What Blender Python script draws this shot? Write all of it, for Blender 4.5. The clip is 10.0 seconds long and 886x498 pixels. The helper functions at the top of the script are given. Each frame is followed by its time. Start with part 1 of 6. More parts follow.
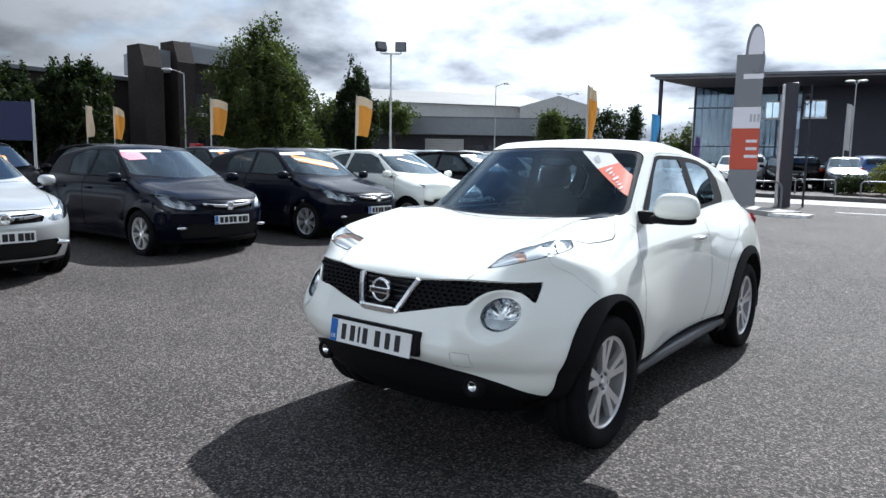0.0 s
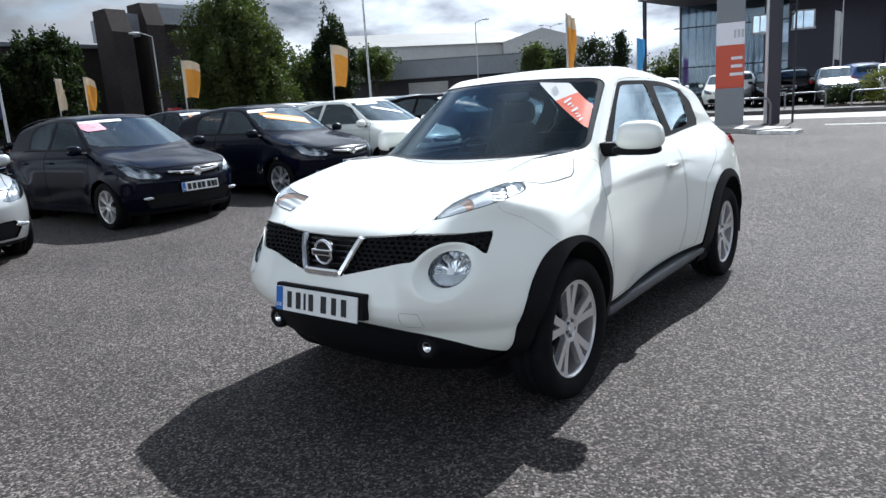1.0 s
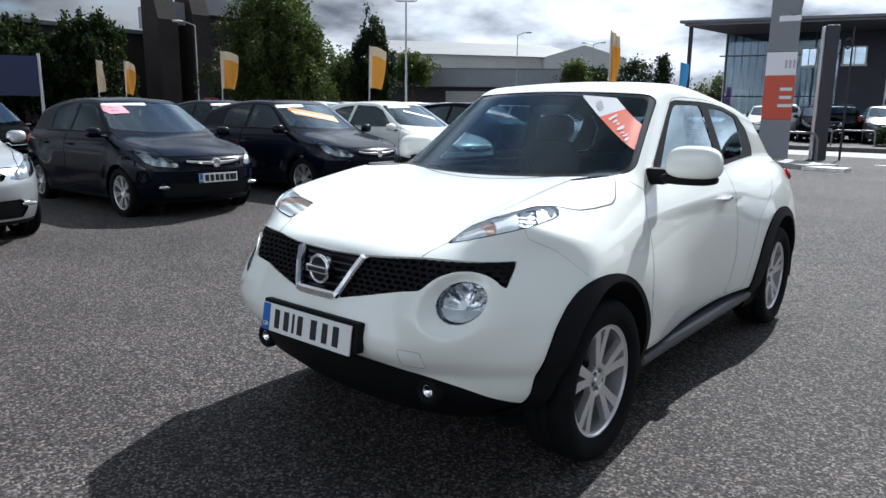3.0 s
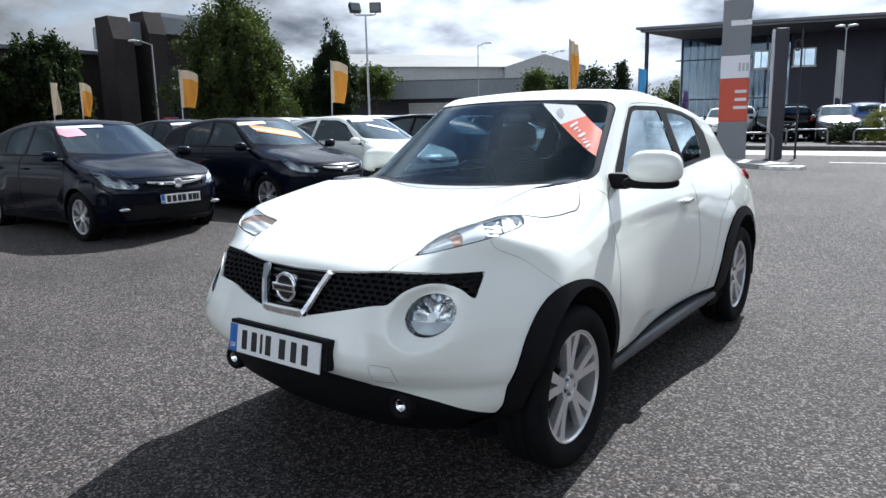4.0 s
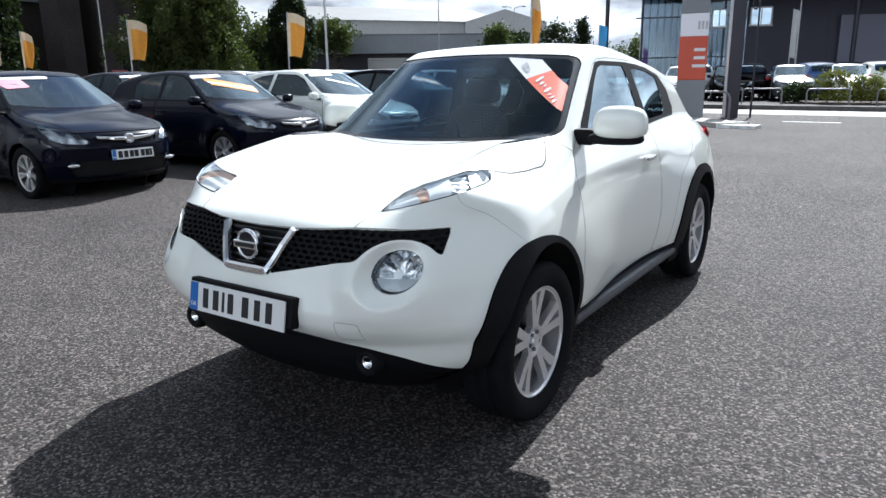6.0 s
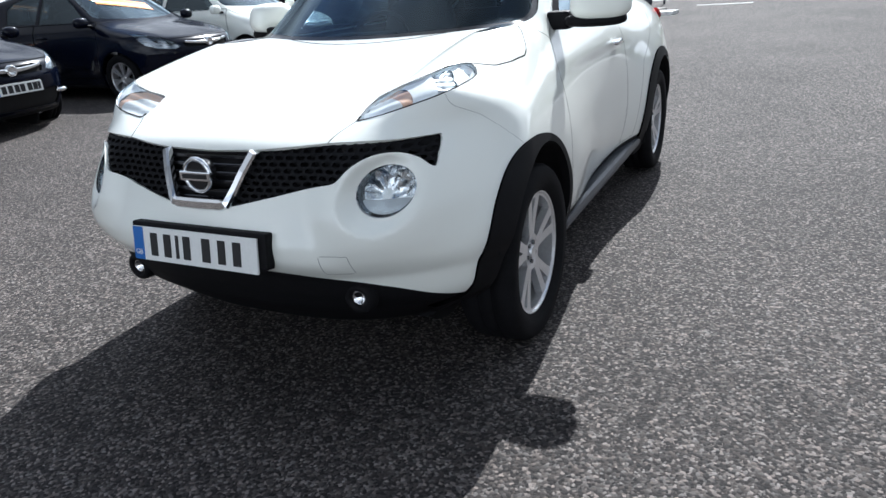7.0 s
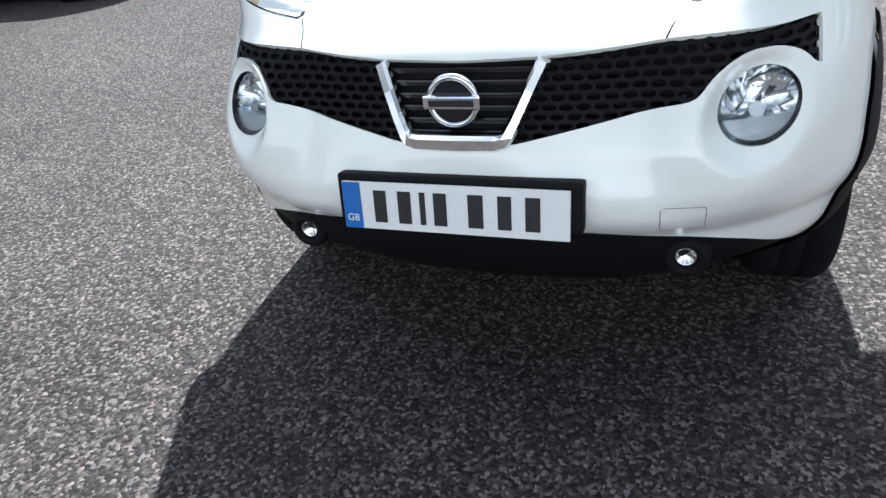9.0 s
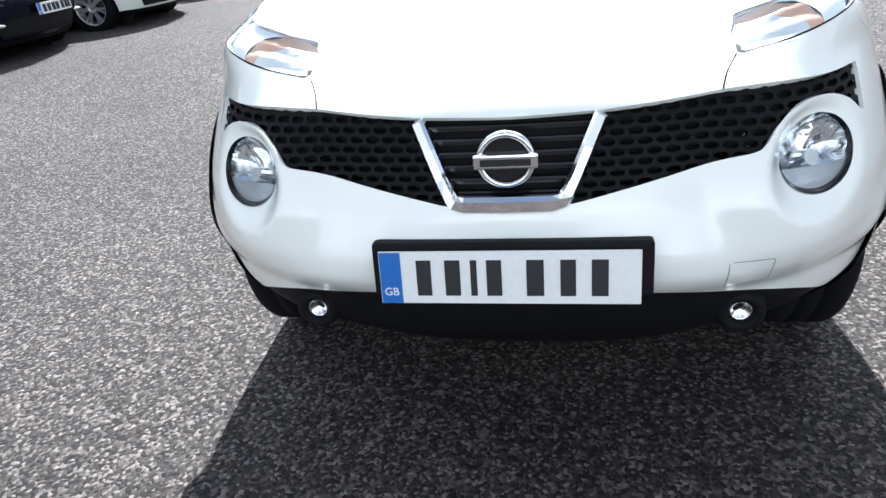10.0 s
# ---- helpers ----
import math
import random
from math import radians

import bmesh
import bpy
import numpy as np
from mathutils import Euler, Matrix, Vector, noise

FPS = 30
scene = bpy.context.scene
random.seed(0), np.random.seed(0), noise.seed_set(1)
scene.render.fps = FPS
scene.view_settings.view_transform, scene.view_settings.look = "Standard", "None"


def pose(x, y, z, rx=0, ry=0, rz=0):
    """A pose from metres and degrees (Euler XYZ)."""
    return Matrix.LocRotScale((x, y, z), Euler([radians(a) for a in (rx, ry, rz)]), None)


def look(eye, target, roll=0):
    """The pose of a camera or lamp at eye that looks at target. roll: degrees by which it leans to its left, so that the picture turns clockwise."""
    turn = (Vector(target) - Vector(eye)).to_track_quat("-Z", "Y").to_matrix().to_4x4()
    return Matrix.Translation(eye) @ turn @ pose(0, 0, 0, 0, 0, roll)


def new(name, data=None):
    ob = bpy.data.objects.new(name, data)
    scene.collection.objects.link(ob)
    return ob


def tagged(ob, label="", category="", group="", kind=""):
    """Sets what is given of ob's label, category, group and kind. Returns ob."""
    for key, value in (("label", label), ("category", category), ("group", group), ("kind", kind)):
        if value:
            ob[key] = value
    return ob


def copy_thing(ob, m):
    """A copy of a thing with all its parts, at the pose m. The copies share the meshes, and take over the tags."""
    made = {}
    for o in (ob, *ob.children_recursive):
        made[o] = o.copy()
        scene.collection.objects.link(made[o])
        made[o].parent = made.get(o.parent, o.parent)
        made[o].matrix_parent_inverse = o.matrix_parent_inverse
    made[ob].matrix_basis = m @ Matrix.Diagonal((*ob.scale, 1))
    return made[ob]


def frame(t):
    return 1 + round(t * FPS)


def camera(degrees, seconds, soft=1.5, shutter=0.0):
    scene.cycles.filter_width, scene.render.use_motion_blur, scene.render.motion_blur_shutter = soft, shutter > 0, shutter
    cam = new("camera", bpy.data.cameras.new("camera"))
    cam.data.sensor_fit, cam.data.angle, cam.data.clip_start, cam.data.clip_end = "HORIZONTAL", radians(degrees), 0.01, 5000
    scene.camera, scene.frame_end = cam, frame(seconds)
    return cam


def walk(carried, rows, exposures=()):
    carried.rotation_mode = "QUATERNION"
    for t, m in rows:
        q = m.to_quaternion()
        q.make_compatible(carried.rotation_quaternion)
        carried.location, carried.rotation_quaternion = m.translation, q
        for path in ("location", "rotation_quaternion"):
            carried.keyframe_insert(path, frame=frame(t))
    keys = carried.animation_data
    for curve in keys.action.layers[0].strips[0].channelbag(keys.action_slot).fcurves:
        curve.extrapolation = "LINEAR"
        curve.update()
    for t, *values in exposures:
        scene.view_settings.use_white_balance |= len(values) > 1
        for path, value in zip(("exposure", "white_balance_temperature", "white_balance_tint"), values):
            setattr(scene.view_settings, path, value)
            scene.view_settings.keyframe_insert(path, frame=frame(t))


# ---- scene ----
cam = camera(66.0, 10.0)
PATH = [
    (0, (2.209, -2.264, 1.406), (0.994, -0.696, 1.157), 1.0),
    (0.5, (2.228, -2.081, 1.408), (1.029, -0.509, 1.108), -1.6),
    (1, (2.250, -1.931, 1.399), (1.052, -0.382, 0.991), -3.8),
    (1.5, (2.185, -1.814, 1.386), (1.018, -0.224, 1.054), -1.6),
    (2, (2.052, -1.684, 1.395), (0.967, -0.022, 1.152), -2.2),
    (2.5, (2.005, -1.612, 1.369), (0.770, -0.094, 0.951), -0.4),
    (2.7, (2.019, -1.583, 1.384), (0.756, -0.080, 1.003), 0.9),
    (3.8, (2.022, -1.563, 1.373), (0.814, -0.013, 0.999), -1.7),
    (4, (2.022, -1.560, 1.384), (0.833, 0.009, 1.035), -1.3),
    (4.5, (2.027, -1.556, 1.372), (0.878, 0.030, 0.967), -0.3),
    (5, (2.029, -1.546, 1.372), (0.921, 0.072, 0.983), 1.8),
    (5.2, (2.034, -1.549, 1.374), (0.915, 0.056, 0.959), 1.5),
    (6.3, (1.935, -1.553, 1.371), (0.879, 0.079, 0.900), -1.7),
    (6.5, (1.878, -1.564, 1.371), (0.882, 0.103, 0.892), -1.0),
    (6.7, (1.784, -1.529, 1.312), (0.832, 0.141, 0.761), -2.0),
    (7, (1.625, -1.410, 1.296), (0.767, 0.246, 0.575), -4.6),
    (7.2, (1.516, -1.351, 1.318), (0.664, 0.294, 0.566), -6.5),
    (7.5, (1.345, -1.322, 1.302), (0.548, 0.283, 0.413), -6.5),
    (7.7, (1.221, -1.305, 1.305), (0.476, 0.322, 0.411), -5.2),
    (8, (1.018, -1.311, 1.329), (0.455, 0.403, 0.465), -2.1),
    (8.2, (0.893, -1.315, 1.315), (0.312, 0.409, 0.486), -1.7),
    (8.5, (0.712, -1.293, 1.293), (0.060, 0.343, 0.346), -2.0),
    (8.8, (0.557, -1.233, 1.282), (-0.111, 0.375, 0.298), -4.4),
    (9, (0.476, -1.198, 1.275), (-0.183, 0.385, 0.246), -7.6),
    (9.5, (0.327, -1.155, 1.254), (-0.226, 0.518, 0.308), -5.2),
    (10, (0.123, -1.150, 1.256), (-0.246, 0.595, 0.352), -6.0),
]
EXPOSURES = [(0, 0.92, 5800, 8), (1.0, 0.92, 5800, 8), (1.5, 0.86, 5800, 8), (2.0, 0.82, 5800, 8), (2.5, 0.62, 5800, 8), (4.0, 0.89, 5800, 8), (6.5, 0.98, 5800, 8), (7.5, 1.08, 5800, 8), (8.0, 1.32, 5800, 8), (8.5, 1.4, 5800, 8), (10, 1.73, 5800, 8)]
walk(cam, [(t, look(eye, target, roll)) for t, eye, target, roll in PATH], EXPOSURES)

# ---- light ----
SUN_WAY = Vector((-0.085, 1.008, 1.0)).normalized()      # from the ground towards the sun
world = bpy.data.worlds.new("sky")
scene.world = world
world.use_nodes = True
wt = world.node_tree
wt.nodes.clear()


def wnode(kind, **values):
    n = wt.nodes.new(kind)
    for k, v in values.items():
        n.inputs[k].default_value = v
    return n


sky = wt.nodes.new("ShaderNodeTexSky")
sky.sky_type = "NISHITA"
sky.sun_disc = False
sky.sun_elevation = math.asin(SUN_WAY.z)
sky.sun_rotation = math.atan2(SUN_WAY.x, SUN_WAY.y)
sky_scale = wt.nodes.new("ShaderNodeVectorMath")
sky_scale.operation = "SCALE"
sky_scale.inputs["Scale"].default_value = 0.10
wt.links.new(sky.outputs[0], sky_scale.inputs[0])
coord = wt.nodes.new("ShaderNodeTexCoord")
split = wt.nodes.new("ShaderNodeSeparateXYZ")
wt.links.new(coord.outputs["Generated"], split.inputs[0])
lift = wt.nodes.new("ShaderNodeMath")
lift.operation = "MAXIMUM"
lift.inputs[1].default_value = 0.0
wt.links.new(split.outputs[2], lift.inputs[0])
lift2 = wt.nodes.new("ShaderNodeMath")
lift2.operation = "ADD"
lift2.inputs[1].default_value = 0.30
wt.links.new(lift.outputs[0], lift2.inputs[0])
flat = wt.nodes.new("ShaderNodeVectorMath")
flat.operation = "DIVIDE"
wt.links.new(coord.outputs["Generated"], flat.inputs[0])
spread = wt.nodes.new("ShaderNodeCombineXYZ")
for i in range(3):
    wt.links.new(lift2.outputs[0], spread.inputs[i])
wt.links.new(spread.outputs[0], flat.inputs[1])
cloud = wnode("ShaderNodeTexNoise", Scale=1.25, Detail=6.0, Roughness=0.5)
wt.links.new(flat.outputs[0], cloud.inputs["Vector"])
cover = wt.nodes.new("ShaderNodeValToRGB")
cover.color_ramp.elements[0].position, cover.color_ramp.elements[0].color = 0.27, (0, 0, 0, 1)
cover.color_ramp.elements[1].position, cover.color_ramp.elements[1].color = 0.42, (1, 1, 1, 1)
gaps = wt.nodes.new("ShaderNodeMath")          # overhead the gaps between the clouds open up
gaps.operation = "MULTIPLY_ADD"
gaps.inputs[1].default_value = -0.12
high = wt.nodes.new("ShaderNodeMath")
high.operation = "MULTIPLY"
wt.links.new(lift.outputs[0], high.inputs[0])
wt.links.new(lift.outputs[0], high.inputs[1])
wt.links.new(high.outputs[0], gaps.inputs[0])
wt.links.new(cloud.outputs[0], gaps.inputs[2])
wt.links.new(gaps.outputs[0], cover.inputs[0])
body_noise = wnode("ShaderNodeTexNoise", Scale=1.9, Detail=8.0, Roughness=0.53)
wt.links.new(flat.outputs[0], body_noise.inputs["Vector"])
tone = wt.nodes.new("ShaderNodeValToRGB")
tone.color_ramp.elements[0].position, tone.color_ramp.elements[0].color = 0.38, (0.16, 0.175, 0.202, 1)
tone.color_ramp.elements[1].position, tone.color_ramp.elements[1].color = 0.63, (0.90, 0.91, 0.93, 1)
wt.links.new(body_noise.outputs[0], tone.inputs[0])
mixer = wt.nodes.new("ShaderNodeMix")
mixer.data_type = "RGBA"
wt.links.new(cover.outputs[0], mixer.inputs[0])
wt.links.new(sky_scale.outputs[0], mixer.inputs[6])
sunward = wt.nodes.new("ShaderNodeVectorMath")
sunward.operation = "DOT_PRODUCT"
sunward.inputs[1].default_value = SUN_WAY
wt.links.new(coord.outputs["Generated"], sunward.inputs[0])
# clouds glare towards the sun, are raised opposite to it and greyest to its sides
toward = wt.nodes.new("ShaderNodeMapRange")
toward.inputs[1].default_value, toward.inputs[2].default_value, toward.inputs[3].default_value, toward.inputs[4].default_value = 0.35, 1.0, 0.50, 1.95
# unseen clouds opposite the sun, brightened as fill for the car's shaded front
away = wt.nodes.new("ShaderNodeMapRange")
away.inputs[1].default_value, away.inputs[2].default_value, away.inputs[3].default_value, away.inputs[4].default_value = -0.1, -0.72, 0.0, 2.2
glare = wt.nodes.new("ShaderNodeMath")
for n in (toward, away):
    wt.links.new(sunward.outputs["Value"], n.inputs[0])
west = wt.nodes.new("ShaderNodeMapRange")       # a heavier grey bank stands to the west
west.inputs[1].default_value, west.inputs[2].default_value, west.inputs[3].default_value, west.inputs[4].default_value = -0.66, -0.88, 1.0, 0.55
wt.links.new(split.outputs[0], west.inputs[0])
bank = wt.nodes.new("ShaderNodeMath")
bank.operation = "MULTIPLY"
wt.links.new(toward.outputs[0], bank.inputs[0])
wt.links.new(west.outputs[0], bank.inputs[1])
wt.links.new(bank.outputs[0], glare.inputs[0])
wt.links.new(away.outputs[0], glare.inputs[1])
lit = wt.nodes.new("ShaderNodeVectorMath")
lit.operation = "SCALE"
wt.links.new(tone.outputs[0], lit.inputs[0])
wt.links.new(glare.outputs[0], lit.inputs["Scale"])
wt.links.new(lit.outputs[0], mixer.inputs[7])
back = wnode("ShaderNodeBackground", Strength=0.76)
wt.links.new(mixer.outputs[2], back.inputs[0])
out = wt.nodes.new("ShaderNodeOutputWorld")
wt.links.new(back.outputs[0], out.inputs[0])

sun = new("sun", bpy.data.lights.new("sun", "SUN"))
sun.data.energy, sun.data.angle, sun.data.color = 5.0, radians(0.55), (1.0, 0.96, 0.90)
sun.matrix_world = look((0, 0, 0), -SUN_WAY) @ pose(0, 0, 0)

# ---- materials ----


def material(name, colour, rough=0.5, metal=0.0, coat=0.0, trans=0.0, ior=1.45, vary=0.0, grain=0.0, size=20.0, bump=0.0, bump_size=200.0, emit=0.0, alpha=1.0):
    """A Principled surface; vary and grain shift its colour at two scales (size in cells a metre), bump gives relief."""
    m = bpy.data.materials.new(name)
    m.use_nodes = True
    t = m.node_tree
    b = t.nodes["Principled BSDF"]
    b.inputs["Base Color"].default_value = (*colour, 1)
    b.inputs["Roughness"].default_value = rough
    b.inputs["Metallic"].default_value = metal
    b.inputs["Coat Weight"].default_value = coat
    b.inputs["Coat Roughness"].default_value = 0.03
    b.inputs["Transmission Weight"].default_value = trans
    b.inputs["IOR"].default_value = ior
    if emit:
        b.inputs["Emission Color"].default_value = (*colour, 1)
        b.inputs["Emission Strength"].default_value = emit
    where = t.nodes.new("ShaderNodeTexCoord")
    if vary or grain:
        shade = None
        for amount, scale in ((vary, size * 0.1), (grain, size)):
            if not amount:
                continue
            n = t.nodes.new("ShaderNodeTexNoise")
            n.inputs["Scale"].default_value = scale
            n.inputs["Detail"].default_value = 5
            t.links.new(where.outputs["Object"], n.inputs["Vector"])
            r = t.nodes.new("ShaderNodeMapRange")
            r.inputs[1].default_value, r.inputs[2].default_value = 0.3, 0.7
            r.inputs[3].default_value, r.inputs[4].default_value = 1 - amount, 1 + amount
            t.links.new(n.outputs[0], r.inputs[0])
            if shade is None:
                shade = r.outputs[0]
            else:
                k = t.nodes.new("ShaderNodeMath")
                k.operation = "MULTIPLY"
                t.links.new(shade, k.inputs[0])
                t.links.new(r.outputs[0], k.inputs[1])
                shade = k.outputs[0]
        c = t.nodes.new("ShaderNodeVectorMath")
        c.operation = "SCALE"
        c.inputs[0].default_value = colour
        t.links.new(shade, c.inputs["Scale"])
        t.links.new(c.outputs[0], b.inputs["Base Color"])
    if bump:
        n = t.nodes.new("ShaderNodeTexNoise")
        n.inputs["Scale"].default_value = bump_size
        n.inputs["Detail"].default_value = 4
        t.links.new(where.outputs["Object"], n.inputs["Vector"])
        k = t.nodes.new("ShaderNodeBump")
        k.inputs["Strength"].default_value = bump
        k.inputs["Distance"].default_value = 0.3 / bump_size
        t.links.new(n.outputs[0], k.inputs["Height"])
        t.links.new(k.outputs[0], b.inputs["Normal"])
    return m


def glass_material(name, tint, clear, mirror_part=0.08):
    """Thin glazing: what comes straight through is tinted, and the surface mirrors the sky by Fresnel."""
    m = bpy.data.materials.new(name)
    m.use_nodes = True
    t = m.node_tree
    t.nodes.clear()
    thin = t.nodes.new("ShaderNodeBsdfTransparent")
    thin.inputs[0].default_value = (*[c * clear for c in tint], 1)
    gloss = t.nodes.new("ShaderNodeBsdfGlossy")
    gloss.inputs["Roughness"].default_value = 0.02
    gloss.inputs["Color"].default_value = (0.76, 0.91, 1.0, 1)
    facing = t.nodes.new("ShaderNodeLayerWeight")
    facing.inputs[0].default_value = 0.5
    steep = t.nodes.new("ShaderNodeMath")
    steep.operation = "POWER"
    steep.inputs[1].default_value = 4.0
    t.links.new(facing.outputs["Facing"], steep.inputs[0])
    fres = t.nodes.new("ShaderNodeMath")
    fres.operation = "MULTIPLY_ADD"
    fres.inputs[1].default_value, fres.inputs[2].default_value = 0.88, mirror_part
    t.links.new(steep.outputs[0], fres.inputs[0])
    mix = t.nodes.new("ShaderNodeMixShader")
    o = t.nodes.new("ShaderNodeOutputMaterial")
    t.links.new(fres.outputs[0], mix.inputs[0])
    t.links.new(thin.outputs[0], mix.inputs[1])
    t.links.new(gloss.outputs[0], mix.inputs[2])
    t.links.new(mix.outputs[0], o.inputs[0])
    return m


def asphalt_material():
    """Worn tarmac: grey binder with pale and dark stone chips, patchy wear over metres."""
    m = bpy.data.materials.new("asphalt")
    m.use_nodes = True
    t = m.node_tree
    b = t.nodes["Principled BSDF"]
    where = t.nodes.new("ShaderNodeTexCoord")
    chips = t.nodes.new("ShaderNodeTexVoronoi")
    chips.inputs["Scale"].default_value = 102
    chips.inputs["Randomness"].default_value = 1.0
    t.links.new(where.outputs["Object"], chips.inputs["Vector"])
    grey = t.nodes.new("ShaderNodeSeparateColor")
    t.links.new(chips.outputs["Color"], grey.inputs[0])
    ramp = t.nodes.new("ShaderNodeValToRGB")
    e = ramp.color_ramp.elements
    e[0].position, e[0].color = 0.0, (0.011, 0.0103, 0.0105, 1)
    e[1].position, e[1].color = 1.0, (0.180, 0.165, 0.155, 1)
    for p, c in ((0.30, (0.023, 0.0213, 0.0210, 1)), (0.62, (0.047, 0.0432, 0.0405, 1)), (0.86, (0.100, 0.092, 0.087, 1))):
        k = e.new(p)
        k.color = c
    t.links.new(grey.outputs[0], ramp.inputs[0])
    fine = t.nodes.new("ShaderNodeTexNoise")
    fine.inputs["Scale"].default_value = 260
    fine.inputs["Detail"].default_value = 3
    t.links.new(where.outputs["Object"], fine.inputs["Vector"])
    wear = t.nodes.new("ShaderNodeTexNoise")
    wear.inputs["Scale"].default_value = 0.55
    wear.inputs["Detail"].default_value = 6
    wear.inputs["Roughness"].default_value = 0.6
    t.links.new(where.outputs["Object"], wear.inputs["Vector"])
    a = t.nodes.new("ShaderNodeMapRange")
    a.inputs[1].default_value, a.inputs[2].default_value, a.inputs[3].default_value, a.inputs[4].default_value = 0.3, 0.7, 0.78, 1.25
    t.links.new(wear.outputs[0], a.inputs[0])
    a2 = t.nodes.new("ShaderNodeMapRange")
    a2.inputs[1].default_value, a2.inputs[2].default_value, a2.inputs[3].default_value, a2.inputs[4].default_value = 0.3, 0.7, 0.78, 1.22
    t.links.new(fine.outputs[0], a2.inputs[0])
    k = t.nodes.new("ShaderNodeMath")
    k.operation = "MULTIPLY"
    t.links.new(a.outputs[0], k.inputs[0])
    t.links.new(a2.outputs[0], k.inputs[1])
    c = t.nodes.new("ShaderNodeVectorMath")
    c.operation = "SCALE"
    t.links.new(ramp.outputs[0], c.inputs[0])
    t.links.new(k.outputs[0], c.inputs["Scale"])
    hue = t.nodes.new("ShaderNodeMix")          # some chips are pinkish, some greenish grey
    hue.data_type = "RGBA"
    hue.inputs[6].default_value, hue.inputs[7].default_value = (1.10, 1.0, 0.96, 1), (0.98, 0.99, 1.01, 1)
    t.links.new(grey.outputs[1], hue.inputs[0])
    tinted = t.nodes.new("ShaderNodeVectorMath")
    tinted.operation = "MULTIPLY"
    t.links.new(c.outputs[0], tinted.inputs[0])
    t.links.new(hue.outputs[2], tinted.inputs[1])
    t.links.new(tinted.outputs[0], b.inputs["Base Color"])
    b.inputs["Roughness"].default_value = 0.84
    b.inputs["Specular IOR Level"].default_value = 0.2
    h = t.nodes.new("ShaderNodeBump")
    h.inputs["Strength"].default_value = 0.6
    h.inputs["Distance"].default_value = 0.004
    h.invert = True
    t.links.new(chips.outputs["Distance"], h.inputs["Height"])
    t.links.new(h.outputs[0], b.inputs["Normal"])
    return m


def leaf_material(name, colour):
    m = material(name, colour, rough=0.6, vary=0.35, grain=0.4, size=12)
    t = m.node_tree
    b = t.nodes["Principled BSDF"]
    b.inputs["Specular IOR Level"].default_value = 0.15
    shine = t.nodes.new("ShaderNodeBsdfTranslucent")
    shine.inputs[0].default_value = (colour[0] * 1.6, colour[1] * 1.7, colour[2] * 0.9, 1)
    mix = t.nodes.new("ShaderNodeMixShader")
    mix.inputs[0].default_value = 0.30
    t.links.new(b.outputs[0], mix.inputs[1])
    t.links.new(shine.outputs[0], mix.inputs[2])
    t.links.new(mix.outputs[0], t.nodes["Material Output"].inputs[0])
    return m


ASPHALT = asphalt_material()
WHITE = material("white_paint", (0.83, 0.85, 0.79), rough=0.28, coat=1.0)
NAVY = material("navy_paint", (0.0016, 0.0030, 0.0095), rough=0.22, coat=0.34, ior=1.20)
BLACK_PAINT = material("black_paint", (0.015, 0.015, 0.017), rough=0.17, metal=1.0, coat=0.10)
SILVER = material("silver_paint", (0.50, 0.52, 0.53), rough=0.32, metal=0.6, coat=1.0)
RED = material("red_paint", (0.30, 0.008, 0.012), rough=0.3, coat=1.0)
BLUE = material("blue_paint", (0.02, 0.07, 0.22), rough=0.3, coat=1.0)
GREY_PAINT = material("grey_paint", (0.09, 0.095, 0.10), rough=0.3, metal=0.4, coat=1.0)
TRIM = material("black_plastic", (0.006, 0.006, 0.007), rough=0.6, vary=0.15, grain=0.2, size=300, bump=0.25, bump_size=900)
GLOSS_BLACK = material("gloss_black", (0.012, 0.012, 0.014), rough=0.12)
STEP_GREY = material("step_plastic", (0.045, 0.050, 0.060), rough=0.38, vary=0.1, grain=0.1, size=60)
# near-black puts the shade of openings and housings into the colour
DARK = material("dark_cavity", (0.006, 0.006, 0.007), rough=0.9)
CLOTH = material("seat_cloth", (0.010, 0.012, 0.017), rough=0.9, grain=0.3, size=400, bump=0.3, bump_size=1500)
DASH = material("dashboard_plastic", (0.014, 0.014, 0.016), rough=0.7, bump=0.2, bump_size=900)
RUBBER = material("tyre_rubber", (0.007, 0.007, 0.008), rough=0.75, vary=0.2, grain=0.25, size=120, bump=0.2, bump_size=500)
ALLOY = material("alloy_silver", (0.74, 0.74, 0.75), rough=0.30, metal=0.75, coat=0.4, grain=0.06, size=80)
# darker than bare steel: shade behind the spokes is in the colour
DISC = material("shaded_brake_steel", (0.025, 0.025, 0.026), rough=0.4, metal=0.9)
CHROME = material("chrome", (0.82, 0.83, 0.84), rough=0.07, metal=1.0)
REFLECTOR = material("lamp_reflector", (0.90, 0.91, 0.92), rough=0.16, metal=1.0)
for dull, gloss_level in ((TRIM, 0.14), (RUBBER, 0.10)):
    dull.node_tree.nodes["Principled BSDF"].inputs["Specular IOR Level"].default_value = gloss_level
for deep in (NAVY, BLACK_PAINT):
    deep.node_tree.nodes["Principled BSDF"].inputs["Specular Tint"].default_value = (0.22, 0.22, 0.24, 1)
LAMP_GREY = material("lamp_grey", (0.52, 0.53, 0.55), rough=0.3, metal=0.6)
LAMP_BOWL = material("lamp_bowl", (0.74, 0.74, 0.74), rough=0.34, metal=0.2)
LAMP_SHADE = material("lamp_shade", (0.40, 0.41, 0.42), rough=0.36, metal=0.35)
# near-white colour stands for the sun's glare on the reflector
LAMP_SUNLIT = material("lamp_sunlit", (0.90, 0.91, 0.92), rough=0.3, coat=0.5)
AMBER = material("amber_lens", (0.66, 0.40, 0.27), rough=0.2, coat=0.6)
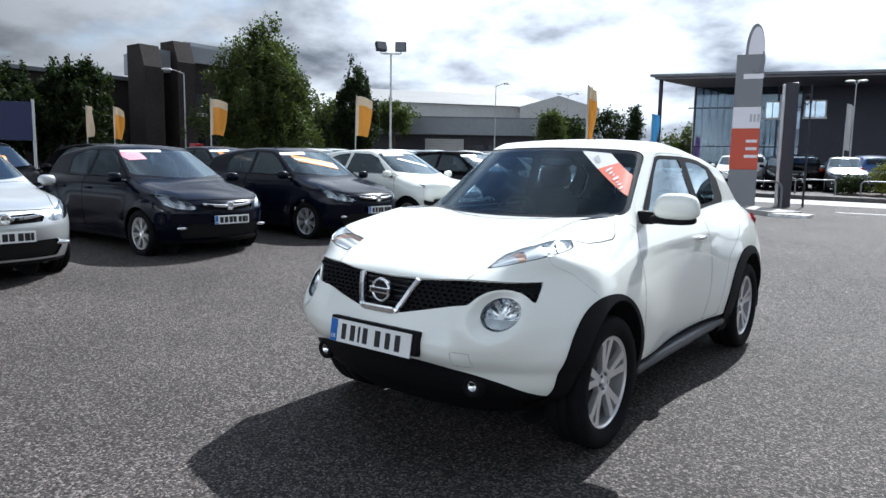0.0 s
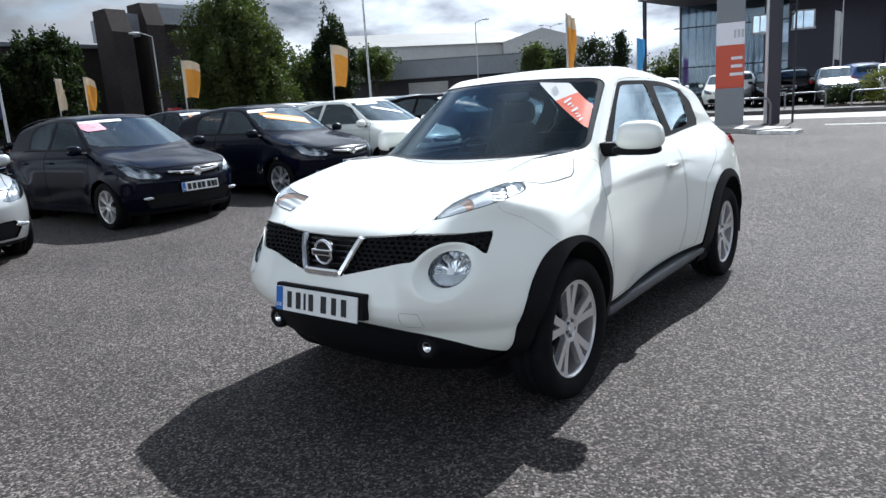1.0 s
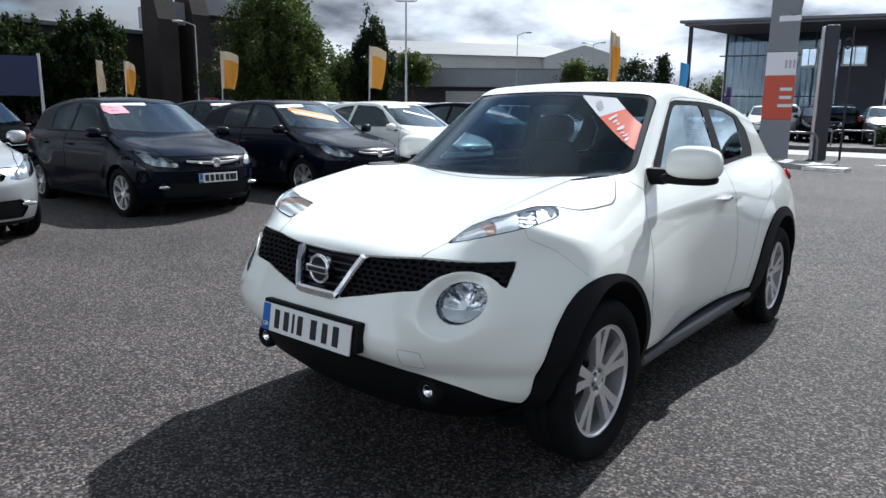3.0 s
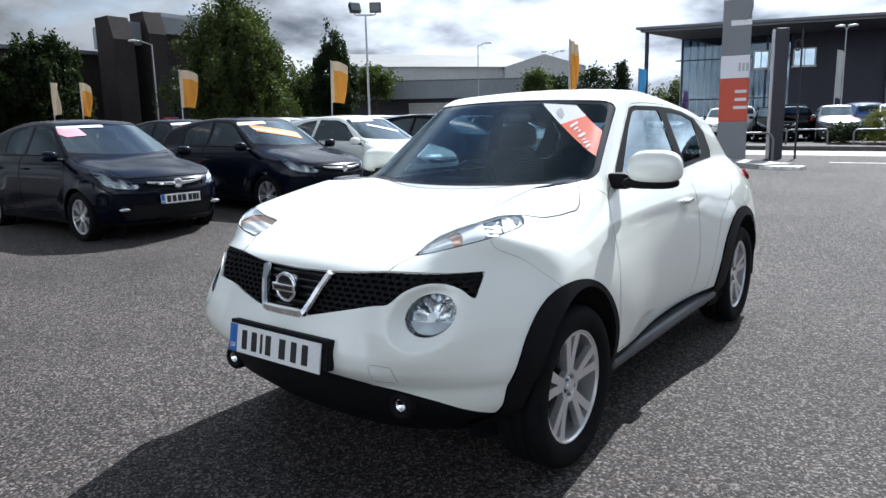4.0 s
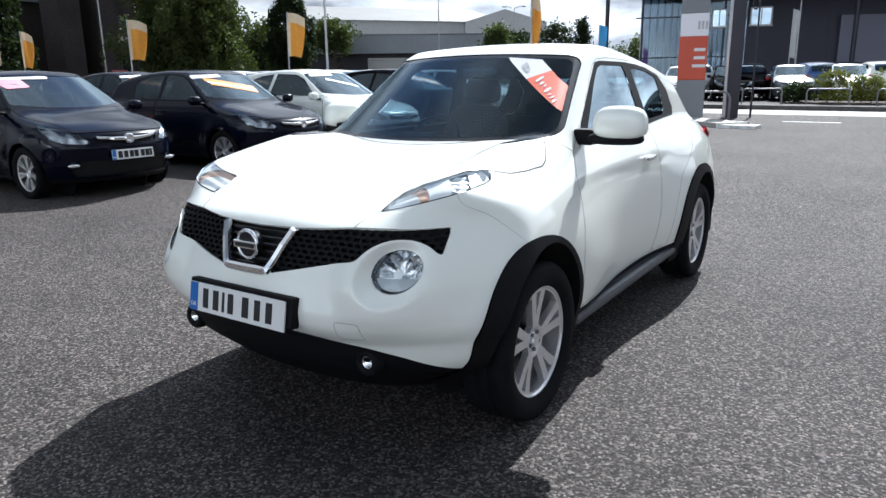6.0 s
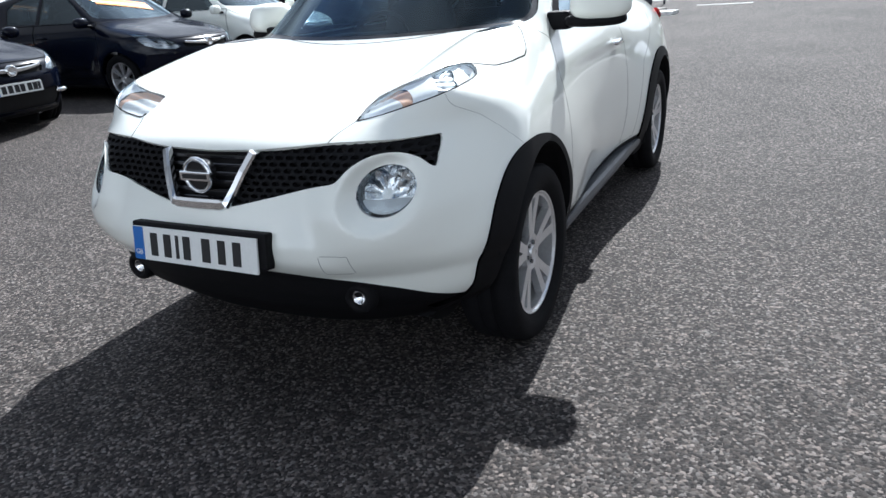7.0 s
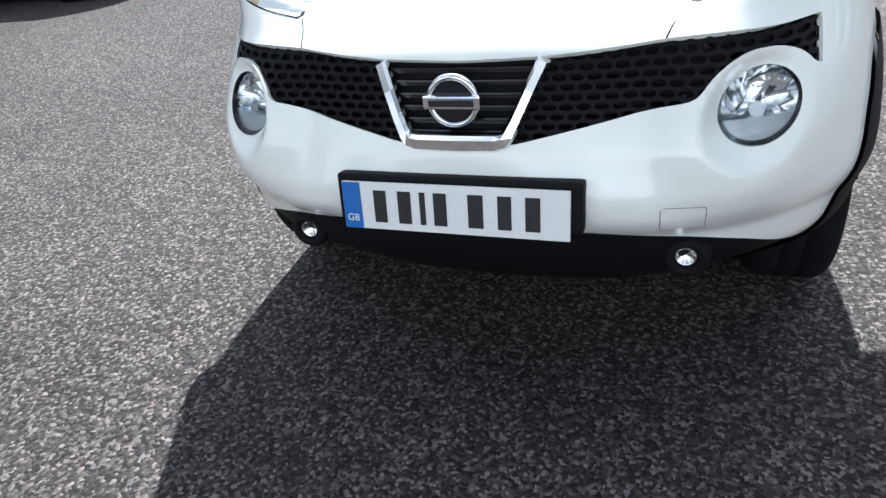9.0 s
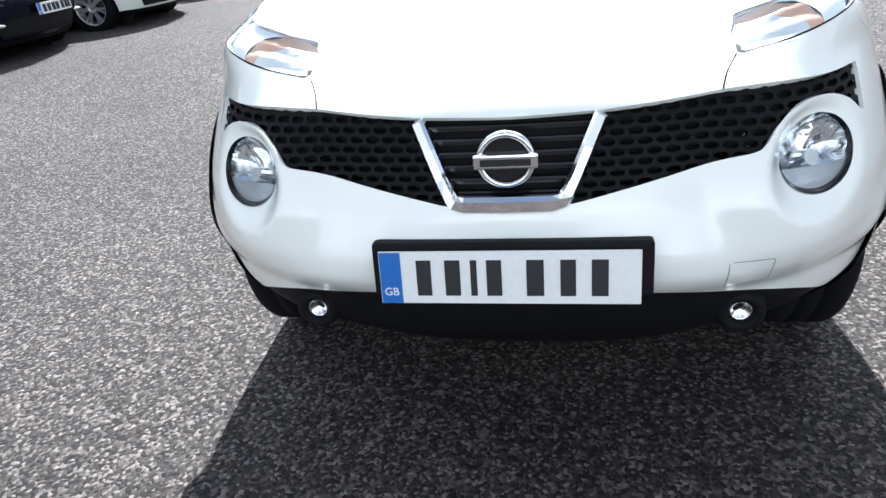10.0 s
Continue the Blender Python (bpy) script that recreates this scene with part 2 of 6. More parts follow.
RED_LENS = material("red_lens", (0.45, 0.01, 0.015), rough=0.15, coat=1.0)
PLATE_WHITE = material("plate_white", (0.76, 0.77, 0.75), rough=0.35, grain=0.03, size=90)
PLATE_BLUE = material("plate_blue", (0.015, 0.13, 0.45), rough=0.35)
INK = material("black_ink", (0.012, 0.012, 0.013), rough=0.5)
ORANGE = material("orange_vinyl", (0.72, 0.11, 0.045), rough=0.45)
FLAG_YELLOW = material("yellow_orange_vinyl", (0.78, 0.28, 0.05), rough=0.5)
PAPER = material("white_vinyl", (0.74, 0.74, 0.75), rough=0.45)
PINK = material("pink_vinyl", (0.78, 0.38, 0.45), rough=0.5)
PALE_INK = material("pale_ink", (0.45, 0.45, 0.47), rough=0.5)
GLASS = glass_material("car_glass", (0.58, 0.82, 1.0), 0.76, 0.026)
LOT_GLASS = glass_material("lot_windscreen", (0.62, 0.84, 1.0), 0.62, 0.10)
TINTED = glass_material("tinted_glass", (0.7, 0.82, 0.88), 0.26, 0.09)
DOOR_GLASS = glass_material("door_glass", (0.78, 0.90, 0.92), 0.40, 0.30)
LENS = glass_material("lamp_glass", (0.96, 0.98, 0.98), 0.95)
SHOP_GLASS = glass_material("shop_glass", (0.80, 0.88, 0.95), 0.66, 0.07)

# ---- mesh building ----


def mesh_object(name, verts, faces, mat, parent=None, label="", smooth=True, normals=None):
    """One mesh object out of vertex and face arrays (triangles, quads or lists)."""
    data = bpy.data.meshes.new(name)
    verts = np.asarray(verts, float).reshape(-1, 3)
    if isinstance(faces, np.ndarray):
        n, k = faces.shape
        data.vertices.add(len(verts))
        data.vertices.foreach_set("co", verts.ravel())
        data.loops.add(n * k)
        data.loops.foreach_set("vertex_index", faces.ravel().astype(np.int32))
        data.polygons.add(n)
        data.polygons.foreach_set("loop_start", np.arange(0, n * k, k, dtype=np.int32))
        data.update(calc_edges=True)
        data.validate()
    else:
        data.from_pydata([tuple(v) for v in verts], [], [tuple(f) for f in faces])
        data.update()
    data.materials.append(mat)
    if smooth:
        data.polygons.foreach_set("use_smooth", np.ones(len(data.polygons), bool))
    if normals is not None and len(data.vertices) == len(normals):
        data.normals_split_custom_set_from_vertices([tuple(v) for v in normals])
    ob = new(name, data)
    if parent is not None:
        ob.parent = parent
    if label:
        ob["label"] = label
    return ob


def part(name, bm, mat, parent, label="", smooth=False):
    """Links a bmesh as one mesh object under a thing or a part."""
    data = bpy.data.meshes.new(name)
    bmesh.ops.recalc_face_normals(bm, faces=bm.faces)
    bm.to_mesh(data)
    bm.free()
    data.materials.append(mat)
    if smooth:
        data.polygons.foreach_set("use_smooth", np.ones(len(data.polygons), bool))
    ob = new(name, data)
    if parent is not None:
        ob.parent = parent
    if label:
        ob["label"] = label
    return ob


def thing(name, label, category, at=None, group="", kind=""):
    ob = new(name)
    ob.empty_display_size = 0.2
    if at is not None:
        ob.matrix_world = at
    return tagged(ob, label, category, group, kind)


def box(bm, cx, cy, cz, sx, sy, sz, bevel=0.0, turn=None):
    """A box of full sizes sx, sy, sz at a centre, its edges bevelled, added to bm."""
    made = bmesh.ops.create_cube(bm, size=1.0)["verts"]
    for v in made:
        v.co = Vector((v.co.x * sx, v.co.y * sy, v.co.z * sz))
    if bevel:
        edges = list({e for v in made for e in v.link_edges})
        r = bmesh.ops.bevel(bm, geom=edges, offset=bevel, segments=2, affect="EDGES", profile=0.6)
        made = list({v for f in r["faces"] for v in f.verts} | {v for v in made if v.is_valid})
    for v in made:
        v.co = (turn @ v.co if turn is not None else v.co) + Vector((cx, cy, cz))
    return bm


def tube(bm, a, b, r0, r1=None, sides=12):
    """A tapered round bar from a to b."""
    a, b = Vector(a), Vector(b)
    r1 = r0 if r1 is None else r1
    turn = (b - a).to_track_quat("Z", "Y").to_matrix().to_4x4()
    m = Matrix.Translation((a + b) / 2) @ turn
    bmesh.ops.create_cone(bm, cap_ends=True, segments=sides, radius1=r0, radius2=r1, depth=(b - a).length, matrix=m)
    return bm


def lathe(outline, turns=48, axis="x"):
    """Vertices and quads of a profile [(radius, offset)] turned round an axis."""
    pts = np.array(outline, float)
    ang = np.linspace(0, 2 * np.pi, turns, endpoint=False)
    r, o = pts[:, 0][None], pts[:, 1][None]
    c, s = np.cos(ang)[:, None], np.sin(ang)[:, None]
    if axis == "x":
        v = np.stack([np.broadcast_to(o, (turns, len(pts))), r * c, r * s], -1)
    elif axis == "y":
        v = np.stack([r * c, np.broadcast_to(o, (turns, len(pts))), -r * s], -1)
    else:
        v = np.stack([r * c, r * s, np.broadcast_to(o, (turns, len(pts)))], -1)
    n = len(pts)
    i, j = np.meshgrid(np.arange(turns), np.arange(n - 1), indexing="ij")
    k = (i + 1) % turns
    f = np.stack([i * n + j, k * n + j, k * n + j + 1, i * n + j + 1], -1).reshape(-1, 4)
    return v.reshape(-1, 3), f


def surface(field, low, high, step):
    """The surface where field(x, y, z) is 0, as triangles (surface nets, drawn onto the field). Mirror-even in x."""
    nx = int(math.ceil(high[0] / step))
    xs = (np.arange(nx + 1)) * step
    ys = np.arange(low[1], high[1] + step, step)
    zs = np.arange(low[2], high[2] + step, step)
    X, Y, Z = np.meshgrid(xs, ys, zs, indexing="ij")
    half = field(X, Y, Z)
    F = np.concatenate([half[:0:-1], half], 0)
    xs = np.concatenate([-xs[:0:-1], xs])
    inside = F < 0
    count = np.zeros(tuple(n - 1 for n in F.shape), np.int8)
    for i in (0, 1):
        for j in (0, 1):
            for k in (0, 1):
                count += inside[i:F.shape[0] - 1 + i, j:F.shape[1] - 1 + j, k:F.shape[2] - 1 + k]
    active = (count > 0) & (count < 8)
    index = np.full(active.shape, -1, np.int64)
    cells = np.argwhere(active)
    index[tuple(cells.T)] = np.arange(len(cells))
    total, weight = np.zeros((len(cells), 3)), np.zeros(len(cells))
    corner = [(i, j, k) for i in (0, 1) for j in (0, 1) for k in (0, 1)]
    for a in corner:
        for axis in range(3):
            if a[axis]:
                continue
            b = list(a)
            b[axis] = 1
            fa, fb = F[tuple((cells + a).T)], F[tuple((cells + b).T)]
            cross = (fa < 0) != (fb < 0)
            t = np.where(cross, fa / np.where(cross, fa - fb, 1), 0)
            p = np.array(a, float)[None] + t[:, None] * (np.array(b) - np.array(a))[None]
            total += p * cross[:, None]
            weight += cross
    v = cells + total / weight[:, None]
    v = np.stack([xs[0] + v[:, 0] * step, ys[0] + v[:, 1] * step, zs[0] + v[:, 2] * step], -1)
    quads = []
    for axis in range(3):
        o1, o2 = [(1, 2), (2, 0), (0, 1)][axis]
        sl_a = [slice(None)] * 3
        sl_b = [slice(None)] * 3
        sl_a[axis], sl_b[axis] = slice(0, -1), slice(1, None)
        cross = inside[tuple(sl_a)] != inside[tuple(sl_b)]
        e = np.argwhere(cross)
        keep = (e[:, o1] > 0) & (e[:, o2] > 0) & (e[:, o1] < F.shape[o1] - 1) & (e[:, o2] < F.shape[o2] - 1)
        e = e[keep]
        flip = inside[tuple(e.T)]
        d1, d2 = np.zeros(3, int), np.zeros(3, int)
        d1[o1], d2[o2] = 1, 1
        q = np.stack([index[tuple((e - d1 - d2).T)], index[tuple((e - d2).T)], index[tuple(e.T)], index[tuple((e - d1).T)]], -1)
        q = np.where(flip[:, None], q, q[:, ::-1])
        quads.append(q)
    q = np.concatenate(quads)
    v = settle(field, v, 4)
    return v, np.concatenate([q[:, [0, 1, 2]], q[:, [0, 2, 3]]])


def slope(field, v, e=0.002):
    g = np.empty_like(v)
    for a in range(3):
        d = np.zeros(3)
        d[a] = e
        p, m = v + d, v - d
        g[:, a] = (field(*p.T) - field(*m.T)) / (2 * e)
    return g


def settle(field, v, times=3):
    for _ in range(times):
        g = slope(field, v)
        f = field(*v.T)
        step = f / np.maximum((g * g).sum(1), 0.05)
        v = v - np.clip(step, -0.02, 0.02)[:, None] * g
    return v


def unit(g):
    return g / np.maximum(np.linalg.norm(g, axis=1), 1e-9)[:, None]


def cut(v, t, g):
    """Splits triangles along g = 0. Gives (v, t) with g < 0, (v, t) with g > 0, and the edges of the cut in the first."""
    g = np.where(np.abs(g) < 1e-7, 1e-7, g)
    inside = g < 0
    n_in = inside[t].sum(1)
    edge_id, extra = {}, []
    t_in, t_out, rims = [t[n_in == 3]], [t[n_in == 0]], []
    mixed = t[(n_in == 1) | (n_in == 2)]

    def between(a, b):
        key = (a, b) if a < b else (b, a)
        if key not in edge_id:
            k = g[a] / (g[a] - g[b])
            edge_id[key] = len(v) + len(extra)
            extra.append(v[a] + k * (v[b] - v[a]))
        return edge_id[key]

    new_in, new_out = [], []
    for tri in mixed.tolist():
        s = [bool(inside[i]) for i in tri]
        odd = s.index(True) if sum(s) == 1 else s.index(False)
        a, b, c = tri[odd], tri[(odd + 1) % 3], tri[(odd + 2) % 3]
        p, q = between(a, b), between(a, c)
        lone, pair = [(a, p, q)], [(p, b, c), (p, c, q)]
        if s[odd]:
            new_in += lone
            new_out += pair
            rims.append((q, p))
        else:
            new_out += lone
            new_in += pair
            rims.append((p, q))
    allv = np.concatenate([v, np.array(extra).reshape(-1, 3)]) if extra else v
    t_in = np.concatenate([t_in[0], np.array(new_in, np.int64).reshape(-1, 3)])
    t_out = np.concatenate([t_out[0], np.array(new_out, np.int64).reshape(-1, 3)])
    rim = allv[np.array(rims, np.int64).reshape(-1, 2)]
    return pack(allv, t_in), pack(allv, t_out), rim


def pack(v, t):
    used, back = np.unique(t.ravel(), return_inverse=True)
    return v[used], back.reshape(-1, 3)


def lip(rim, way):
    """A strip of quads from a cut's edge, carried by the vectors way (one for each end)."""
    n = len(rim)
    v = np.concatenate([rim[:, 0], rim[:, 1], rim[:, 1] + way[:, 1], rim[:, 0] + way[:, 0]])
    i = np.arange(n)
    return v, np.stack([i, i + n, i + 2 * n, i + 3 * n], -1)


def inward(field, rim, depth):
    n = unit(slope(field, rim.reshape(-1, 3))).reshape(-1, 2, 3)
    return -depth * n


def polygon(px, py, pts, soft=0.0):
    """Signed distance from a closed outline of few corners: negative inside; soft rounds its corners."""
    pts = np.array(pts, float)
    d = np.full(np.shape(px), 1e9)
    sign = np.ones(np.shape(px))
    for i in range(len(pts)):
        a, b = pts[i], pts[i - 1]
        ex, ey = b - a
        wx, wy = px - a[0], py - a[1]
        k = np.clip((wx * ex + wy * ey) / (ex * ex + ey * ey), 0, 1)
        d = np.minimum(d, (wx - k * ex) ** 2 + (wy - k * ey) ** 2)
        c1, c2, c3 = py >= a[1], py < b[1], ex * wy > ey * wx
        sign = np.where((c1 & c2 & c3) | (~c1 & ~c2 & ~c3), -sign, sign)
    return sign * np.sqrt(d) - soft


# ---- shapes from smooth fields ----
def prof(points, soft):
    """A smooth curve through few points: straight pieces, softened by a bell of width soft."""
    a = np.array(points, float)
    t = np.linspace(a[0, 0] - 1, a[-1, 0] + 1, 1200)
    v = np.interp(t, a[:, 0], a[:, 1])
    step = t[1] - t[0]
    n = int(4 * soft / step) + 1
    bell = np.exp(-0.5 * (np.arange(-n, n + 1) * step / soft) ** 2)
    v = np.convolve(np.pad(v, n, mode="edge"), bell / bell.sum(), mode="valid")
    return lambda x: np.interp(x, t, v)


def smax(a, b, k):
    h = np.clip(0.5 + 0.5 * (a - b) / k, 0, 1)
    return b + (a - b) * h + k * h * (1 - h)


def smin(a, b, k):
    return -smax(-a, -b, k)


def bell(d, w):
    return np.exp(-(d / w) ** 2)


def ease(x, a, b):
    t = np.clip((x - a) / (b - a), 0, 1)
    return t * t * (3 - 2 * t)


# the white crossover: nose towards -y, plate at y = 0, axles at 0.861 and 3.392
AXLE_F, AXLE_R, HUB_Z = 0.861, 3.392, 0.334
nose = prof([(0.15, 0.392), (0.28, 0.242), (0.34, 0.177), (0.4, 0.144), (0.478, 0.124), (0.505, 0.098), (0.542, 0.075), (0.594, 0.068), (0.694, 0.087), (0.794, 0.132), (0.914, 0.192)], 0.011)
round_ = prof([(0.2, 1.5), (0.28, 1.1), (0.34, 0.70), (0.42, 0.66), (0.52, 0.65), (0.68, 0.74), (0.86, 0.90)], 0.03)
waist = prof([(0, 0.80), (0.5, 0.835), (1.3, 0.808), (2.2, 0.808), (3.0, 0.815), (3.6, 0.82), (4.1, 0.78)], 0.12)
flank = prof([(0.15, -0.10), (0.26, -0.06), (0.38, -0.02), (0.52, 0.0), (0.75, -0.002), (0.92, -0.024), (1.10, -0.085)], 0.05)
bonnet = prof([(-0.05, 0.835), (0.15, 0.883), (0.34, 0.938), (0.62, 1.000), (0.9, 1.05), (1.2, 1.085), (1.6, 1.10), (2.4, 1.11), (3.5, 1.125), (4.2, 1.095)], 0.08)
screen = prof([(0.9, 0.83), (1.08, 1.06), (1.50, 1.70), (1.70, 2.0)], 0.03)
crown = prof([(1.3, 1.455), (1.6, 1.525), (1.9, 1.578), (2.3, 1.602), (2.8, 1.580), (3.3, 1.530), (3.8, 1.440)], 0.12)
tail = prof([(0.2, 3.98), (0.45, 4.10), (0.70, 4.12), (0.95, 4.06), (1.10, 4.00)], 0.05)
tail_glass = prof([(0.9, 4.06), (1.10, 3.98), (1.45, 3.68), (1.6, 3.55)], 0.04)


def crossover(x, y, z):
    s = np.abs(x)
    pod = np.hypot(s - 0.602, z - 0.744)
    front = nose(z) + round_(z) * (0.12 * s ** 2 + 0.873 * s ** 4) - 0.044 * (1 - ease(pod, 0.085, 0.245)) + (0.036 - 0.28 * (s - 0.602)) * (1 - ease(pod, 0.070, 0.115)) - 0.014 * bell(s - 0.38, 0.24) * bell(z - 0.56, 0.09) - y
    dy = y - AXLE_F
    arch_f = np.hypot(np.where(dy > 0, dy / 1.35, dy), z - HUB_Z)
    arch_r = np.hypot(y - AXLE_R, z - HUB_Z)
    bulge = 0.062 * bell(np.maximum(arch_f - 0.36, 0), 0.34) + 0.066 * bell(np.maximum(arch_r - 0.36, 0), 0.36)
    side = s - (waist(y) + flank(z) + bulge)
    ridge = 0.115 * bell(s - 0.635, 0.16) * ease(y, 0.18, 0.50) * (1 - 0.75 * ease(y, 0.95, 1.7))
    top = z - (bonnet(y) - 0.11 * s ** 2 + ridge)
    back = y - (tail(z) - 0.16 * s ** 2 - 0.35 * s ** 6)
    low = smax(smax(smax(front, top, 0.05), side, 0.11), back, 0.10)
    glass = (screen(z) + 0.30 * s ** 2 + 0.35 * s ** 4 - y) / 1.7
    cabin = s - (0.732 - 0.36 * (z - 1.05) - 0.09 * ease(y, 2.1, 4.0))
    roof = z - (crown(y) - (0.085 + 0.13 * ease(y, 2.0, 3.2)) * s ** 2)
    hatch = (y - (tail_glass(z) - 0.12 * s ** 2)) / 1.3
    high = smax(smax(smax(smax(glass, roof, 0.05), cabin, 0.07), hatch, 0.07), 0.95 - z, 0.04)
    return smax(smin(low, high, 0.05), 0.20 - z, 0.03)


def wheel_parts(parent, at, radius, width, rim_r, spokes, mirror, label="silver alloy wheel with twin spokes", plain=False):
    """A wheel whose outer face looks along +x (or -x if mirrored): rim with spokes > tyre, brake disc, hub cap."""
    w = width / 2
    n_t, n_r = 140, 20
    r_hub, r_out = 0.30 * rim_r, 0.93 * rim_r
    rr = np.linspace(0.004, rim_r * 0.965, n_r)
    th = np.linspace(0, 2 * np.pi, n_t, endpoint=False)
    RR, TH = np.meshgrid(rr, th, indexing="ij")
    face = w * (0.60 + 0.14 * (RR / rim_r) ** 2 - 0.10 * bell(RR - 0.16 * rim_r, 0.05 * rim_r))
    v = np.stack([face, RR * np.cos(TH), RR * np.sin(TH)], -1).reshape(-1, 3)
    i, j = np.meshgrid(np.arange(n_r - 1), np.arange(n_t), indexing="ij")
    k = (j + 1) % n_t
    q = np.stack([i * n_t + j, (i + 1) * n_t + j, (i + 1) * n_t + k, i * n_t + k], -1).reshape(-1, 4)
    tri = np.concatenate([q[:, [0, 1, 2]], q[:, [0, 2, 3]]])

    def open_parts(x, y, z):
        """Negative where the wheel is open between its spokes."""
        r = np.hypot(y, z)
        pitch = 2 * np.pi / spokes
        off = np.abs((np.arctan2(z, y) - np.pi / 2 + pitch / 2) % pitch - pitch / 2)
        u = np.clip((r - r_hub) / (r_out - r_hub), 0, 1)
        mid = pitch * (0.112 + 0.040 * u)
        half = rim_r * (0.070 + 0.020 * u) * (5 / spokes) ** 0.75
        spoke = np.abs(off - mid) * r - half
        return np.maximum(np.maximum(-spoke, r_hub - r), r - r_out)
    _, (v, tri), rim_e = cut(v, tri, open_parts(*v.T))
    sv, sf = lip(rim_e, np.zeros_like(rim_e) + np.array([-0.030, 0, 0]))
    dish = [(rim_r * 0.965, float(w * (0.60 + 0.14 * 0.931))), (rim_r * 0.99, w * 0.79), (rim_r * 1.02, w * 0.80), (rim_r * 1.03, w * 0.70), (rim_r * 0.95, w * 0.5), (rim_r * 0.93, -w * 0.2), (rim_r * 0.98, -w * 0.9)]
    rv_, rf_ = lathe(dish, n_t)
    bm = bmesh.new()
    base = [bm.verts.new(p) for p in np.concatenate([v, sv, rv_])]
    for quad in [list(t) for t in tri] + [[len(v) + c for c in t] for t in sf] + [[len(v) + len(sv) + c for c in t] for t in rf_]:
        if len(set(quad)) == len(quad):
            try:
                bm.faces.new([base[c] for c in quad])
            except ValueError:
                pass
    bmesh.ops.remove_doubles(bm, verts=bm.verts, dist=0.0006)
    if mirror:
        for p in bm.verts:
            p.co.x = -p.co.x
    rim = part("wheel", bm, ALLOY, parent, label, smooth=False)
    rim.location = at
    hole, r0 = rim_r * 0.97, 0.045 * radius / 0.334
    flip = np.array([-1 if mirror else 1, 1, 1])
    turn = (lambda q: q[:, ::-1]) if mirror else (lambda q: q)
    k = (radius - rim_r)
    prof_t = [(rim_r * 1.0, -w * 0.75), (rim_r + k * 0.3, -w * 0.98), (rim_r + k * 0.75, -w), (radius - 0.012, -w * 0.9), (radius, -w * 0.72), (radius, -w * 0.30), (radius - 0.008, -w * 0.27), (radius - 0.008, -w * 0.22), (radius, -w * 0.19),
              (radius, w * 0.19), (radius - 0.008, w * 0.22), (radius - 0.008, w * 0.27), (radius, w * 0.30), (radius, w * 0.72), (radius - 0.012, w * 0.9), (rim_r + k * 0.75, w), (rim_r + k * 0.3, w * 0.98), (rim_r * 1.01, w * 0.80)]
    tv, tf = lathe(prof_t, 56)
    mesh_object("tyre", tv * flip, turn(tf), RUBBER, rim, "black rubber tyre")
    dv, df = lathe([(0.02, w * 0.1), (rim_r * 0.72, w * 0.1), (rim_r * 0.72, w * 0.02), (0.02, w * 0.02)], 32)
    mesh_object("brake_disc", dv * flip, turn(df), DISC, rim, "dull steel brake disc, darkened for the shade behind the spokes", smooth=False)
    # near-black disc paints the shade between the spokes
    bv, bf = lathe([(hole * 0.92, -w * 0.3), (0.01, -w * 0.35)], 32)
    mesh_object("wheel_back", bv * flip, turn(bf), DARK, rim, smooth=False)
    if not plain:
        for i in range(5):
            bm = bmesh.new()
            a = 2 * math.pi * (i + 0.5) / 5 + math.pi / 2
            x = w * 0.58 * flip[0]
            tube(bm, (x - 0.006, math.cos(a) * r0 * 0.85, math.sin(a) * r0 * 0.85), (x + 0.004 * flip[0], math.cos(a) * r0 * 0.85, math.sin(a) * r0 * 0.85), 0.009, sides=6)
            part("lug_nut", bm, GREY_PAINT, rim)
        bm = bmesh.new()
        tube(bm, (w * 0.58 * flip[0], 0, 0), (w * 0.66 * flip[0], 0, 0), 0.027, 0.024, 20)
        part("hub_cap", bm, ALLOY, rim, "plain round hub cap")
    return rim


def rounded(cx, cy, cz, hx, hy, hz, power=3.0, rows=24, cols=36):
    """A soft pillow shape (superellipsoid)."""
    u = np.linspace(-np.pi / 2, np.pi / 2, rows)[:, None]
    a = np.linspace(-np.pi, np.pi, cols, endpoint=False)[None]
    e = 2.0 / power
    pw = lambda q: np.sign(q) * np.abs(q) ** e
    x = cx + hx * pw(np.cos(u)) * pw(np.cos(a))
    y = cy + hy * pw(np.cos(u)) * pw(np.sin(a))
    z = cz + hz * pw(np.sin(u)) * np.ones_like(a)
    v = np.stack([x, y, z], -1).reshape(-1, 3)
    i, j = np.meshgrid(np.arange(rows - 1), np.arange(cols), indexing="ij")
    k = (j + 1) % cols
    f = np.stack([i * cols + j, i * cols + k, (i + 1) * cols + k, (i + 1) * cols + j], -1).reshape(-1, 4)
    return v, f


def sweep(path, half_w, half_t, side, up, taper=None):
    """A bar with a softened section swept along points; side and up are unit vectors for each point."""
    prof_s = np.array([(-1, -1), (-1, 0.3), (-0.6, 1), (0.6, 1), (1, 0.3), (1, -1)], float)
    path, side, up = np.array(path), np.array(side), np.array(up)
    k = np.ones(len(path)) if taper is None else np.array(taper)
    v = path[:, None] + prof_s[None, :, :1] * half_w * k[:, None, None] * side[:, None] + prof_s[None, :, 1:] * half_t * up[:, None]
    n, m = len(path), len(prof_s)
    f = [(i * m + j, i * m + (j + 1) % m, (i + 1) * m + (j + 1) % m, (i + 1) * m + j) for i in range(n - 1) for j in range(m)]
    f += [tuple(range(m)), tuple(range((n - 1) * m, n * m))]
    return v.reshape(-1, 3), f


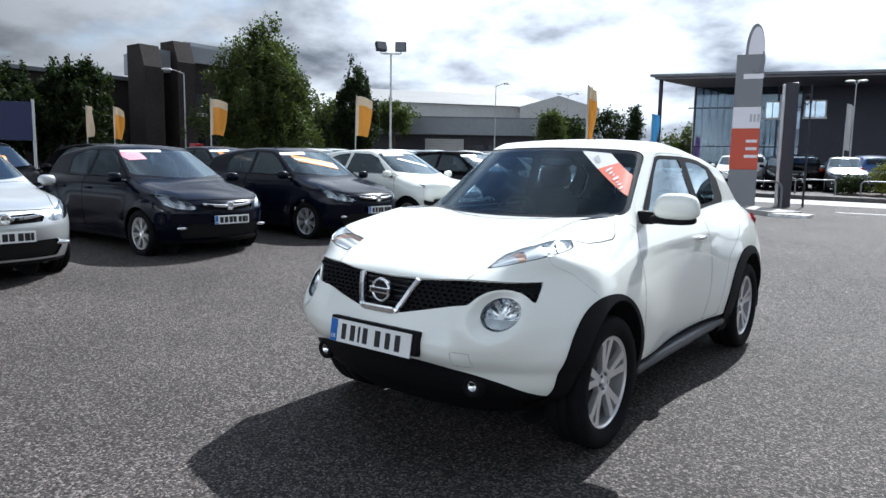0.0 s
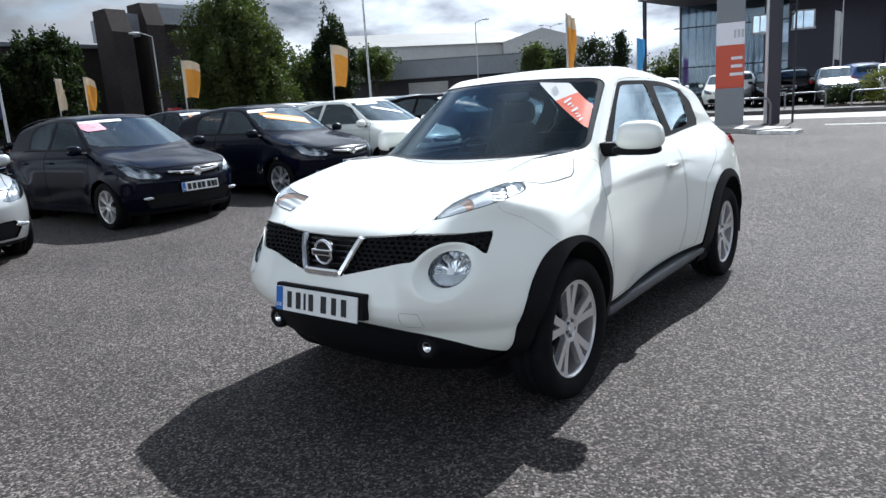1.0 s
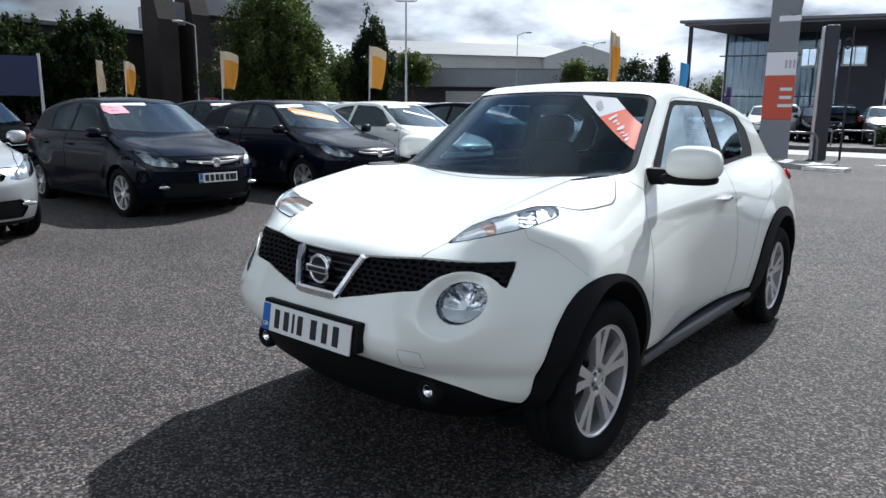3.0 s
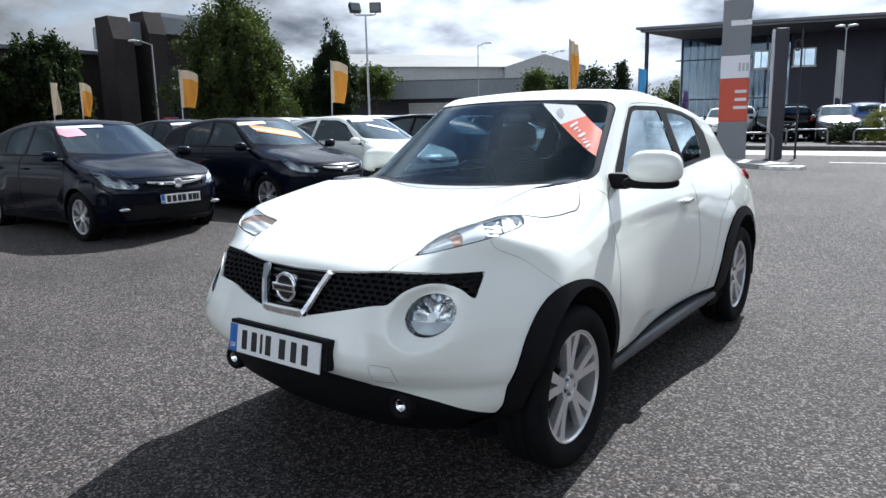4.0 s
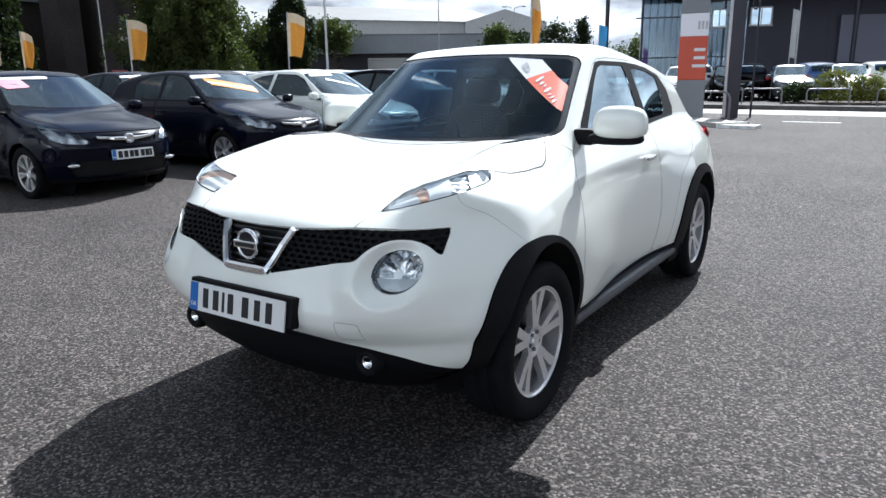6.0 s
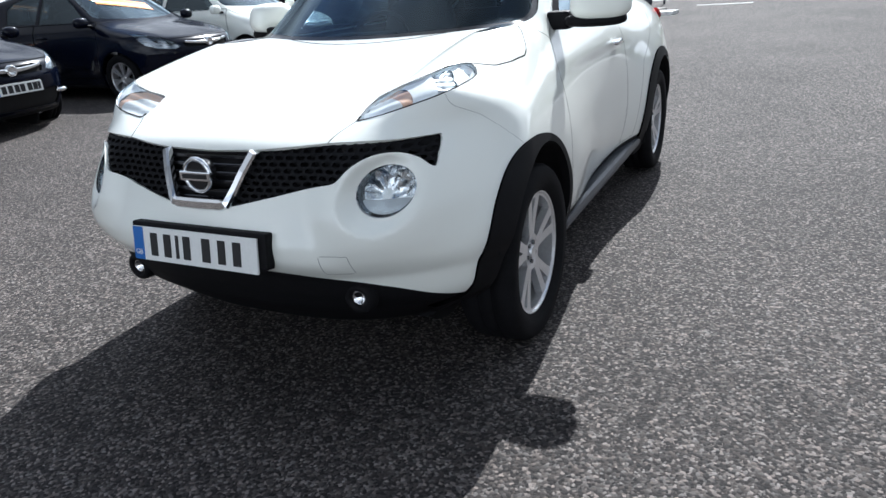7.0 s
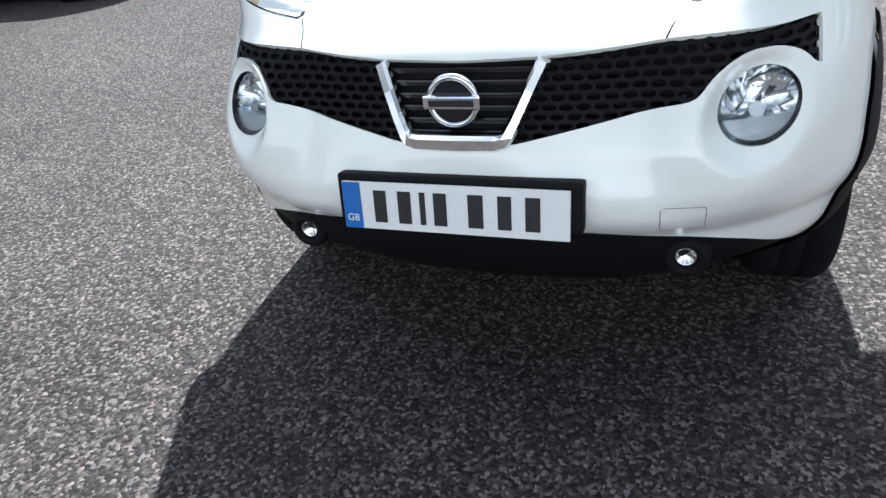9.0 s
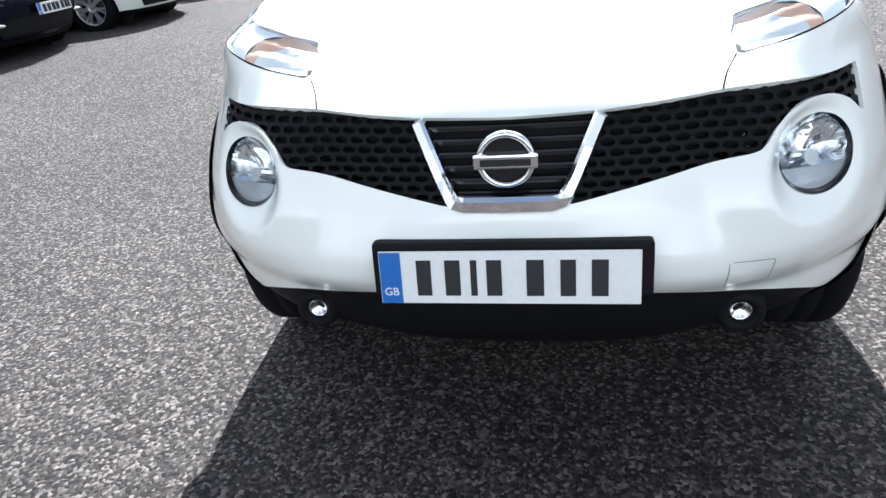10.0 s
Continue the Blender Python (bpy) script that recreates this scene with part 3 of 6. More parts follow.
def seat_parts(parent, x, y, z, mat):
    """A car seat: cushion, backrest, headrest."""
    v, f = rounded(x, y, z, 0.24, 0.25, 0.09, 4)
    mesh_object("seat_cushion", v, f, mat, parent)
    v, f = rounded(0, 0, 0, 0.23, 0.075, 0.31, 3.6)
    c, s = math.cos(0.3), math.sin(0.3)
    v = np.stack([v[:, 0] + x, v[:, 1] * c + v[:, 2] * s + y + 0.27, -v[:, 1] * s + v[:, 2] * c + z + 0.32], -1)
    mesh_object("backrest", v, f, mat, parent)
    v, f = rounded(x, y + 0.40, z + 0.70, 0.13, 0.05, 0.085, 3)
    mesh_object("headrest", v, f, mat, parent)


def plate_parts(parent, cx, y0, z0, width, height, bars, lean=0.12, band=True, mat=PLATE_WHITE, letters=False):
    """A number plate facing -y at its centre, with a blue band and plain dark bars."""
    m = Matrix.Translation((cx, y0, z0)) @ Matrix.Rotation(-lean, 4, "X")
    turn = m.to_3x3()

    def slab(name, x, z, w, h, y, t, material_, owner, bevel=0.002):
        bm = bmesh.new()
        c = m @ Vector((x, y, z))
        box(bm, c.x, c.y, c.z, w, t, h, bevel, turn)
        return part(name, bm, material_, owner)
    plate = slab("number_plate", 0, 0, width, height, 0, 0.008, mat, parent)
    plate["label"] = "reflective number plate with plain dark bars"
    if band:
        slab("blue_band", -width / 2 + 0.024, 0, 0.044, height * 0.98, -0.0050, 0.002, PLATE_BLUE, plate, 0)
        if letters:
            curve = bpy.data.curves.new("country_letters", "FONT")
            curve.body, curve.size, curve.extrude, curve.align_x = "GB", 0.024, 0.0004, "CENTER"
            holder = bpy.data.objects.new("country_letters", curve)
            data = bpy.data.meshes.new_from_object(holder)
            bpy.data.objects.remove(holder)
            data.transform(m @ Matrix.Translation((-width / 2 + 0.024, -0.0068, -height * 0.33)) @ Matrix.Rotation(math.pi / 2, 4, "X"))
            data.materials.clear()
            data.materials.append(PLATE_WHITE)
            new("country_letters", data).parent = plate
        else:
            slab("band_mark", -width / 2 + 0.024, -height * 0.25, 0.030, 0.012, -0.0065, 0.001, PLATE_WHITE, plate, 0)
    for x, w in bars:
        slab("plate_bar", x, 0, w, height * 0.68, -0.0048, 0.002, INK, plate, 0)
    return plate


# ---- the white crossover ----
car = thing("crossover_car", "white compact crossover car parked on sunlit tarmac, orange sticker on windscreen", "car")
BV, BT = surface(crossover, (0, -0.1, 0.15), (0.97, 4.25, 1.62), 0.0125)


def body_part(name, v, t, mat, label="", off=0.0, owner=None):
    n = unit(slope(crossover, v))
    return mesh_object(name, v + off * n, t, mat, owner or car, label, normals=n if len(v) > 3 else None)


def lip_part(name, rim, depth, mat, owner=None, start=0.0):
    way = inward(crossover, rim, depth)
    v, f = lip(rim + inward(crossover, rim, -start), way)
    return mesh_object(name, v, f, mat, owner or car, smooth=False)


def take(m, g):
    """Cuts (v, t) by a region function; gives inside, outside and the cut's edges."""
    return cut(m[0], m[1], g(*m[0].T))


def panel(m, g, gap=0.0013):
    a, _, rim = take(m, lambda x, y, z: g(x, y, z) + gap)
    _, b, _ = take(m, lambda x, y, z: g(x, y, z) - gap)
    return a, b, rim


grille_low = prof([(0, 0.706), (0.12, 0.706), (0.417, 0.772), (0.55, 0.795), (0.8, 0.795)], 0.012)
grille_top = prof([(0, 0.864), (0.2, 0.869), (0.42, 0.883), (0.55, 0.887), (0.72, 0.882)], 0.03)


def in_grille(x, y, z):
    s = np.abs(x)
    d = smax(z - grille_top(s), grille_low(s) - z, 0.004)
    d = smax(d, 0.110 - np.hypot((s - 0.600) / 1.12, z - 0.743), 0.018)
    d = smax(d, s - (0.713 + 0.06 * (0.880 - z)), 0.004)
    return np.maximum(d, y - 0.60)


LAMP_S, LAMP_Z, LAMP_R = 0.602, 0.746, 0.0705


def in_lamp(x, y, z):
    return np.maximum(np.hypot((np.abs(x) - LAMP_S) / 1.13, z - LAMP_Z) - LAMP_R, y - 0.5)


# the wing lamp's almond outline: its run along the wing, and its height leant outwards
EYE_OUTLINE = [(0.518, 0.788), (0.574, 0.781), (0.655, 0.780), (0.715, 0.780), (0.805, 0.784), (0.90, 0.793), (0.935, 0.803), (0.948, 0.826), (0.940, 0.843), (0.912, 0.851), (0.85, 0.855), (0.79, 0.855), (0.73, 0.849), (0.68, 0.848), (0.643, 0.839), (0.585, 0.819), (0.55, 0.803)]


def eye_run(x, y):
    return 0.507 * np.abs(x) + 0.862 * y


def in_eye(x, y, z):
    return np.maximum(np.maximum(polygon(eye_run(x, y), z - 0.3 * np.abs(x), EYE_OUTLINE, 0.001), 0.90 - z), 0.40 - np.abs(x))


def in_screen(x, y, z):
    s = np.abs(x)
    d = smax(1.108 + 0.05 * s ** 2 - z, z - (1.522 - 0.06 * s ** 2), 0.02)
    d = smax(d, s - (0.682 - 0.33 * (z - 1.15)), 0.05)
    return np.maximum(d, y - 2.1)


def in_backlight(x, y, z):
    s = np.abs(x)
    d = smax(1.13 - z, z - 1.42, 0.03)
    return np.maximum(smax(d, s - (0.50 - 0.25 * (z - 1.13)), 0.06), 3.4 - y)


SIDE_GLAZING = [(1.56, 1.118), (1.60, 1.165), (1.895, 1.378), (2.015, 1.462), (2.09, 1.474), (2.50, 1.474), (2.75, 1.466), (2.98, 1.450), (3.25, 1.405), (3.40, 1.315), (3.42, 1.195), (3.37, 1.150), (2.95, 1.138), (2.6, 1.122)]
FRONT_LIGHT = [(1.672, 1.139), (1.930, 1.357), (2.042, 1.437), (2.11, 1.452), (2.455, 1.452), (2.474, 1.43), (2.522, 1.139)]
REAR_LIGHT = [(2.680, 1.154), (2.628, 1.436), (2.76, 1.439), (2.97, 1.425), (3.18, 1.388), (3.195, 1.30), (3.15, 1.20), (3.08, 1.164)]


def in_side(outline, soft=0.008):
    return lambda x, y, z: np.maximum(polygon(y, z, outline, soft), 0.42 - np.abs(x))


low_front = prof([(0, 0.510), (0.3, 0.498), (0.5, 0.466), (0.62, 0.428), (0.74, 0.358), (0.9, 0.32)], 0.03)


def in_low(x, y, z):
    k = ease(y, 0.42, 0.60)
    line = low_front(np.abs(x)) * (1 - k) + 0.352 * k
    line = line * (1 - ease(y, 3.5, 3.8)) + 0.33 * ease(y, 3.5, 3.8)
    return z - line


def in_arch(radius):
    def g(x, y, z):
        k = 1.0 - (radius - 0.34) * 1.45
        r = np.minimum(np.hypot((y - AXLE_F + 0.006) / k, z - HUB_Z), np.hypot((y - AXLE_R) / k, z - HUB_Z))
        return np.maximum(r - radius, 0.46 - np.abs(x))
    return g


def in_cladding(x, y, z):
    dy = y - 0.752
    front = (np.abs(dy / np.where(dy < 0, 0.362 - 0.022 * ease(-z, -0.55, -0.38), 0.515)) ** 2.15 + np.abs((z - HUB_Z) / 0.460) ** 2.15) ** (1 / 2.15) - 1
    ry = y - 3.34
    rear = np.hypot(ry / np.where(ry < 0, 0.480, 0.43), (z - HUB_Z) / 0.483) - 1
    return np.maximum(np.minimum(front, rear) * 0.45, 0.60 - np.abs(x))


shell = (BV, BT)
_, shell, _ = take(shell, lambda x, y, z: np.maximum(z - (0.19 + 0.62 * (np.abs(x) - 0.56)), y - 0.66))     # the lower corners are cut away before and behind the wheels
_, shell, _ = take(shell, lambda x, y, z: np.maximum(z - (0.19 + 0.70 * (np.abs(x) - 0.56)), 3.58 - y))
_, shell, arch_rim = take(shell, in_arch(0.418))
lip_part("wheel_arch_lip", arch_rim, 0.035, TRIM, start=0.008)
cladding, shell, _ = take(shell, in_cladding)
for name, near in (("front", lambda v: v[:, 1] < 2), ("rear", lambda v: v[:, 1] > 2)):
    for sx in (-1, 1):
        v, t = cladding
        keep = (near(v) & (v[:, 0] * sx > 0))[t].all(1)
        body_part("arch_cladding", *pack(v, t[keep]), TRIM, "black textured plastic wheel arch trim", 0.009)
_, shell, grille_rim = take(shell, in_grille)
lip_part("grille_edge", grille_rim, 0.013, WHITE)
lamp_hole, shell, lamp_rim = take(shell, in_lamp)
eye_hole, shell, eye_rim = take(shell, in_eye)
screen_hole, shell, screen_rim = take(shell, in_screen)
back_hole, shell, back_rim = take(shell, in_backlight)
side_hole, shell, side_rim = take(shell, in_side(SIDE_GLAZING))
low, shell, low_rim = take(shell, in_low)
near_front = (low_rim[:, 0, 1] < 0.36) & (np.abs(low_rim[:, 0, 0]) < 0.74)
lip_part("bumper_edge", low_rim[near_front], 0.015, WHITE)
lip_part("lower_edge", low_rim[~near_front], 0.015, TRIM)

# under-skin that closes the gaps between the panels
body_part("inner_skin", *shell, DARK, "dark inner skin", -0.028)

lower_front, rest, _ = take(low, lambda x, y, z: y - 0.70)
body_part("lower_bumper", *lower_front, TRIM, "black plastic lower bumper", -0.006)
sills, rear_low, _ = take(rest, lambda x, y, z: y - 3.35)
body_part("sill", *sills, TRIM, "black plastic sill and floor", -0.004)
body_part("rear_skirt", *rear_low, TRIM, "black plastic rear skirt", -0.004)

bonnet_edge = prof([(0.1, 0.395), (0.229, 0.414), (0.285, 0.431), (0.338, 0.458), (0.39, 0.485), (0.435, 0.53), (0.47, 0.62), (0.515, 0.645), (0.58, 0.658), (0.65, 0.686), (0.73, 0.722), (0.79, 0.742), (0.9, 0.754), (1.04, 0.756), (1.10, 0.742), (1.22, 0.68), (1.3, 0.63)], 0.012)


def in_bonnet(x, y, z):
    s = np.abs(x)
    return np.maximum(np.maximum(s - bonnet_edge(y), y - (1.075 + 0.62 * s ** 2)), 0.84 - z)


BUMPER = [(-0.4, 0.1), (-0.4, 1.2), (0.44, 1.2), (0.46, 0.965), (0.476, 0.949), (0.552, 0.912), (0.608, 0.865), (0.661, 0.817), (0.74, 0.75), (0.74, 0.1)]
FENDER = [(0.2, 0.2), (0.2, 1.25), (1.30, 1.25), (1.33, 1.10), (1.395, 1.065), (1.295, 0.86), (1.25, 0.6), (1.27, 0.2)]
FRONT_DOOR = [(1.505, 1.117), (1.405, 1.06), (1.315, 0.96), (1.305, 0.86), (1.26, 0.60), (1.285, 0.365), (2.50, 0.365), (2.575, 0.60), (2.60, 1.118), (2.56, 1.495), (2.21, 1.500), (2.06, 1.490), (1.977, 1.459), (1.857, 1.371), (1.642, 1.209)]
REAR_DOOR = [(2.615, 1.118), (2.59, 0.60), (2.515, 0.365), (2.74, 0.365), (2.80, 0.55), (2.92, 0.78), (3.22, 0.94), (3.47, 1.14), (3.47, 1.28), (3.42, 1.34), (3.27, 1.425), (3.0, 1.472), (2.575, 1.495)]
bonnet_panel, shell, _ = panel(shell, in_bonnet, 0.0018)
body_part("bonnet", *bonnet_panel, WHITE, "white painted bonnet with blown highlights")
bumper_panel, shell, _ = panel(shell, lambda x, y, z: polygon(y, z, BUMPER), 0.0004)
body_part("front_bumper", *bumper_panel, WHITE, "white painted front bumper")
doors, shell, _ = panel(shell, in_side(FRONT_DOOR, 0.0))
doors_r, shell, _ = panel(shell, in_side(REAR_DOOR, 0.0))
fenders, shell, _ = panel(shell, in_side(FENDER, 0.0))
for sx in (-1, 1):
    for name, (v, t) in (("front_door", doors), ("rear_door", doors_r), ("front_fender", fenders)):
        keep = (v[:, 0] * sx > 0)[t].all(1)
        body_part(name, *pack(v, t[keep]), WHITE, "white painted panel")
body_part("body_shell", *shell, WHITE, "white roof, pillars and rear quarters")

# glazing
for hole, rim, name, lab, mat in ((screen_hole, screen_rim, "windscreen", "clear windscreen that mirrors the sky", GLASS), (back_hole, back_rim, "rear_window", "clear rear window", GLASS)):
    g0 = in_screen if name == "windscreen" else in_backlight
    pane, frit, _ = take(hole, lambda x, y, z: g0(x, y, z) + 0.016)
    glass_ob = body_part(name, *pane, mat, lab, -0.003)
    glass_ob.visible_shadow = False
    body_part("glass_border", *frit, GLOSS_BLACK, "", -0.004, glass_ob)
    lip_part("window_seal", rim, 0.012, TRIM, glass_ob)
light_f, side_rest, _ = take(side_hole, in_side(FRONT_LIGHT))
light_r, side_rest, _ = take(side_rest, in_side(REAR_LIGHT))
for sx in (-1, 1):
    for (v, t), name, mat in ((light_f, "front_side_window", DOOR_GLASS), (light_r, "rear_side_window", DOOR_GLASS), (side_rest, "window_surround", TRIM)):
        keep = (v[:, 0] * sx > 0)[t].all(1)
        ob = body_part(name, *pack(v, t[keep]), mat, "black window surround" if mat is TRIM else "side window mirroring clouds", -0.005 if mat is not TRIM else -0.001)
        ob.visible_shadow = mat is TRIM
lip_part("side_window_seal", side_rim, 0.010, TRIM)

# windscreen sticker: white head and orange tail on a slant
STICK = [(0.225, 1.500), (0.412, 1.484), (0.605, 1.348), (0.619, 1.305), (0.640, 1.233)]
stick, _, _ = take(screen_hole, lambda x, y, z: np.maximum(polygon(x, z, STICK), in_screen(x, y, z) + 0.018))
white_bit, orange_bit, _ = take(stick, lambda x, y, z: 1.395 + (x - 0.413) * 0.44 - z)
sticker = body_part("windscreen_sticker", *orange_bit, ORANGE, "orange and white slanted sales sticker", 0.001)
body_part("sticker_head", *white_bit, PAPER, "white sticker head", 0.001, sticker)
for u, zc, w, h, m_ in ((0.352, 1.452, 0.040, 0.011, PALE_INK), (0.372, 1.434, 0.034, 0.010, PALE_INK), (0.462, 1.386, 0.016, 0.016, PAPER), (0.484, 1.366, 0.015, 0.009, PAPER), (0.503, 1.352, 0.010, 0.009, PAPER), (0.528, 1.334, 0.017, 0.013, PAPER), (0.549, 1.314, 0.011, 0.008, PAPER), (0.565, 1.300, 0.012, 0.009, PAPER), (0.584, 1.284, 0.014, 0.009, PAPER)):
    bar, _, _ = take(stick, lambda x, y, z: np.maximum(np.abs((x - u) * 0.76 - (z - zc) * 0.65) - w / 2, np.abs((x - u) * 0.65 + (z - zc) * 0.76) - h))
    if len(bar[1]):
        body_part("sticker_bar", *bar, m_, "", 0.003, sticker)

# grille: honeycomb screen, slats behind the badge, near-black sheet for the shade behind
gx, gz_ = np.linspace(-0.73, 0.73, 640), np.linspace(0.695, 0.895, 98)
GX, GZ = np.meshgrid(gx, gz_, indexing="ij")
gy = np.full(GX.shape, 0.15)
for _ in range(14):
    f0 = crossover(GX, gy, GZ)
    gy = gy + np.clip(f0, -0.05, 0.05)
gv = np.stack([GX, gy, GZ], -1).reshape(-1, 3)
i, j = np.meshgrid(np.arange(639), np.arange(97), indexing="ij")
q = np.stack([i * 98 + j, (i + 1) * 98 + j, (i + 1) * 98 + j + 1, i * 98 + j + 1], -1).reshape(-1, 4)
gt = np.concatenate([q[:, [0, 1, 2]], q[:, [0, 2, 3]]])
mesh_g, _, _ = take((gv, gt), lambda x, y, z: in_grille(x, y, z) - 0.004)
shift = lambda m, d: (m[0] + np.array([0, d, 0]), m[1])
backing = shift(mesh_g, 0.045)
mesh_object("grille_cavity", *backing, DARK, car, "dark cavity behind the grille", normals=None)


def cells(x, y, z):
    """Rows of flat-sided oval holes, each row shifted by half a cell; positive inside a hole."""
    pz, px_ = 0.0180, 0.0355
    row = np.round((z - 0.70) / pz)
    u = (x / px_ + 0.5 * (row % 2)) % 1.0 - 0.5
    w = (z - 0.70) / pz - row
    return 1 - (np.abs(u / 0.40) ** 2.6 + np.abs(w / 0.36) ** 2.6)


def v_half(z):
    return 0.110 + (z - 0.712) * 0.48


outer_g, _, _ = take(mesh_g, lambda x, y, z: v_half(z) - np.abs(x))
comb, _, comb_rim = take(outer_g, cells)
grille = mesh_object("grille", *shift(comb, 0.016), TRIM, car, "black honeycomb grille", smooth=True)
cv, cf = lip(comb_rim + np.array([0, 0.016, 0]), np.zeros_like(comb_rim) + np.array([0, 0.016, 0]))
mesh_object("honeycomb_wall", cv, cf, TRIM, grille, smooth=False)
for k in range(7):
    zc = 0.722 + 0.024 * k
    half = v_half(zc) - 0.004
    xs = np.linspace(-half, half, 15)
    ys = np.full(15, 0.1)
    for _ in range(12):
        ys = ys + np.clip(crossover(xs, ys, np.full(15, zc)), -0.05, 0.05)
    pth = np.stack([xs, ys + 0.022, np.full(15, zc)], -1)
    v, f = sweep(pth, 0.0065, 0.006, np.tile([0, 0, 1.0], (15, 1)), np.tile([0, -1.0, 0], (15, 1)))
    mesh_object("grille_slat", v, f, GLOSS_BLACK, grille, smooth=False)

# chrome V round the badge
vp = [(-0.183, 0.864), (-0.158, 0.812), (-0.134, 0.760), (-0.118, 0.730), (-0.108, 0.716), (-0.088, 0.711), (0, 0.710)]
vp = vp + [(-a, b) for a, b in vp[-2::-1]]
vx, vz = np.array(vp).T
vy = np.full(len(vx), 0.1)
for _ in range(12):
    vy = vy + np.clip(crossover(vx, vy, vz), -0.05, 0.05)
pts = np.stack([vx, vy - 0.004, vz], -1)
tang = unit(np.gradient(pts, axis=0))
side_v = unit(np.cross(tang, np.array([0, -1.0, 0])))
swell = [1.0, 1.0, 1.0, 1.1, 1.25, 1.35, 1.4, 1.35, 1.25, 1.1, 1.0, 1.0, 1.0]
v, f = sweep(pts, 0.0135, 0.013, side_v, np.tile([0, -1.0, 0], (len(pts), 1)), swell)
mesh_object("chrome_v", v, f, CHROME, grille, "chrome V-shaped trim", smooth=False)

# plain ring badge with a bar
rv, rf = lathe([(0.046, 0.0), (0.0475, -0.008), (0.056, -0.008), (0.059, 0.0), (0.057, 0.006), (0.046, 0.006)], 48, "y")
badge = mesh_object("badge", rv + np.array([0, 0.108, 0.799]), rf, CHROME, car, "plain chrome ring badge with a bar", smooth=False)
bm = bmesh.new()
box(bm, 0, 0.099, 0.799, 0.126, 0.016, 0.030, 0.004)
bar = part("badge_bar", bm, CHROME, badge)
bm = bmesh.new()
box(bm, 0, 0.0900, 0.799, 0.098, 0.003, 0.014)
part("badge_mark", bm, INK, badge)
bm = bmesh.new()
tube(bm, (0, 0.104, 0.799), (0, 0.147, 0.799), 0.044, 0.044, 32)
part("badge_back", bm, GLOSS_BLACK, badge)

# plate and its black surround
bm = bmesh.new()
box(bm, 0, 0.060, 0.588, 0.562, 0.040, 0.114, 0.008, Matrix.Rotation(-0.16, 3, "X"))
part("plate_surround", bm, TRIM, car, "black plastic plate holder")
plate_parts(car, -0.004, 0.030, 0.580, 0.520, 0.111, [(-0.167, 0.030), (-0.108, 0.031), (-0.065, 0.013), (-0.024, 0.030), (0.057, 0.034), (0.121, 0.030), (0.182, 0.032)], 0.16, letters=True)

# round lamps in pods
for sx in (-1, 1):
    v, t = lamp_hole
    keep = (v[:, 0] * sx > 0)[t].all(1)
    lv, lt = pack(v, t[keep])
    rho = np.hypot((np.abs(lv[:, 0]) - LAMP_S) / 1.13, lv[:, 2] - LAMP_Z) / LAMP_R
    ang = np.arctan2(lv[:, 2] - LAMP_Z, np.abs(lv[:, 0]) - LAMP_S)
    n = unit(slope(crossover, lv))
    lens = mesh_object("headlamp", lv + n * (0.012 * (1 - rho[:, None] ** 2) - 0.006), lt, LENS, car, "round clear headlamp with chrome reflector")
    lens.visible_shadow = False
    depth = 0.014 + 0.055 * np.sqrt(np.clip(1 - rho ** 2, 0, 1)) + 0.010 * np.sign(np.sin(ang * 5 + 0.6)) * rho * (rho < 0.9)
    mesh_object("reflector", lv - n * depth[:, None], lt, REFLECTOR, lens, "faceted chrome reflector", smooth=False)
    bez = np.array([(math.cos(a), math.sin(a)) for a in np.linspace(0, 2 * math.pi, 40, endpoint=False)])
    rings_ = []
    for rad, sink in ((0.985, 0.004), (0.955, 0.012), (0.925, 0.016), (0.920, 0.030)):
        qx, qz = sx * (LAMP_S + 1.13 * LAMP_R * rad * bez[:, 0]), LAMP_Z + LAMP_R * rad * bez[:, 1]
        qy = np.full(40, 0.2)
        for _ in range(14):
            qy = qy + np.clip(crossover(qx, qy, qz), -0.05, 0.05)
        rings_.append(np.stack([qx, qy + sink, qz], -1))
    q4 = [(r * 40 + k, r * 40 + (k + 1) % 40, (r + 1) * 40 + (k + 1) % 40, (r + 1) * 40 + k) for r in range(3) for k in range(40)]
    mesh_object("lamp_bezel", np.concatenate(rings_), q4, GLOSS_BLACK, lens, "thin black bezel inside the lamp")
    rm = lamp_rim[lamp_rim[:, 0, 0] * sx > 0]
    lip_part("lamp_ring", rm, 0.02, GLOSS_BLACK, lens)
    low_lid, _, _ = take((lv, lt), lambda x, y, z: z - (LAMP_Z - 0.018))
    nn = unit(slope(crossover, low_lid[0]))
    mesh_object("lamp_lid", low_lid[0] - nn * 0.014, low_lid[1], LAMP_SHADE, lens, "satin grey lower lamp shade")
    c = lv[np.argmin(rho)]
    nc = n[np.argmin(rho)]
    bm = bmesh.new()
    tube(bm, Vector(c - nc * 0.060), Vector(c - nc * 0.022), 0.021, 0.017, 16)
    part("bulb_shield", bm, CHROME, lens, smooth=False)

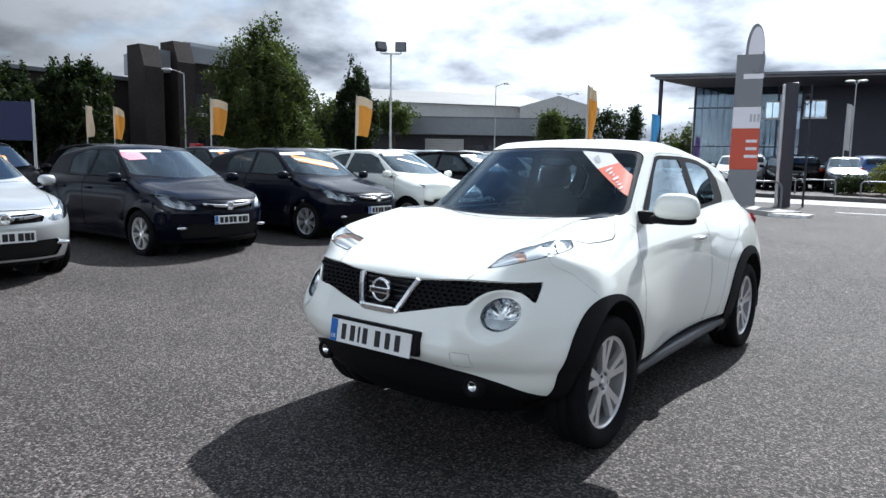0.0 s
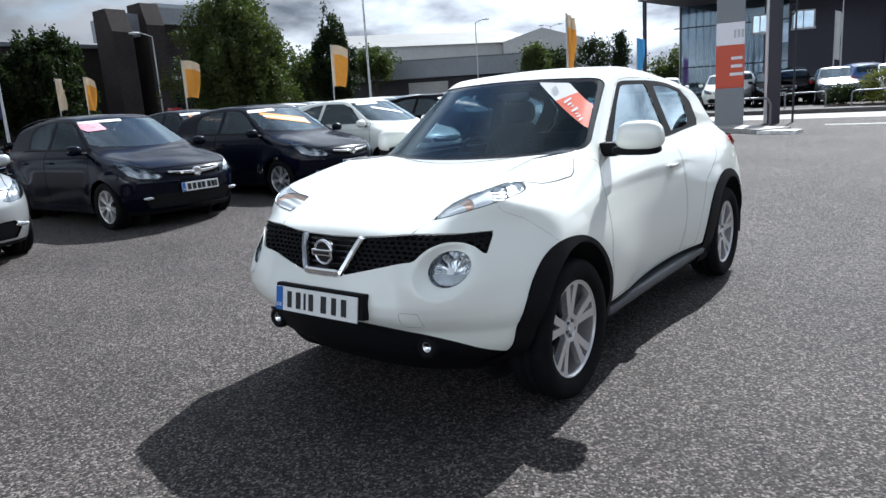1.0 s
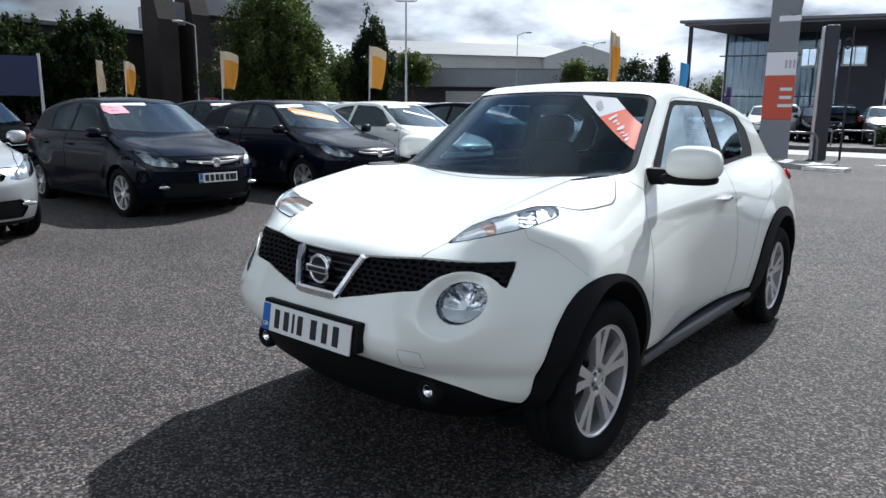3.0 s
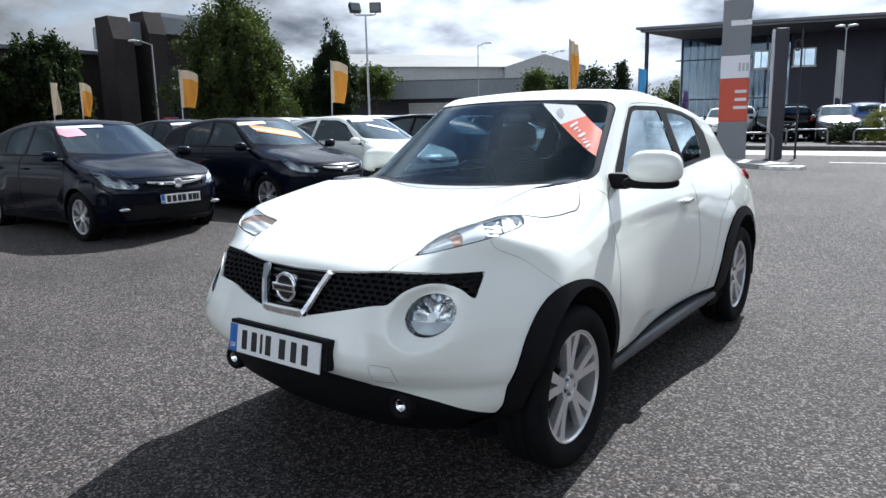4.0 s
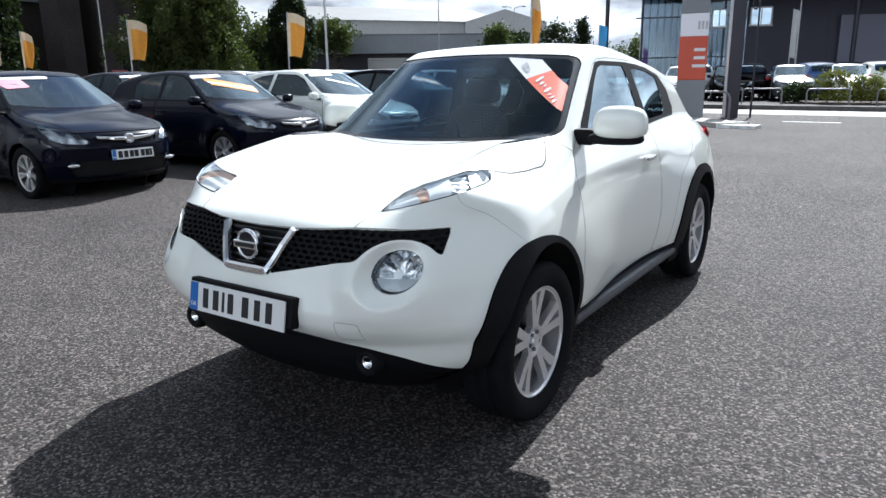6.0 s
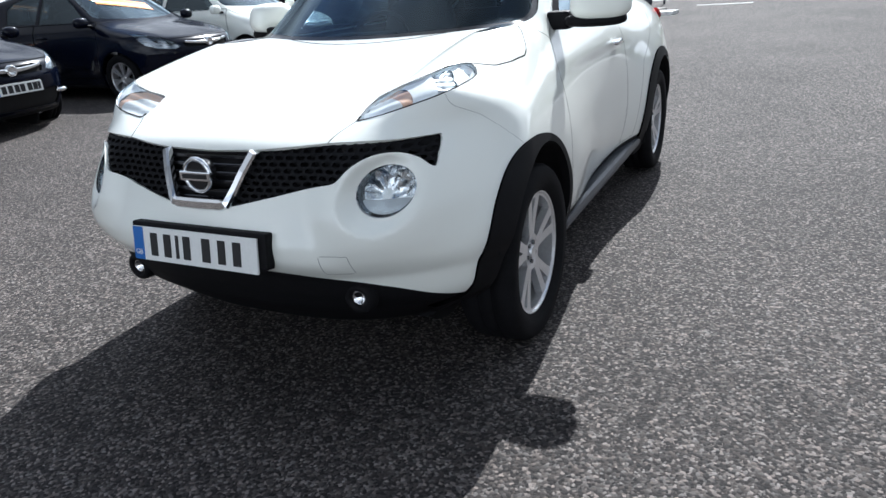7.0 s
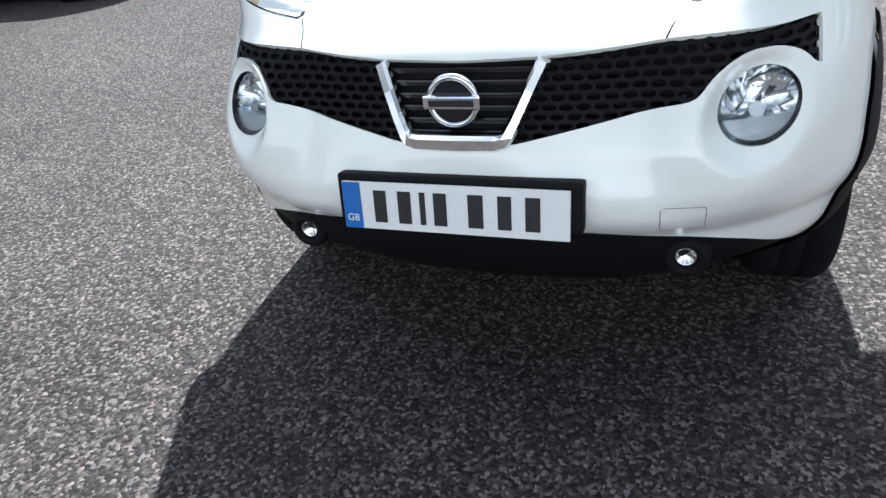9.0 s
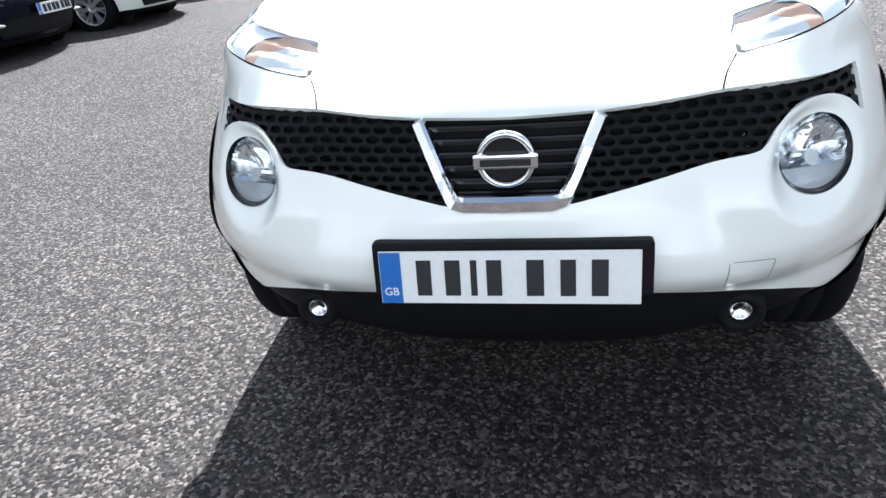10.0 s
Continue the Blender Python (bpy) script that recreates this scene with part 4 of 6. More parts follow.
# long lamps on the wings
for sx in (-1, 1):
    v, t = eye_hole
    keep = (v[:, 0] * sx > 0)[t].all(1)
    ev, et = pack(v, t[keep])
    n = unit(slope(crossover, ev))
    lens = mesh_object("side_lamp", ev - n * 0.003, et, LENS, car, "long clear wing lamp with amber indicator", normals=n)
    lens.visible_shadow = False
    rm = eye_rim[eye_rim[:, 0, 0] * sx > 0]
    lip_part("lamp_seal", rm, 0.010, LAMP_GREY, lens, start=-0.002)
    edge_band, _, _ = take((ev, et), lambda x, y, z: np.maximum(-in_eye(x, y, z) - 0.0035, z - 0.3 * np.abs(x) - 0.800 - 0.05 * (eye_run(x, y) - 0.524)))
    bn = unit(slope(crossover, edge_band[0]))
    mesh_object("lower_seal", edge_band[0] + bn * 0.0012, edge_band[1], TRIM, lens, "dark rubber lower edge")
    pieces, left = [], (ev, et)
    for edge in (0.618, 0.643, 0.718, 0.803):
        a, left, _ = take(left, lambda x, y, z: eye_run(x, y) - 0.5 * (z - 0.96) - edge)
        pieces.append(a)
    pieces.append(left)
    # the third piece paints the sun's blown highlight in near-white
    for (pv, pt), mat, d, name in zip(pieces, (LAMP_BOWL, AMBER, LAMP_SUNLIT, LAMP_GREY, LAMP_BOWL), (0.012, 0.013, 0.010, 0.014, 0.012), ("front_reflector", "amber_indicator", "white_reflector", "ribbed_reflector", "rear_reflector")):
        pn = unit(slope(crossover, pv))
        rib = 0.010 * np.abs(np.sin(pv[:, 2] * 190 + pv[:, 1] * 20)) if name == "ribbed_reflector" else 0.003 * np.sin(pv[:, 1] * 160) * (mat is not LAMP_SUNLIT)
        mesh_object(name, pv - pn * (d + np.zeros(len(pv)) + rib)[:, None], pt, mat, lens, smooth=mat is not LAMP_GREY)
    bm = bmesh.new()
    tube(bm, (sx * 0.700, 0.645, 1.020), (sx * 0.706, 0.636, 1.032), 0.010, 0.013, 14)
    part("side_bulb", bm, LAMP_GREY, lens, "small grey bulb holder")

# tail lamps
TAIL = [(3.70, 1.035), (3.95, 1.01), (4.2, 0.97), (4.2, 0.86), (4.0, 0.90), (3.85, 0.965)]
tails, _, _ = take((BV, BT), in_side(TAIL, 0.0))
for sx in (-1, 1):
    v, t = tails
    keep = (v[:, 0] * sx > 0)[t].all(1)
    body_part("tail_lamp", *pack(v, t[keep]), RED_LENS, "red tail lamp", 0.022)

# fog lamps, towing cap, mirrors, handles, repeaters
for sx in (-1, 1):
    v, f = lathe([(0.0, 0.012), (0.013, 0.009), (0.020, 0.0), (0.023, -0.002), (0.025, 0.004), (0.025, 0.03)], 28, "y")
    fog = mesh_object("fog_lamp", v + np.array([sx * 0.486, 0.192, 0.402]), f, REFLECTOR, car, "small round fog lamp in a black bezel", smooth=True)
    v, f = lathe([(0.024, 0.02), (0.026, -0.002), (0.040, -0.010), (0.052, 0.0), (0.056, 0.03)], 28, "y")
    mesh_object("fog_bezel", v + np.array([sx * 0.486, 0.190, 0.400]), f, TRIM, fog, "black bezel")
cap_in = lambda x, y, z: np.maximum(polygon(x, z, [(0.433, 0.512), (0.434, 0.570), (0.512, 0.570), (0.512, 0.512)], 0.006), y - 0.5)
cap, _, _ = take((BV, BT), cap_in)
ring_out, _, _ = take(cap, lambda x, y, z: -0.0014 - cap_in(x, y, z))
body_part("towing_cap_line", *ring_out, GREY_PAINT, "thin seam of the towing eye cover", 0.0012)

for sx in (-1, 1):
    v, f = rounded(0, 0, 0, 0.121, 0.074, 0.074, 3.0, 28, 44)
    v[:, 1] = np.where(v[:, 1] > 0, v[:, 1] * 0.35, v[:, 1])
    v[:, 0] *= 1 - 0.08 * (v[:, 2] / 0.074)
    turn = np.array(Matrix.Rotation(0.12 if sx > 0 else 1.15, 3, "Z")).T
    at = np.array([0.926, 1.485, 1.192] if sx > 0 else [-0.835, 1.60, 1.20])
    mesh_object("door_mirror", v @ turn + at, f, WHITE, car, "white door mirror shell with black base" if sx > 0 else "white door mirror shell folded back to the door")
    mirror_ob = car.children[-1]
    v, f = rounded(sx * -0.022, 0.012, -0.074, 0.126, 0.058, 0.028, 3, 12, 32)
    mesh_object("mirror_base", v @ turn + at, f, TRIM, mirror_ob, "black plastic mirror base")
    bm = bmesh.new()
    box(bm, sx * 0.745, 1.53, 1.12, 0.10, 0.085, 0.075, 0.015)
    part("mirror_foot", bm, TRIM, mirror_ob)
    v, f = rounded(0, 0.023, 0, 0.095, 0.006, 0.064, 2.9, 14, 32)
    mesh_object("mirror_glass", v @ turn + at, f, CHROME, mirror_ob, "mirror glass")
    v, f = rounded(sx * 0.800, 2.38, 0.945, 0.022, 0.085, 0.017, 2.6, 14, 28)
    mesh_object("door_handle", v, f, CHROME, car, "bright door handle")
    v, f = rounded(sx * 0.806, 1.20, 0.872, 0.010, 0.028, 0.014, 2.4, 10, 20)
    mesh_object("side_repeater", v, f, CHROME, car, "small clear side repeater")
    # step along the sill
    bm = bmesh.new()
    box(bm, sx * 0.795, 2.10, 0.295, 0.085, 1.66, 0.055, 0.024)
    part("side_step", bm, STEP_GREY, car, "dark grey plastic side step")

for sx in (-1, 1):
    for y in (AXLE_F, AXLE_R):
        wheel_parts(car, (sx * 0.760, y, HUB_Z), 0.334, 0.215, 0.230, 5, sx < 0)
# wheel wells and floor; near-black puts the shade under the arches into the colour
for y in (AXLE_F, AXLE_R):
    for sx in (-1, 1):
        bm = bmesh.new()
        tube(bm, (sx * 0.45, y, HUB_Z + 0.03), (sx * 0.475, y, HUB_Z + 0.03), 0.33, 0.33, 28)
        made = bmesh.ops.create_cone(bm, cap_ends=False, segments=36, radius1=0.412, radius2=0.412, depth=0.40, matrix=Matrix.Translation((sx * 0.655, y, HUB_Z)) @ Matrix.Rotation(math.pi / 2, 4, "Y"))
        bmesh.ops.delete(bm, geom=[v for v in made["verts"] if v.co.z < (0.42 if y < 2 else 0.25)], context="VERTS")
        part("wheel_well", bm, DARK, car, "wheel housing, near-black for the shade inside")

# cabin
bm = bmesh.new()
box(bm, 0, 1.43, 0.93, 1.30, 0.62, 0.24, 0.07)
box(bm, -0.35, 1.68, 1.05, 0.36, 0.20, 0.10, 0.04)
part("dashboard", bm, DASH, car, "dark grey dashboard")
for x in (-0.36, 0.36):
    seat_parts(car, x, 2.05, 0.62, CLOTH)
bm = bmesh.new()
box(bm, 0, 2.95, 0.62, 1.24, 0.50, 0.18, 0.05)
box(bm, 0, 3.22, 0.88, 1.24, 0.16, 0.50, 0.06, Matrix.Rotation(-0.25, 3, "X"))
part("rear_bench", bm, CLOTH, car)
for x in (-0.36, 0.36):
    v, f = rounded(x, 3.30, 1.16, 0.12, 0.045, 0.07, 3)
    mesh_object("headrest", v, f, CLOTH, car)
v, f = lathe([(0.165, -0.012), (0.180, -0.017), (0.190, 0.0), (0.180, 0.017), (0.165, 0.012), (0.163, 0.0), (0.165, -0.012)], 40, "y")
v = v @ np.array(Matrix.Rotation(-0.45, 3, "X")).T
wheel_ob = mesh_object("steering_wheel", v + np.array([-0.36, 1.86, 1.02]), f, DASH, car, "black steering wheel")
bm = bmesh.new()
box(bm, -0.36, 1.86, 1.02, 0.33, 0.03, 0.05, 0.012, Matrix.Rotation(-0.45, 3, "X"))
tube(bm, (-0.36, 1.84, 1.01), (-0.36, 1.66, 0.93), 0.03)
part("steering_hub", bm, DASH, wheel_ob)
v, f = rounded(0, 1.80, 1.43, 0.12, 0.022, 0.035, 3, 12, 24)
mesh_object("rear_view_mirror", v, f, GLOSS_BLACK, car)
bm = bmesh.new()
for x0 in (-0.42, 0.10):
    tube(bm, (x0, 1.125 + 0.62 * x0 * x0 - 0.02, 1.105), (x0 + 0.40, 1.16 + 0.62 * (x0 + 0.4) ** 2 - 0.02, 1.125), 0.007, 0.005, 8)
part("wiper", bm, TRIM, car, "black wiper blades")


# ---- the small hatchback: nose at y = 0 towards -y ----
H_F, H_R, H_Z = 0.83, 3.341, 0.305
h_nose = prof([(0.15, 0.22), (0.30, 0.10), (0.45, 0.035), (0.60, 0.02), (0.72, 0.06), (0.85, 0.16)], 0.03)
h_waist = prof([(0, 0.80), (0.6, 0.825), (1.4, 0.815), (2.4, 0.825), (3.4, 0.83), (4.0, 0.78)], 0.12)
h_flank = prof([(0.15, -0.05), (0.35, -0.02), (0.55, 0.0), (0.80, -0.01), (0.95, -0.045), (1.10, -0.10)], 0.05)
h_bonnet = prof([(-0.1, 0.68), (0.15, 0.78), (0.4, 0.865), (0.8, 0.95), (1.1, 1.00), (1.6, 1.03), (2.6, 1.05), (4.0, 1.04)], 0.08)
h_screen = prof([(0.85, 0.70), (1.00, 0.97), (1.40, 1.72), (1.60, 2.10)], 0.03)
h_tail = prof([(0.2, 3.86), (0.45, 3.98), (0.75, 3.99), (1.0, 3.92)], 0.05)
h_tail_glass = prof([(0.9, 3.96), (1.05, 3.90), (1.42, 3.66), (1.6, 3.54)], 0.04)


def hatch_field(crown_pts, tall=0.0):
    h_crown = prof(crown_pts, 0.12)

    def field(x, y, z):
        s = np.abs(x)
        front = h_nose(z) + 0.32 * s ** 2 + 0.95 * s ** 6 - y
        bulge = 0.035 * bell(np.maximum(np.hypot(y - H_F, z - H_Z) - 0.34, 0), 0.16) + 0.035 * bell(np.maximum(np.hypot(y - H_R, z - H_Z) - 0.34, 0), 0.2)
        side = s - (h_waist(y) + h_flank(z) + bulge)
        top = z - (h_bonnet(y) - 0.13 * s ** 2 + 0.02 * bell(s - 0.6, 0.15) * ease(y, 0.2, 0.6))
        rear = y - (h_tail(z) - 0.16 * s ** 2 - 0.35 * s ** 6)
        low_ = smax(smax(smax(front, top, 0.06), side, 0.09), rear, 0.10)
        glass = (h_screen(z) + 0.30 * s ** 2 + 0.3 * s ** 4 - y) / 1.9
        cabin = s - (0.735 - 0.40 * (z - 1.0) - 0.07 * ease(y, 2.4, 3.9))
        roof = z - (h_crown(y) - 0.11 * s ** 2)
        hatch = (y - (h_tail_glass(z) - 0.12 * s ** 2)) / 1.25
        high_ = smax(smax(smax(smax(glass, roof, 0.05), cabin, 0.07), hatch, 0.07), 0.92 - z, 0.04)
        return smax(smin(low_, high_, 0.05), 0.19 - z, 0.03)
    return field


SMOKED = material("smoked_reflector", (0.30, 0.31, 0.33), rough=0.25, metal=0.8)


def hatchback(label, paint, sides, sticker, five=True, chrome_bar=True):
    """A small hatchback with all its parts, at the origin. sides: its side windows' outlines."""
    field = hatch_field([(1.3, 1.36), (1.6, 1.42), (2.0, 1.475), (2.4, 1.488), (2.9, 1.46), (3.4, 1.40), (3.8, 1.32)])
    c = thing("hatchback_car", label, "car", group="parked cars")
    m = surface(field, (0, -0.1, 0.14), (0.93, 4.1, 1.56), 0.024)

    def bp(name, mm, mat, lab="", off=0.0, owner=None, normals=True):
        n = unit(slope(field, mm[0]))
        return mesh_object(name, mm[0] + off * n, mm[1], mat, owner or c, lab, normals=n if normals else None)

    arch = lambda r: (lambda x, y, z: np.maximum(np.minimum(np.hypot(y - H_F, z - H_Z), np.hypot(y - H_R, z - H_Z)) - r, 0.45 - np.abs(x)))
    _, b, rim = take(m, arch(0.345))
    v, f = lip(rim, inward(field, rim, 0.03))
    mesh_object("wheel_arch_lip", v, f, paint, c, smooth=False)
    screen_in = lambda x, y, z: np.maximum(smax(smax(1.02 + 0.10 * x ** 2 - z, z - (1.405 - 0.05 * x ** 2), 0.02), np.abs(x) - (0.675 - 0.38 * (z - 1.05)), 0.04), y - 2.0)
    back_in = lambda x, y, z: np.maximum(smax(smax(1.08 - z, z - 1.37, 0.03), np.abs(x) - 0.50, 0.05), 3.3 - y)
    side_in = [(lambda o: (lambda x, y, z: np.maximum(polygon(y, z, o, 0.006), 0.40 - np.abs(x))))(o) for o in sides]
    lamp_in = lambda x, y, z: np.maximum(polygon(np.abs(x), z, [(0.43, 0.655), (0.52, 0.735), (0.64, 0.80), (0.735, 0.855), (0.76, 0.80), (0.74, 0.70), (0.66, 0.655), (0.5, 0.635)], 0.004), y - 1.0)
    grille_in = lambda x, y, z: np.maximum(polygon(np.abs(x), z, [(-0.1, 0.70), (0.30, 0.725), (0.40, 0.69), (0.36, 0.635), (-0.1, 0.615)]), y - 0.5)
    intake_in = lambda x, y, z: np.maximum(polygon(np.abs(x), z, [(-0.1, 0.43), (0.52, 0.44), (0.60, 0.36), (0.55, 0.27), (-0.1, 0.27)], 0.01), y - 0.6)
    holes = {}
    holes["windscreen"], b, r0 = take(b, screen_in)
    holes["rear_window"], b, _ = take(b, back_in)
    panes = []
    for g in side_in:
        a, b, _ = take(b, g)
        panes.append(a)
    lamps, b, lrim = take(b, lamp_in)
    grille_m, b, grim = take(b, grille_in)
    intake, b, irim = take(b, intake_in)
    low_, b, _ = take(b, lambda x, y, z: z - 0.235)
    bp("underbody", low_, TRIM)
    bp("inner_skin", b, DARK, "", -0.03, normals=False)
    # doors with open seams
    edge = 2.56 if not five else 2.36
    front_door = lambda x, y, z: np.maximum(polygon(y, z, [(1.22, 1.02), (1.16, 0.75), (1.18, 0.32), (edge, 0.32), (edge + 0.06, 1.02)]), 0.4 - np.abs(x))
    doors_, b, _ = panel(b, front_door, 0.004)
    two = []
    if five:
        rear_door = lambda x, y, z: np.maximum(polygon(y, z, [(edge + 0.075, 1.02), (edge + 0.015, 0.32), (2.86, 0.32), (2.96, 0.60), (3.16, 0.78), (3.24, 1.02)]), 0.4 - np.abs(x))
        two, b, _ = panel(b, rear_door, 0.004)
    hood, b, _ = panel(b, lambda x, y, z: np.maximum(np.maximum(np.abs(x) - (0.55 + 0.14 * ease(y, 0.2, 0.9)), y - (0.96 + 0.5 * x ** 2)), 0.755 - z), 0.004)
    bp("bonnet", hood, paint, "painted bonnet")
    for sx in (-1, 1):
        for name, mm in (("front_door", doors_), ("rear_door", two)):
            if len(mm):
                bp(name, pack(mm[0], mm[1][(mm[0][:, 0] * sx > 0)[mm[1]].all(1)]), paint)
    bp("body_shell", b, paint, "painted body shell")
    for name in holes:
        o = bp(name, holes[name], LOT_GLASS if name == "windscreen" else TINTED, "glass mirroring the sky", -0.004)
        o.visible_shadow = False
    for a in panes:
        for sx in (-1, 1):
            o = bp("side_window", pack(a[0], a[1][(a[0][:, 0] * sx > 0)[a[1]].all(1)]), TINTED, "dark tinted side window", -0.004)
    for sx in (-1, 1):
        half = pack(lamps[0], lamps[1][(lamps[0][:, 0] * sx > 0)[lamps[1]].all(1)])
        o = bp("headlamp", half, LENS, "clear headlamp with chrome reflector", -0.002)
        o.visible_shadow = False
        n = unit(slope(field, half[0]))
        d = 0.02 + 0.03 * np.abs(np.sin(np.abs(half[0][:, 0]) * 28))
        mesh_object("reflector", half[0] - n * d[:, None], half[1], SMOKED, o, smooth=False)
    bp("grille", grille_m, TRIM, "black grille", 0.0 - 0.02, normals=False)
    bp("lower_intake", intake, DARK, "lower intake, near-black for the shade inside", -0.02, normals=False)
    for rr in (grim, irim, lrim[lrim[:, 0, 0] > 0], lrim[lrim[:, 0, 0] < 0]):
        v, f = lip(rr, inward(field, rr, 0.03))
        mesh_object("opening_edge", v, f, TRIM, c, smooth=False)
    if chrome_bar:
        xs = np.linspace(-0.36, 0.36, 17)
        ys = np.full(17, 0.1)
        zz = 0.672 + 0.03 * np.abs(xs / 0.36) ** 2
        for _ in range(12):
            ys = ys + np.clip(field(xs, ys, zz), -0.05, 0.05)
        v, f = sweep(np.stack([xs, ys - 0.002, zz], -1), 0.027, 0.016, np.tile([0, 0, 1.0], (17, 1)), np.tile([0, -1.0, 0], (17, 1)), 1 - 0.45 * np.abs(xs / 0.36))
        mesh_object("chrome_bar", v, f, CHROME, c, "broad chrome grille bar", smooth=False)
        v, f = lathe([(0.0, -0.018), (0.036, -0.016), (0.050, -0.022), (0.060, -0.010), (0.060, 0.01)], 28, "y")
        mesh_object("badge", v + np.array([0, 0.030, 0.675]), f, CHROME, c, "plain round chrome badge", smooth=False)
    plate_parts(c, 0, -0.012, 0.50, 0.52, 0.111, [(-0.16, 0.05), (-0.09, 0.05), (-0.02, 0.05), (0.04, 0.05), (0.12, 0.05), (0.18, 0.05), (0.225, 0.03)], 0.05)
    for sx in (-1, 1):
        v, f = rounded(sx * 0.905, 1.26, 1.02, 0.095, 0.06, 0.065, 2.6, 16, 28)
        mo = mesh_object("door_mirror", v, f, paint, c)
        v, f = rounded(sx * 0.80, 1.27, 0.975, 0.06, 0.04, 0.02, 2.6, 8, 16)
        mesh_object("mirror_foot", v, f, TRIM, mo)
        for y in ((2.24, 3.02) if five else (2.42,)):
            v, f = rounded(sx * 0.825, y, 0.86, 0.018, 0.08, 0.015, 2.6, 8, 16)
            mesh_object("door_handle", v, f, paint, c)
        v, f = rounded(sx * 0.655, 3.86, 0.85, 0.085, 0.08, 0.11, 3, 12, 20)
        mesh_object("tail_lamp", v, f, RED_LENS, c, "red tail lamp")
        v, f = rounded(sx * 0.60, 0.185, 0.40, 0.07, 0.02, 0.022, 2.4, 10, 20)
        mesh_object("fog_lamp", v, f, CHROME, c, "chrome fog lamp")
        for y in (H_F, H_R):
            wheel_parts(c, (sx * 0.735, y, H_Z), 0.305, 0.195, 0.208, 7, sx < 0, "silver alloy wheel with many spokes", True)
    # near-black discs stand for the shade inside the arches
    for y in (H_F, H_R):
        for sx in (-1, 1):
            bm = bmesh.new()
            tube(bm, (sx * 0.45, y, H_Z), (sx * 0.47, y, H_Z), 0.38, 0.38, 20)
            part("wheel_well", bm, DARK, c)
    bm = bmesh.new()
    box(bm, 0, 1.30, 0.86, 1.26, 0.6, 0.22, 0.06)
    part("dashboard", bm, DASH, c)
    for x in (-0.35, 0.35):
        seat_parts(c, x, 1.85, 0.56, CLOTH)
    bm = bmesh.new()
    box(bm, 0, 2.95, 0.80, 1.2, 0.16, 0.56, 0.05, Matrix.Rotation(-0.25, 3, "X"))
    part("rear_bench", bm, CLOTH, c)
    if sticker == "pink":
        spec = [([(-0.61, 1.315), (-0.60, 1.350), (-0.33, 1.362), (-0.31, 1.262), (-0.55, 1.245)], PINK, "pink_sticker"), ([(-0.60, 1.354), (-0.59, 1.380), (0.0, 1.398), (0.0, 1.364)], PAPER, "white_sticker"), ([(-0.52, 1.318), (-0.52, 1.332), (-0.40, 1.338), (-0.40, 1.324)], PAPER, "sticker_bar"), ([(-0.50, 1.284), (-0.50, 1.298), (-0.38, 1.304), (-0.38, 1.290)], PAPER, "sticker_bar")]
    elif sticker == "orange":
        spec = [([(-0.60, 1.33), (-0.58, 1.38), (-0.10, 1.398), (-0.10, 1.355)], PAPER, "white_sticker"), ([(-0.44, 1.295), (-0.42, 1.345), (0.30, 1.21), (0.28, 1.165)], FLAG_YELLOW, "orange_sticker"), ([(-0.43, 1.270), (-0.42, 1.292), (0.28, 1.163), (0.27, 1.140)], PAPER, "white_sticker"), ([(-0.42, 1.240), (-0.41, 1.268), (0.27, 1.138), (0.26, 1.110)], FLAG_YELLOW, "orange_sticker")]
    elif sticker == "white":
        spec = [([(-0.50, 1.34), (-0.48, 1.385), (0.0, 1.40), (0.0, 1.36)], PAPER, "white_sticker"), ([(-0.30, 1.28), (-0.28, 1.31), (0.30, 1.18), (0.28, 1.15)], PAPER, "white_sticker")]
    else:
        spec = []
    for pts_, mat, name in spec:
        a, _, _ = take(holes["windscreen"], lambda x, y, z: polygon(x, z, pts_))
        if len(a[1]):
            bp(name, a, mat, "sales sticker on windscreen", 0.003)
    return c


FIVE = [[(1.42, 1.03), (1.75, 1.30), (1.92, 1.365), (2.28, 1.39), (2.34, 1.04)], [(2.42, 1.045), (2.36, 1.39), (2.7, 1.375), (3.0, 1.32), (3.10, 1.25), (3.08, 1.06)]]
THREE = [[(1.42, 1.03), (1.75, 1.30), (1.95, 1.37), (2.4, 1.39), (2.50, 1.04)], [(2.58, 1.05), (2.50, 1.385), (2.8, 1.36), (3.1, 1.28), (3.34, 1.16), (3.1, 1.09)]]


def repaint(c, old, fresh, label=""):
    """Gives a copied car another paint on its own slots, leaving the shared meshes alone."""
    for o in c.children_recursive:
        if o.type == "MESH" and o.data.materials[0] is old:
            o.material_slots[0].link = "OBJECT"
            o.material_slots[0].material = fresh
    if label:
        c["label"] = label
    return c


navy_a = hatchback("dark navy five-door hatchback with pink and white windscreen stickers", NAVY, FIVE, "pink")
navy_a.matrix_world = pose(-5.47, 3.1, 0.13, 0, 0, 90)
navy_b = hatchback("dark navy five-door hatchback with orange striped windscreen sticker", NAVY, FIVE, "orange")
navy_b.matrix_world = pose(-5.25, 5.7, 0.16, 0, 0, 90)
white_c = hatchback("white three-door hatchback with pale windscreen stickers", WHITE, THREE, "white", five=False)
white_c.matrix_world = pose(-4.9, 7.75, 0.18, 0, 0, 90)
repaint(copy_thing(navy_a, pose(-5.2, 0.35, 0.11, 0, 0, 90)), NAVY, SILVER, "silver hatchback with an orange-edged windscreen sticker")
